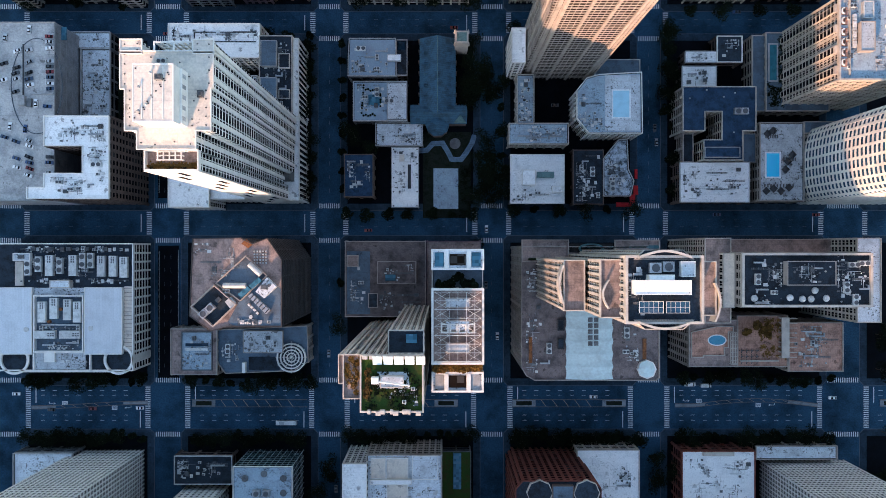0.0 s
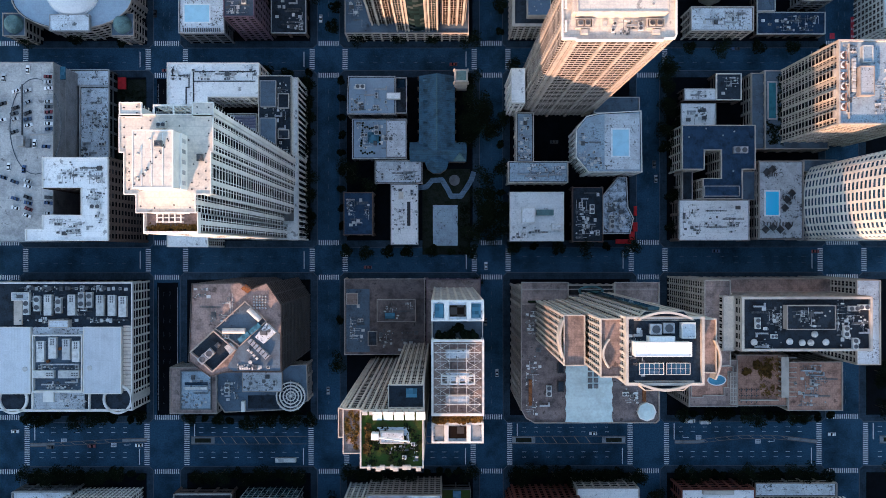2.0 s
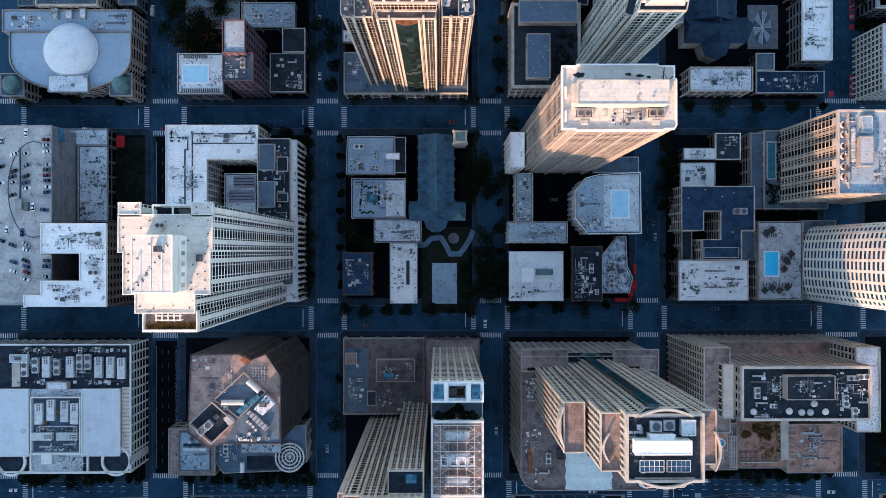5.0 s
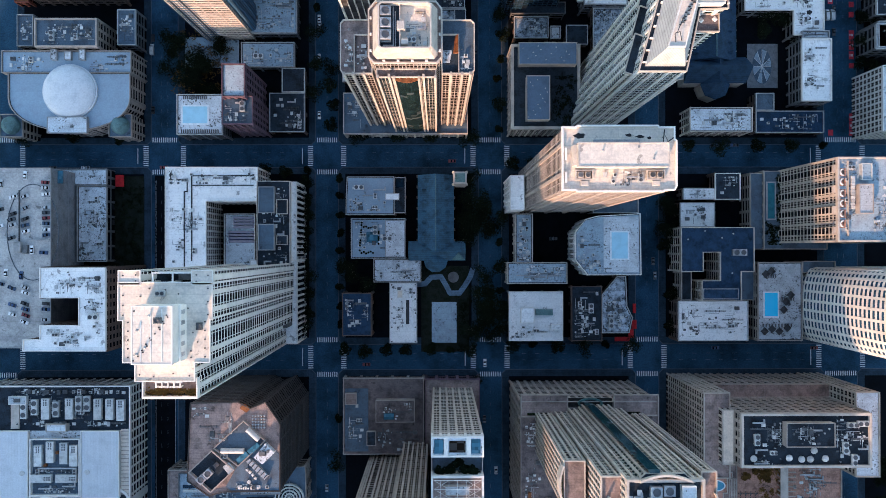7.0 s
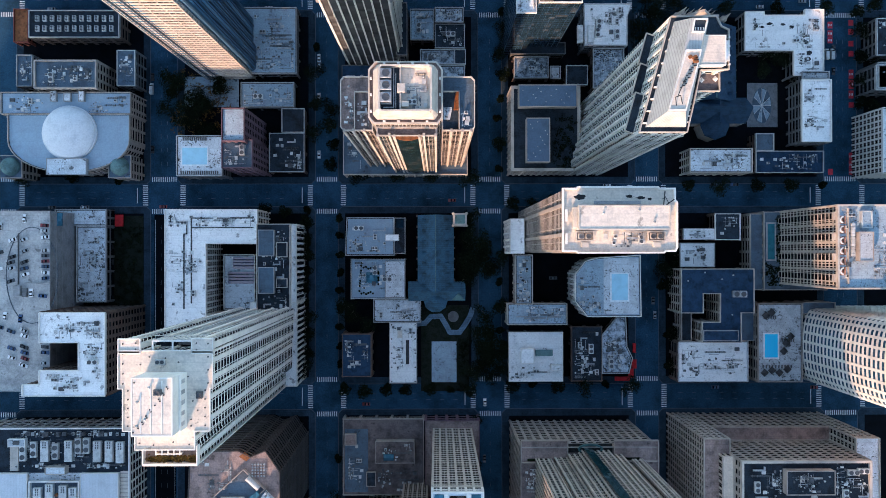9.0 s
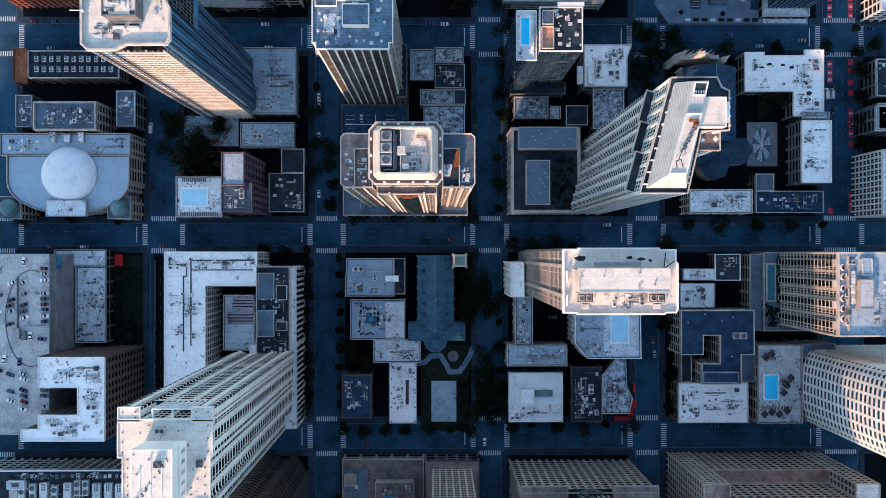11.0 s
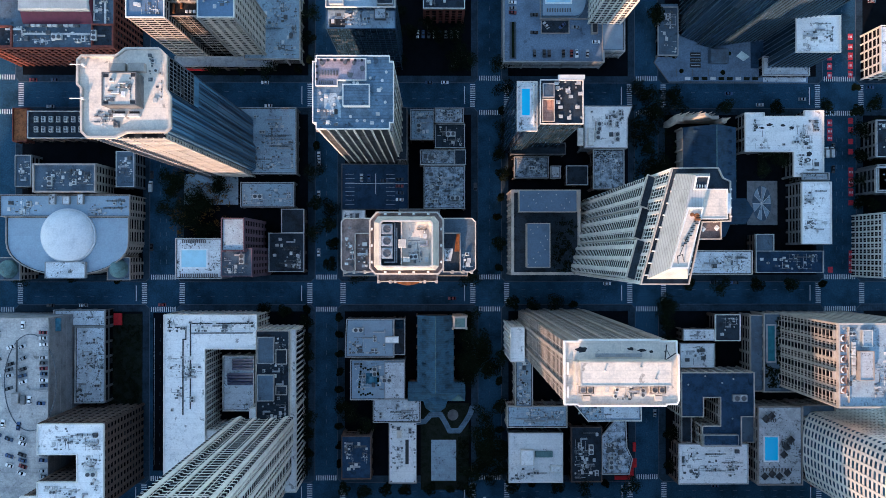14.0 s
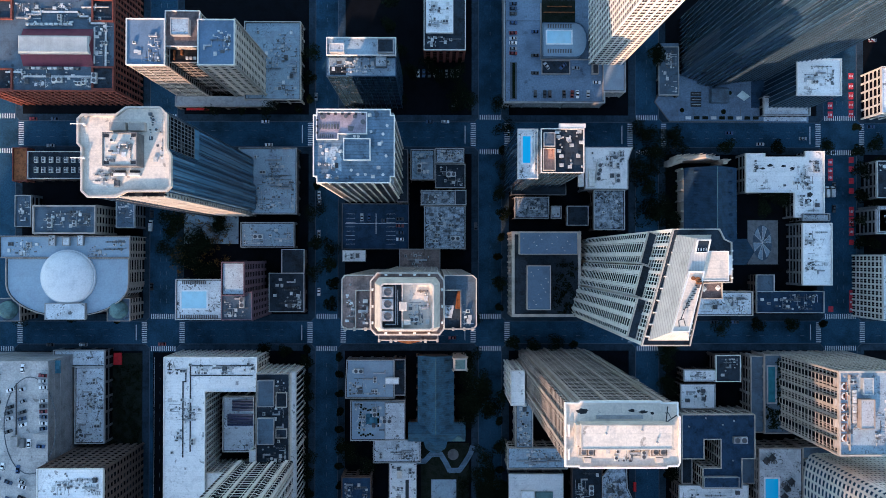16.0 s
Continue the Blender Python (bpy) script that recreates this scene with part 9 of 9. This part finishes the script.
def table():
    root = thing("cafe_table", "small dark table with seats on a dining terrace", "table", 0, 0, 0, "terrace tables")
    part("tabletop", Geo().cyl(0, 0, 0.68, 0.74, 0.5, 12).cyl(0, 0, 0, 0.68, 0.06, 6), "dgrey", root)
    for k in range(4):
        a = k * math.pi / 2
        part("seat", Geo().box(math.cos(a) * 0.9 - 0.22, math.sin(a) * 0.9 - 0.22, 0, math.cos(a) * 0.9 + 0.22, math.sin(a) * 0.9 + 0.22, 0.46, 0.05), "black", root)
    return root


r = (163.8, -61.8, 172.5, -50.9)
for k in range(12):
    stamp("table", table, r[0] + (k % 4) * 2.8, r[1] + (k // 4) * 3.0, 30.0)


# ---------- trees ----------
def tree(seed, radius, height, material="leaf", label="street tree with a dark green uneven crown"):
    """A tapered trunk with limbs and a crown of many small leaf clumps with gaps."""
    rng = random.Random(seed)
    root = thing("tree", label, "tree", 0, 0, 0, "trees")
    t = Geo().loft([(circle(0, 0, 0.28, 8), 0), (circle(0.1, 0, 0.18, 8), height * 0.45), (circle(0.2, 0.1, 0.07, 8), height * 0.85)])
    lobes = []
    for k in range(7):
        a, rr = rng.uniform(0, 6.28), radius * rng.uniform(0.35, 0.72)
        tip = (math.cos(a) * rr, math.sin(a) * rr, height * rng.uniform(0.55, 0.85))
        t.tube((0.05, 0, height * rng.uniform(0.3, 0.45)), tip, 0.07, 5)
        lobes.append((*tip, radius * rng.uniform(0.34, 0.52)))
    lobes.append((0.2, 0, height * 0.86, radius * 0.55))
    part("trunk", t, "bark", root)
    g = Geo()
    for x, y, z, r in lobes:
        for k in range(130):
            d = Vector((rng.gauss(0, 1), rng.gauss(0, 1), rng.gauss(0, 0.8))).normalized() * r * rng.uniform(0.55, 1.08)
            c = Vector((x, y, z)) + d
            s = rng.uniform(0.22, 0.5)
            u = Vector((rng.gauss(0, 1), rng.gauss(0, 1), rng.gauss(0, 0.6))).normalized()
            w = u.cross(Vector((rng.gauss(0, 1), rng.gauss(0, 1), rng.gauss(0, 1)))).normalized()
            g.add([c - u * s, c + w * s * 0.7, c + u * s, c - w * s * 0.7], [(0, 1, 2, 3)])
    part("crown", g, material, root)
    return root


TREES = [(1, 5.0, 9.5), (2, 4.2, 8.5), (3, 6.6, 12.0), (4, 2.6, 6.5), (5, 5.6, 10.5)]
tree_rng = random.Random(77)


def plant(x, y, kind=None, z=0.0, material="leaf"):
    k = tree_rng.randrange(5) if kind is None else kind
    s, r, h = TREES[k]
    lab = "small autumn-brown tree in a planter" if material == "leaf_y" else "street tree with a dark green uneven crown"
    return stamp(("tree", k, material), lambda: tree(s, r, h, material, lab), x, y, z, tree_rng.uniform(0, 360))


def tree_line(x0, y0, x1, y1, step, jitter=0.6, kind=None):
    n = max(1, int(math.hypot(x1 - x0, y1 - y0) / (step * 1.7)))
    for k in range(n + 1):
        plant(x0 + (x1 - x0) * k / n + tree_rng.uniform(-jitter, jitter), y0 + (y1 - y0) * k / n + tree_rng.uniform(-jitter, jitter), kind)


# both sides of the wide street
for r, s in (((-242.9, -77.0, -176.3, -74.3), 6.0), ((-146.3, -78.3, -78.0, -75.6), 7.0), ((140.3, -76.3, 225.3, -73.6), 6.5), ((-241.2, -110.3, -176.3, -107.6), 5.0), ((-146.3, -110.3, -81.3, -108.3), 6.0),
             ((-53.0, -109.6, 15.3, -107.6), 5.5), ((42.0, -109.6, 114.6, -107.6), 5.0), ((138.6, -110.3, 223.6, -107.6), 6.0), ((-8.0, -77.6, 17.0, -75.6), 8.0)):
    tree_line(r[0], r[1] + 0.8, r[2], r[1] + 0.8, s * 0.62, 1.6, None)
for r, s in (((-78.6, 33.7, -77.3, 117.0), 5.0), ((34.0, 40.3, 35.3, 97.0), 8.0), ((-60.0, -43.0, -59.3, -19.7), 8.0), ((19.3, -66.3, 20.0, 0.3), 12.0),
             ((-73.2, 169.4, -71.1, 219.1), 8.0), ((34.3, 189.4, 36.3, 265.9), 7.0), ((243.1, 186.3, 244.2, 253.2), 7.0), ((-77.3, 268.9, -75.9, 295.5), 6.0), ((-26.9, 269.1, -22.9, 295.7), 6.0),
             ((252.5, 173.0, 253.6, 243.2), 6.0), ((129.3, 80.3, 131.3, 127.0), 6.5), ((132.6, 33.7, 134.0, 70.3), 10.0), ((-64.5, 151.3, -62.6, 184.5), 6.0), ((32.6, 147.9, 34.5, 177.9), 6.5)):
    m = (r[0] + r[2]) / 2
    tree_line(m, r[1], m, r[3], s)
for r, s in (((-56.3, 19.0, 17.0, 21.0), 6.5), ((6.4, 118.5, 18.1, 119.8), 8.0), ((42.3, 127.0, 76.2, 128.4), 6.0), ((142.9, 137.6, 223.2, 139.0), 11.0), ((-46.6, 142.6, 16.5, 144.0), 12.0), ((136.4, 241.1, 223.6, 242.2), 13.0),
             ((-103.1, 123.4, -78.2, 125.4), 7.0), ((-132.7, 262.2, -83.2, 263.4), 8.0), ((-238.7, 142.7, -185.8, 144.1), 11.0), ((40.3, 21.7, 108.6, 23.0), 8.0)):
    m = (r[1] + r[3]) / 2
    tree_line(r[0], m, r[2], m, s)

for k in range(9):
    plant(-58.8, 120.0 - 10.6 * k, 3)                  # small round trees along the church block


def grove(r, n):
    for k in range(n // 2):
        plant(tree_rng.uniform(r[0], r[2]), tree_rng.uniform(r[1], r[3]), tree_rng.choice((2, 2, 4)))


grove((12.5, 79.7, 29.1, 114.7), 30)
grove((17.1, 24.9, 28.3, 68.1), 20)
grove((25.7, 28.2, 33.0, 51.5), 8)
grove((-157.3, 191.2, -146.1, 206.1), 8)
grove((-157.4, 167.9, -126.2, 191.2), 24)
grove((-129.5, 194.5, -122.2, 207.8), 5)
grove((113.7, 196.2, 138.3, 252.8), 32)
grove((123.1, 276.2, 127.1, 309.6), 5)
grove((-16.9, 283.8, 16.3, 289.1), 7)
grove((6.3, 265.9, 18.3, 285.8), 9)
grove((129.3, 83.6, 137.3, 127.0), 16)
grove((250.2, -73.0, 263.6, -43.0), 12)
grove((253.6, -139.6, 265.2, -103.0), 12)
grove((36.3, 28.2, 39.6, 44.8), 4)
grove((-56.7, 54.9, -41.7, 71.5), 6)
grove((186.6, 203.0, 206.6, 214.6), 10)
grove((-75.3, -142.9, -61.3, -119.6), 6)
grove((118.6, -142.9, 137.0, -119.6), 10)
grove((-30.3, 295.7, -23.6, 329.0), 5)
# planted roofs and terraces
for r, n, z in (((-2.9, -15.8, 15.1, -10.9), 5, 118.01), ((-2.9, -51.3, 15.1, -49.1), 8, 118.0), ((-30.5, -61.7, -25.6, -44.0), 0, 147.0)):
    for k in range(n):
        plant(r[0] + (r[2] - r[0]) * (k + 0.5) / n, tree_rng.uniform(r[1], r[3]), 3, z, "leaf_y" if z == 118.0 else "leaf")
r = (163.8, -58.6, 186.5, -40.0)
for k in range(5):
    plant(tree_rng.uniform(r[0], r[2]), r[3] - tree_rng.uniform(0, 6), 3, 30.0, "leaf_y")


# ---------- vehicles ----------
def car(kind=0):
    names = ("car", "parked car with glossy paint and dark windows", "car") if kind == 0 else ("van", "white delivery van on the street", "van")
    root = thing(names[0], names[1], names[2], 0, 0, 0, "vehicles")
    L, W = (4.5, 1.82) if kind == 0 else (6.4, 2.1)
    a, b = L / 2, W / 2

    def ring(f, r, w, z):
        return [(-a * r, -b * w), (a * f, -b * w), (a * f * 1.0, b * w), (-a * r, b * w)], z
    if kind == 0:
        hull = [(-a, 0.35), (-a, 0.85), (-a * 0.62, 1.0), (a * 0.32, 0.98), (a * 0.92, 0.78), (a, 0.6), (a, 0.35)]
        cabin = [(-a * 0.8, 0.95), (-a * 0.52, 1.42), (a * 0.02, 1.45), (a * 0.38, 0.96)]
    else:
        hull = [(-a, 0.4), (-a, 2.4), (a * 0.45, 2.45), (a * 0.7, 1.5), (a, 1.2), (a, 0.4)]
        cabin = [(a * 0.46, 2.3), (a * 0.48, 2.42), (a * 0.69, 1.6), (a * 0.6, 1.5)]

    def side(profile, w0, w1, zcut):
        n = len(profile)
        v = [(x, s * (w0 if z < zcut else w1), z) for s in (-1, 1) for x, z in profile]
        f = [tuple(range(n - 1, -1, -1)), tuple(range(n, 2 * n))] + [(i, (i + 1) % n, n + (i + 1) % n, n + i) for i in range(n)]
        return Geo().add(v, [q[::-1] for q in f])
    hull_geo = side(hull, b, b * 0.94, 0.9)
    if kind == 0:
        top = side([(-a * 0.5, 1.42), (-a * 0.48, 1.47), (a * 0.0, 1.49), (a * 0.02, 1.45)], b * 0.72, b * 0.72, 9)
        hull_geo.add(top.v, top.f)
    part("body", hull_geo, "paint" if kind == 0 else "unit", root)
    part("window_glass", side(cabin, b * 0.9, b * 0.72, 1.2) if kind == 0 else side(cabin, b * 0.9, b * 0.9, 9), "g_dark", root)
    for sx in (-0.62, 0.62):
        part("wheel_pair", Geo().tube((a * sx, -b - 0.01, 0.33), (a * sx, 0.22 - b, 0.33), 0.33, 10).tube((a * sx, b - 0.22, 0.33), (a * sx, b + 0.01, 0.33), 0.33, 10), "tyre", root)
    return root


def bus():
    root = thing("bus", "long white city bus in the traffic lane", "bus", 0, 0, 0, "vehicles")
    part("body", Geo().box(-6, -1.27, 0.4, 6, 1.27, 3.0, 0.25), "unit", root)
    part("window_band", Geo().box(-5.8, -1.3, 1.4, 5.9, 1.3, 2.3), "g_dark", root)
    part("roof_unit", Geo().box(-4, -0.8, 3.0, -1, 0.8, 3.3, 0.1), "metal", root)
    for sx in (-3.6, 3.8):
        for sy in (-1, 1):
            part("wheel", Geo().tube((sx, sy * 1.0, 0.48), (sx, sy * 1.29, 0.48), 0.48, 10), "tyre", root)
    return root


# cars on the open garage decks
car_rng = random.Random(21)
for n, (x, y) in enumerate(((-212.4, 114.6), (-212.4, 111.7), (-212.1, 108.3), (-211.8, 101.2), (-211.8, 98.4), (-211.8, 95.5), (-211.8, 92.6), (-211.8, 89.3), (-211.6, 86.4), (-229.5, 106.8), (-223.2, 107.1), (-223.2, 100.7),
                            (-223.2, 95.0), (-223.2, 91.6), (-222.6, 88.4), (-229.8, 97.7), (-230.4, 94.7), (-229.8, 91.8), (-230.4, 84.8), (-213.3, 76.9), (-230.2, 58.0), (-223.4, 58.6), (-223.0, 55.6), (-223.2, 49.6),
                            (-223.0, 46.6), (-222.8, 43.4), (-230.0, 49.0), (-229.8, 44.0), (-223.4, 39.8), (-212.0, 49.6), (-212.0, 46.6), (-212.0, 41.0), (-212.0, 38.0), (-236.6, 100.0), (-236.8, 91.2), (-236.4, 60.4))):
    stamp("car", car, x, y, 37.0, (0 if x > -214 else 18 if y > 70 else -18) + car_rng.uniform(-5, 5) + 180 * car_rng.randrange(2))
for x, y in ((-223.0, 118.4), (-219.4, 78.6), (-233.3, 66.1), (-225.2, 64.8), (-236.0, 114.0)):
    stamp("car", car, x, y, 37.0, 90 + car_rng.uniform(-8, 8))
for x, y, turn in ((40.7, 321.7, 0), (40.7, 318.9, 0), (40.7, 316.0, 0), (40.7, 310.8, 0), (40.7, 305.1, 0), (40.7, 302.0, 0), (40.7, 299.4, 0), (40.7, 296.1, 0), (40.7, 293.5, 0), (53.0, 305.8, 0), (53.0, 292.3, 0), (53.0, 282.3, 0),
                   (76.4, 285.3, 0), (88.2, 277.0, 0), (53.2, 270.3, 90), (58.6, 270.3, 90), (61.5, 270.3, 90), (69.6, 270.3, 90), (74.2, 270.3, 90), (77.2, 270.3, 90), (83.3, 270.3, 90), (59.7, 286.4, -55), (68.9, 286.2, 40)):
    stamp("car", car, x, y, 15.06, turn + car_rng.uniform(-3, 3) + 180 * car_rng.randrange(2))
for r, z, n, turn in (((-15.3, 285.2, 11.3, 285.7), 0.15, 8, 90), ((-11.9, 266.8, 11.3, 267.1), 0.15, 4, 0),
                      ((-26.5, 186.0, -21.3, 201.7), 5, 4, 0), ((-48.1, 200.4, -39.6, 201.0), 5, 2, 90), ((-35.7, 192.5, -29.8, 201.0), 5, 2, 0), ((252.4, 305.2, 257.4, 306.9), 0.15, 3, 0), ((69.0, -115.3, 88.2, -114.7), 0.15, 0, 0)):
    for k in range(n):
        if car_rng.random() < 0.1:
            continue
        t = (k + 0.5) / n
        stamp("car", car, r[0] + (r[2] - r[0]) * (t if turn == 90 or r[2] - r[0] > 8 else 0.5), r[1] + (r[3] - r[1]) * (t if r[3] - r[1] > 3 else 0.5), z, turn + 180 * car_rng.randrange(2) + car_rng.uniform(-3, 3))
# cars on the streets
def street_car(x, y, turn):
    stamp("car", car, x, y, 0.0, turn + 180 * car_rng.randrange(2))


street_car(*(-168.9, 202.8), 90)
street_car(*(-168.9, 160.3), 90)
street_car(*(-71.8, 209.5), 90)
street_car(*(-71.5, 191.2), 90)
street_car(*(-71.5, 157.3), 90)
street_car(*(-162.7, 126.8), 0)
street_car(*(-44.0, 11.0), 0)
street_car(*(66.0, 84.7), 0)
street_car(*(125.7, 62.9), 90)
street_car(*(124.7, 71.3), 90)
street_car(*(219.8, 20.1), 0)
street_car(*(172.9, 139.6), 0)
street_car(*(161.3, 20.3), 0)
street_car(*(-225.5, 258.1), 0)
street_car(*(-238.0, 258.1), 0)
street_car(*(-71.5, 214.2), 90)
street_car(*(-71.2, 210.5), 90)
street_car(*(20.3, 196.0), 90)
street_car(*(-103.0, 256.9), 0)
street_car(*(2.4, 257.2), 0)
street_car(*(-6.9, 257.1), 0)
street_car(*(-228.0, 242.6), 0)
street_car(*(-101.0, 243.3), 0)
street_car(*(-73.3, 271.6), 90)
street_car(*(169.9, 251.0), 0)
street_car(*(213.5, 247.8), 0)
street_car(*(188.3, 244.4), 0)
street_car(*(253.9, 254.9), 0)
street_car(*(231.8, 206.4), 90)
street_car(*(-251.2, -85.3), 0)
street_car(*(-206.3, -94.0), 0)
street_car(*(-178.6, -93.6), 0)
street_car(*(88.6, -87.0), 0)
street_car(*(-67.3, -61.6), 90)
street_car(*(25.3, -21.3), 90)
street_car(*(32.0, -51.3), 90)
street_car(*(229.3, -87.6), 0)
street_car(*(-208.1, 126.6), 0)
street_car(*(6.5, 130.4), 0)
street_car(*(-227.5, 126.5), 0)
street_car(*(-208.5, 126.5), 0)
street_car(*(97.8, 139.0), 0)
street_car(*(160.9, 139.6), 0)
street_car(*(173.0, 139.6), 0)
street_car(*(-216.3, -141.3), 90)
street_car(*(-63.0, -141.3), 90)
street_car(*(-230.6, -94.6), 0)
street_car(*(25.6, 11.8), 90)
street_car(*(232.2, 323.5), 90)
street_car(*(231.9, 219.7), 90)
for (x, y), turn in (((-169.3, 195.8), 90), ((145.3, -79.6), 0), ((154.6, -80.3), 0), ((230.9, 216.4), 90), ((-144.2, 243.1), 0), ((227.7, 216.3), 90)):
    stamp("van", lambda: car(1), x, y, 0.0, turn)
stamp("bus", bus, *(-92.0, -102.0), 0.0, 0)
# dark planted yard with a red canopy
yard = thing("planted_yard", "dark planted yard beside the narrow street", "garden", *(-184.2, 98.3), 0)
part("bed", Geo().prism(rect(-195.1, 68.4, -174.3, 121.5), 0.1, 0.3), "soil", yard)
part("canopy", Geo().box(-189.7, 115.2, 3.0, -184.8, 122.1, 3.6, 0.2), "red", yard, "bright red canopy")


def shrubs(name, label, r, n, size, seed, material="leaf", z=0.3):
    """Low planting that nobody could count: one joined sheet of leaf clumps."""
    rng = random.Random(seed)
    g = Geo()
    for k in range(n):
        cx, cy = rng.uniform(r[0], r[2]), rng.uniform(r[1], r[3])
        for j in range(14):
            c = Vector((cx + rng.gauss(0, size), cy + rng.gauss(0, size), z + rng.uniform(0.2, 1.6 * size)))
            u = Vector((rng.gauss(0, 1), rng.gauss(0, 1), rng.gauss(0, 0.5))).normalized() * 0.45
            w = u.cross(Vector((rng.gauss(0, 1), rng.gauss(0, 1), 1))).normalized() * 0.35
            g.add([c - u, c + w, c + u, c - w], [(0, 1, 2, 3)])
    return solo(name, g, material, label, "planting", kind="stuff")


shrubs("shrubs", "dark shrubs in a planted yard", (-194.4, 69.1, -175.3, 114.9), 130, 0.8, 1)
shrubs("shrubs", "dark shrubs in the church garden", (9.1, 18.2, 17.7, 49.8), 36, 0.8, 2)
shrubs("shrubs", "rough planting on a tower roof garden", (-30.5, -62.1, -9.7, -47.3), 60, 0.7, 3, "leaf", 146.9)
shrubs("shrubs", "yellowed planting on a roof terrace", (-2.9, -51.5, 15.1, -48.9), 40, 0.6, 4, "leaf_y", 118.0)
shrubs("shrubs", "planting around a wooded court", (-157.3, 167.9, -122.9, 206.1), 120, 0.9, 5, "leaf_y", 0.2)
shrubs("shrubs", "dark planting round a narrow rooftop pool", (190.2, 81.2, 193.9, 119.7), 60, 0.6, 8, "leaf", 17.0)
shrubs("shrubs", "dark planting round a narrow rooftop pool", (184.0, 81.2, 189.4, 93.4), 30, 0.6, 9, "leaf", 17.0)
shrubs("shrubs", "dark planting in a court between raised roofs", (62.3, 146.7, 74.1, 174.9), 60, 0.7, 11, "leaf", 26.0)
shrubs("shrubs", "yellowed planting on a tower terrace", (-102.6, 28.2, -86.0, 29.4), 44, 0.45, 12, "leaf_y", 178.6)
shrubs("shrubs", "yellow hedge on a tower roof garden", (-30.6, -57.9, -28.2, -46.9), 30, 0.4, 13, "leaf_y", 147.0)
shrubs("shrubs", "brown planting on a narrow tower terrace", (-38.4, -57.0, -33.5, -43.1), 36, 0.5, 14, "leaf_y", 143.0)
shrubs("shrubs", "dark ground cover under the trees", (113.7, 196.2, 138.3, 252.8), 160, 1.0, 6)
shrubs("shrubs", "potted planting on a dining terrace", (174.1, -60.2, 187.4, -38.5), 50, 0.6, 7, "leaf_y", 30.0)


# ---------- tar patches, standing-water stains and other roof repairs ----------
patch_rng = random.Random(404)


def tar_patch(root, x, y, z, w, d, material="tar"):
    """An uneven black repair brushed on a roof."""
    n = 14
    ring = [(x + w / 2 * math.cos(2 * math.pi * k / n) * patch_rng.uniform(0.55, 1.1), y + d / 2 * math.sin(2 * math.pi * k / n) * patch_rng.uniform(0.55, 1.1)) for k in range(n)]
    part("tar_patch", Geo().prism(ring, z - 0.01, z + 0.02), material, root, "black tar repair")


for x, y, w, d in ((180.2, 228.9, 3.6, 2.6), (183.6, 228.4, 3.0, 1.6), (187.8, 230.2, 4.0, 2.0), (195.6, 229.9, 3.0, 1.8), (200.8, 228.6, 3.6, 2.4), (208.9, 219.6, 3.4, 2.2), (210.5, 213.8, 4.2, 3.0), (209.6, 210.2, 4.6, 2.8), (206.0, 208.4, 1.8, 4.2)):
    tar_patch(b_wl, x, y, 14, w, d)
for x, y, w, d in ((51.2, 120.6, 5.0, 2.6), (69.8, 120.9, 3.0, 1.6), (74.2, 120.3, 4.4, 1.4), (77.5, 119.8, 1.8, 1.2)):
    tar_patch(b_b, x, y, 158.4, w, d)
for x, y, w, d in ((46.0, 84.0, 2.4, 1.6), (48.4, 90.2, 1.6, 2.4), (45.0, 77.0, 1.8, 1.6), (47.6, 73.4, 2.0, 1.4), (46.4, 94.6, 2.6, 1.2)):
    tar_patch(b_lr, x, y, 19, w, d)
for k in range(2):
    part("roof_ac_long", Geo().box(76.4 + k * 6.0, 217.2, 20, 79.6 + k * 6.0, 227.0, 22.2, 0.15), "unit", b_ul, "long white roof unit")
# arched canopies over the top-floor terraces of the cream hotel tower
for y in (115.5, 110.8, 105.3, 100.4, 95.4, 90.5):
    arch = Geo().band([(194.6 + 1.7 * math.cos(a), y + 1.7 * math.sin(a)) for a in (math.pi / 2 + math.pi * k / 8 for k in range(9))][::1] + [(194.6, y - 1.7), (194.6, y + 1.7)],
                      [(194.6 + 1.15 * math.cos(a), y + 1.15 * math.sin(a)) for a in (math.pi / 2 + math.pi * k / 8 for k in range(9))] + [(194.6, y - 1.15), (194.6, y + 1.15)], 77.6, 78.4)
    part("arched_canopy", arch, "white", b_p, "white arched terrace canopy")
    part("terrace_floor", Geo().box(192.9, y - 2.0, 77.0, 196.4, y + 2.0, 77.12), "r_terra", b_p)
unit_p = Geo().box(-0.9, -0.7, 0, 0.9, 0.7, 1.5, 0.1).mesh("roof_condenser", "unit")
for k in range(10):
    put("roof_condenser", unit_p, b_p, 199.4, 98.4 + k * 1.62, 77.0)
part("roof_walk", Geo().box(196.9, 84.4, 77, 197.2, 121.0, 78.6), "cream", b_p)
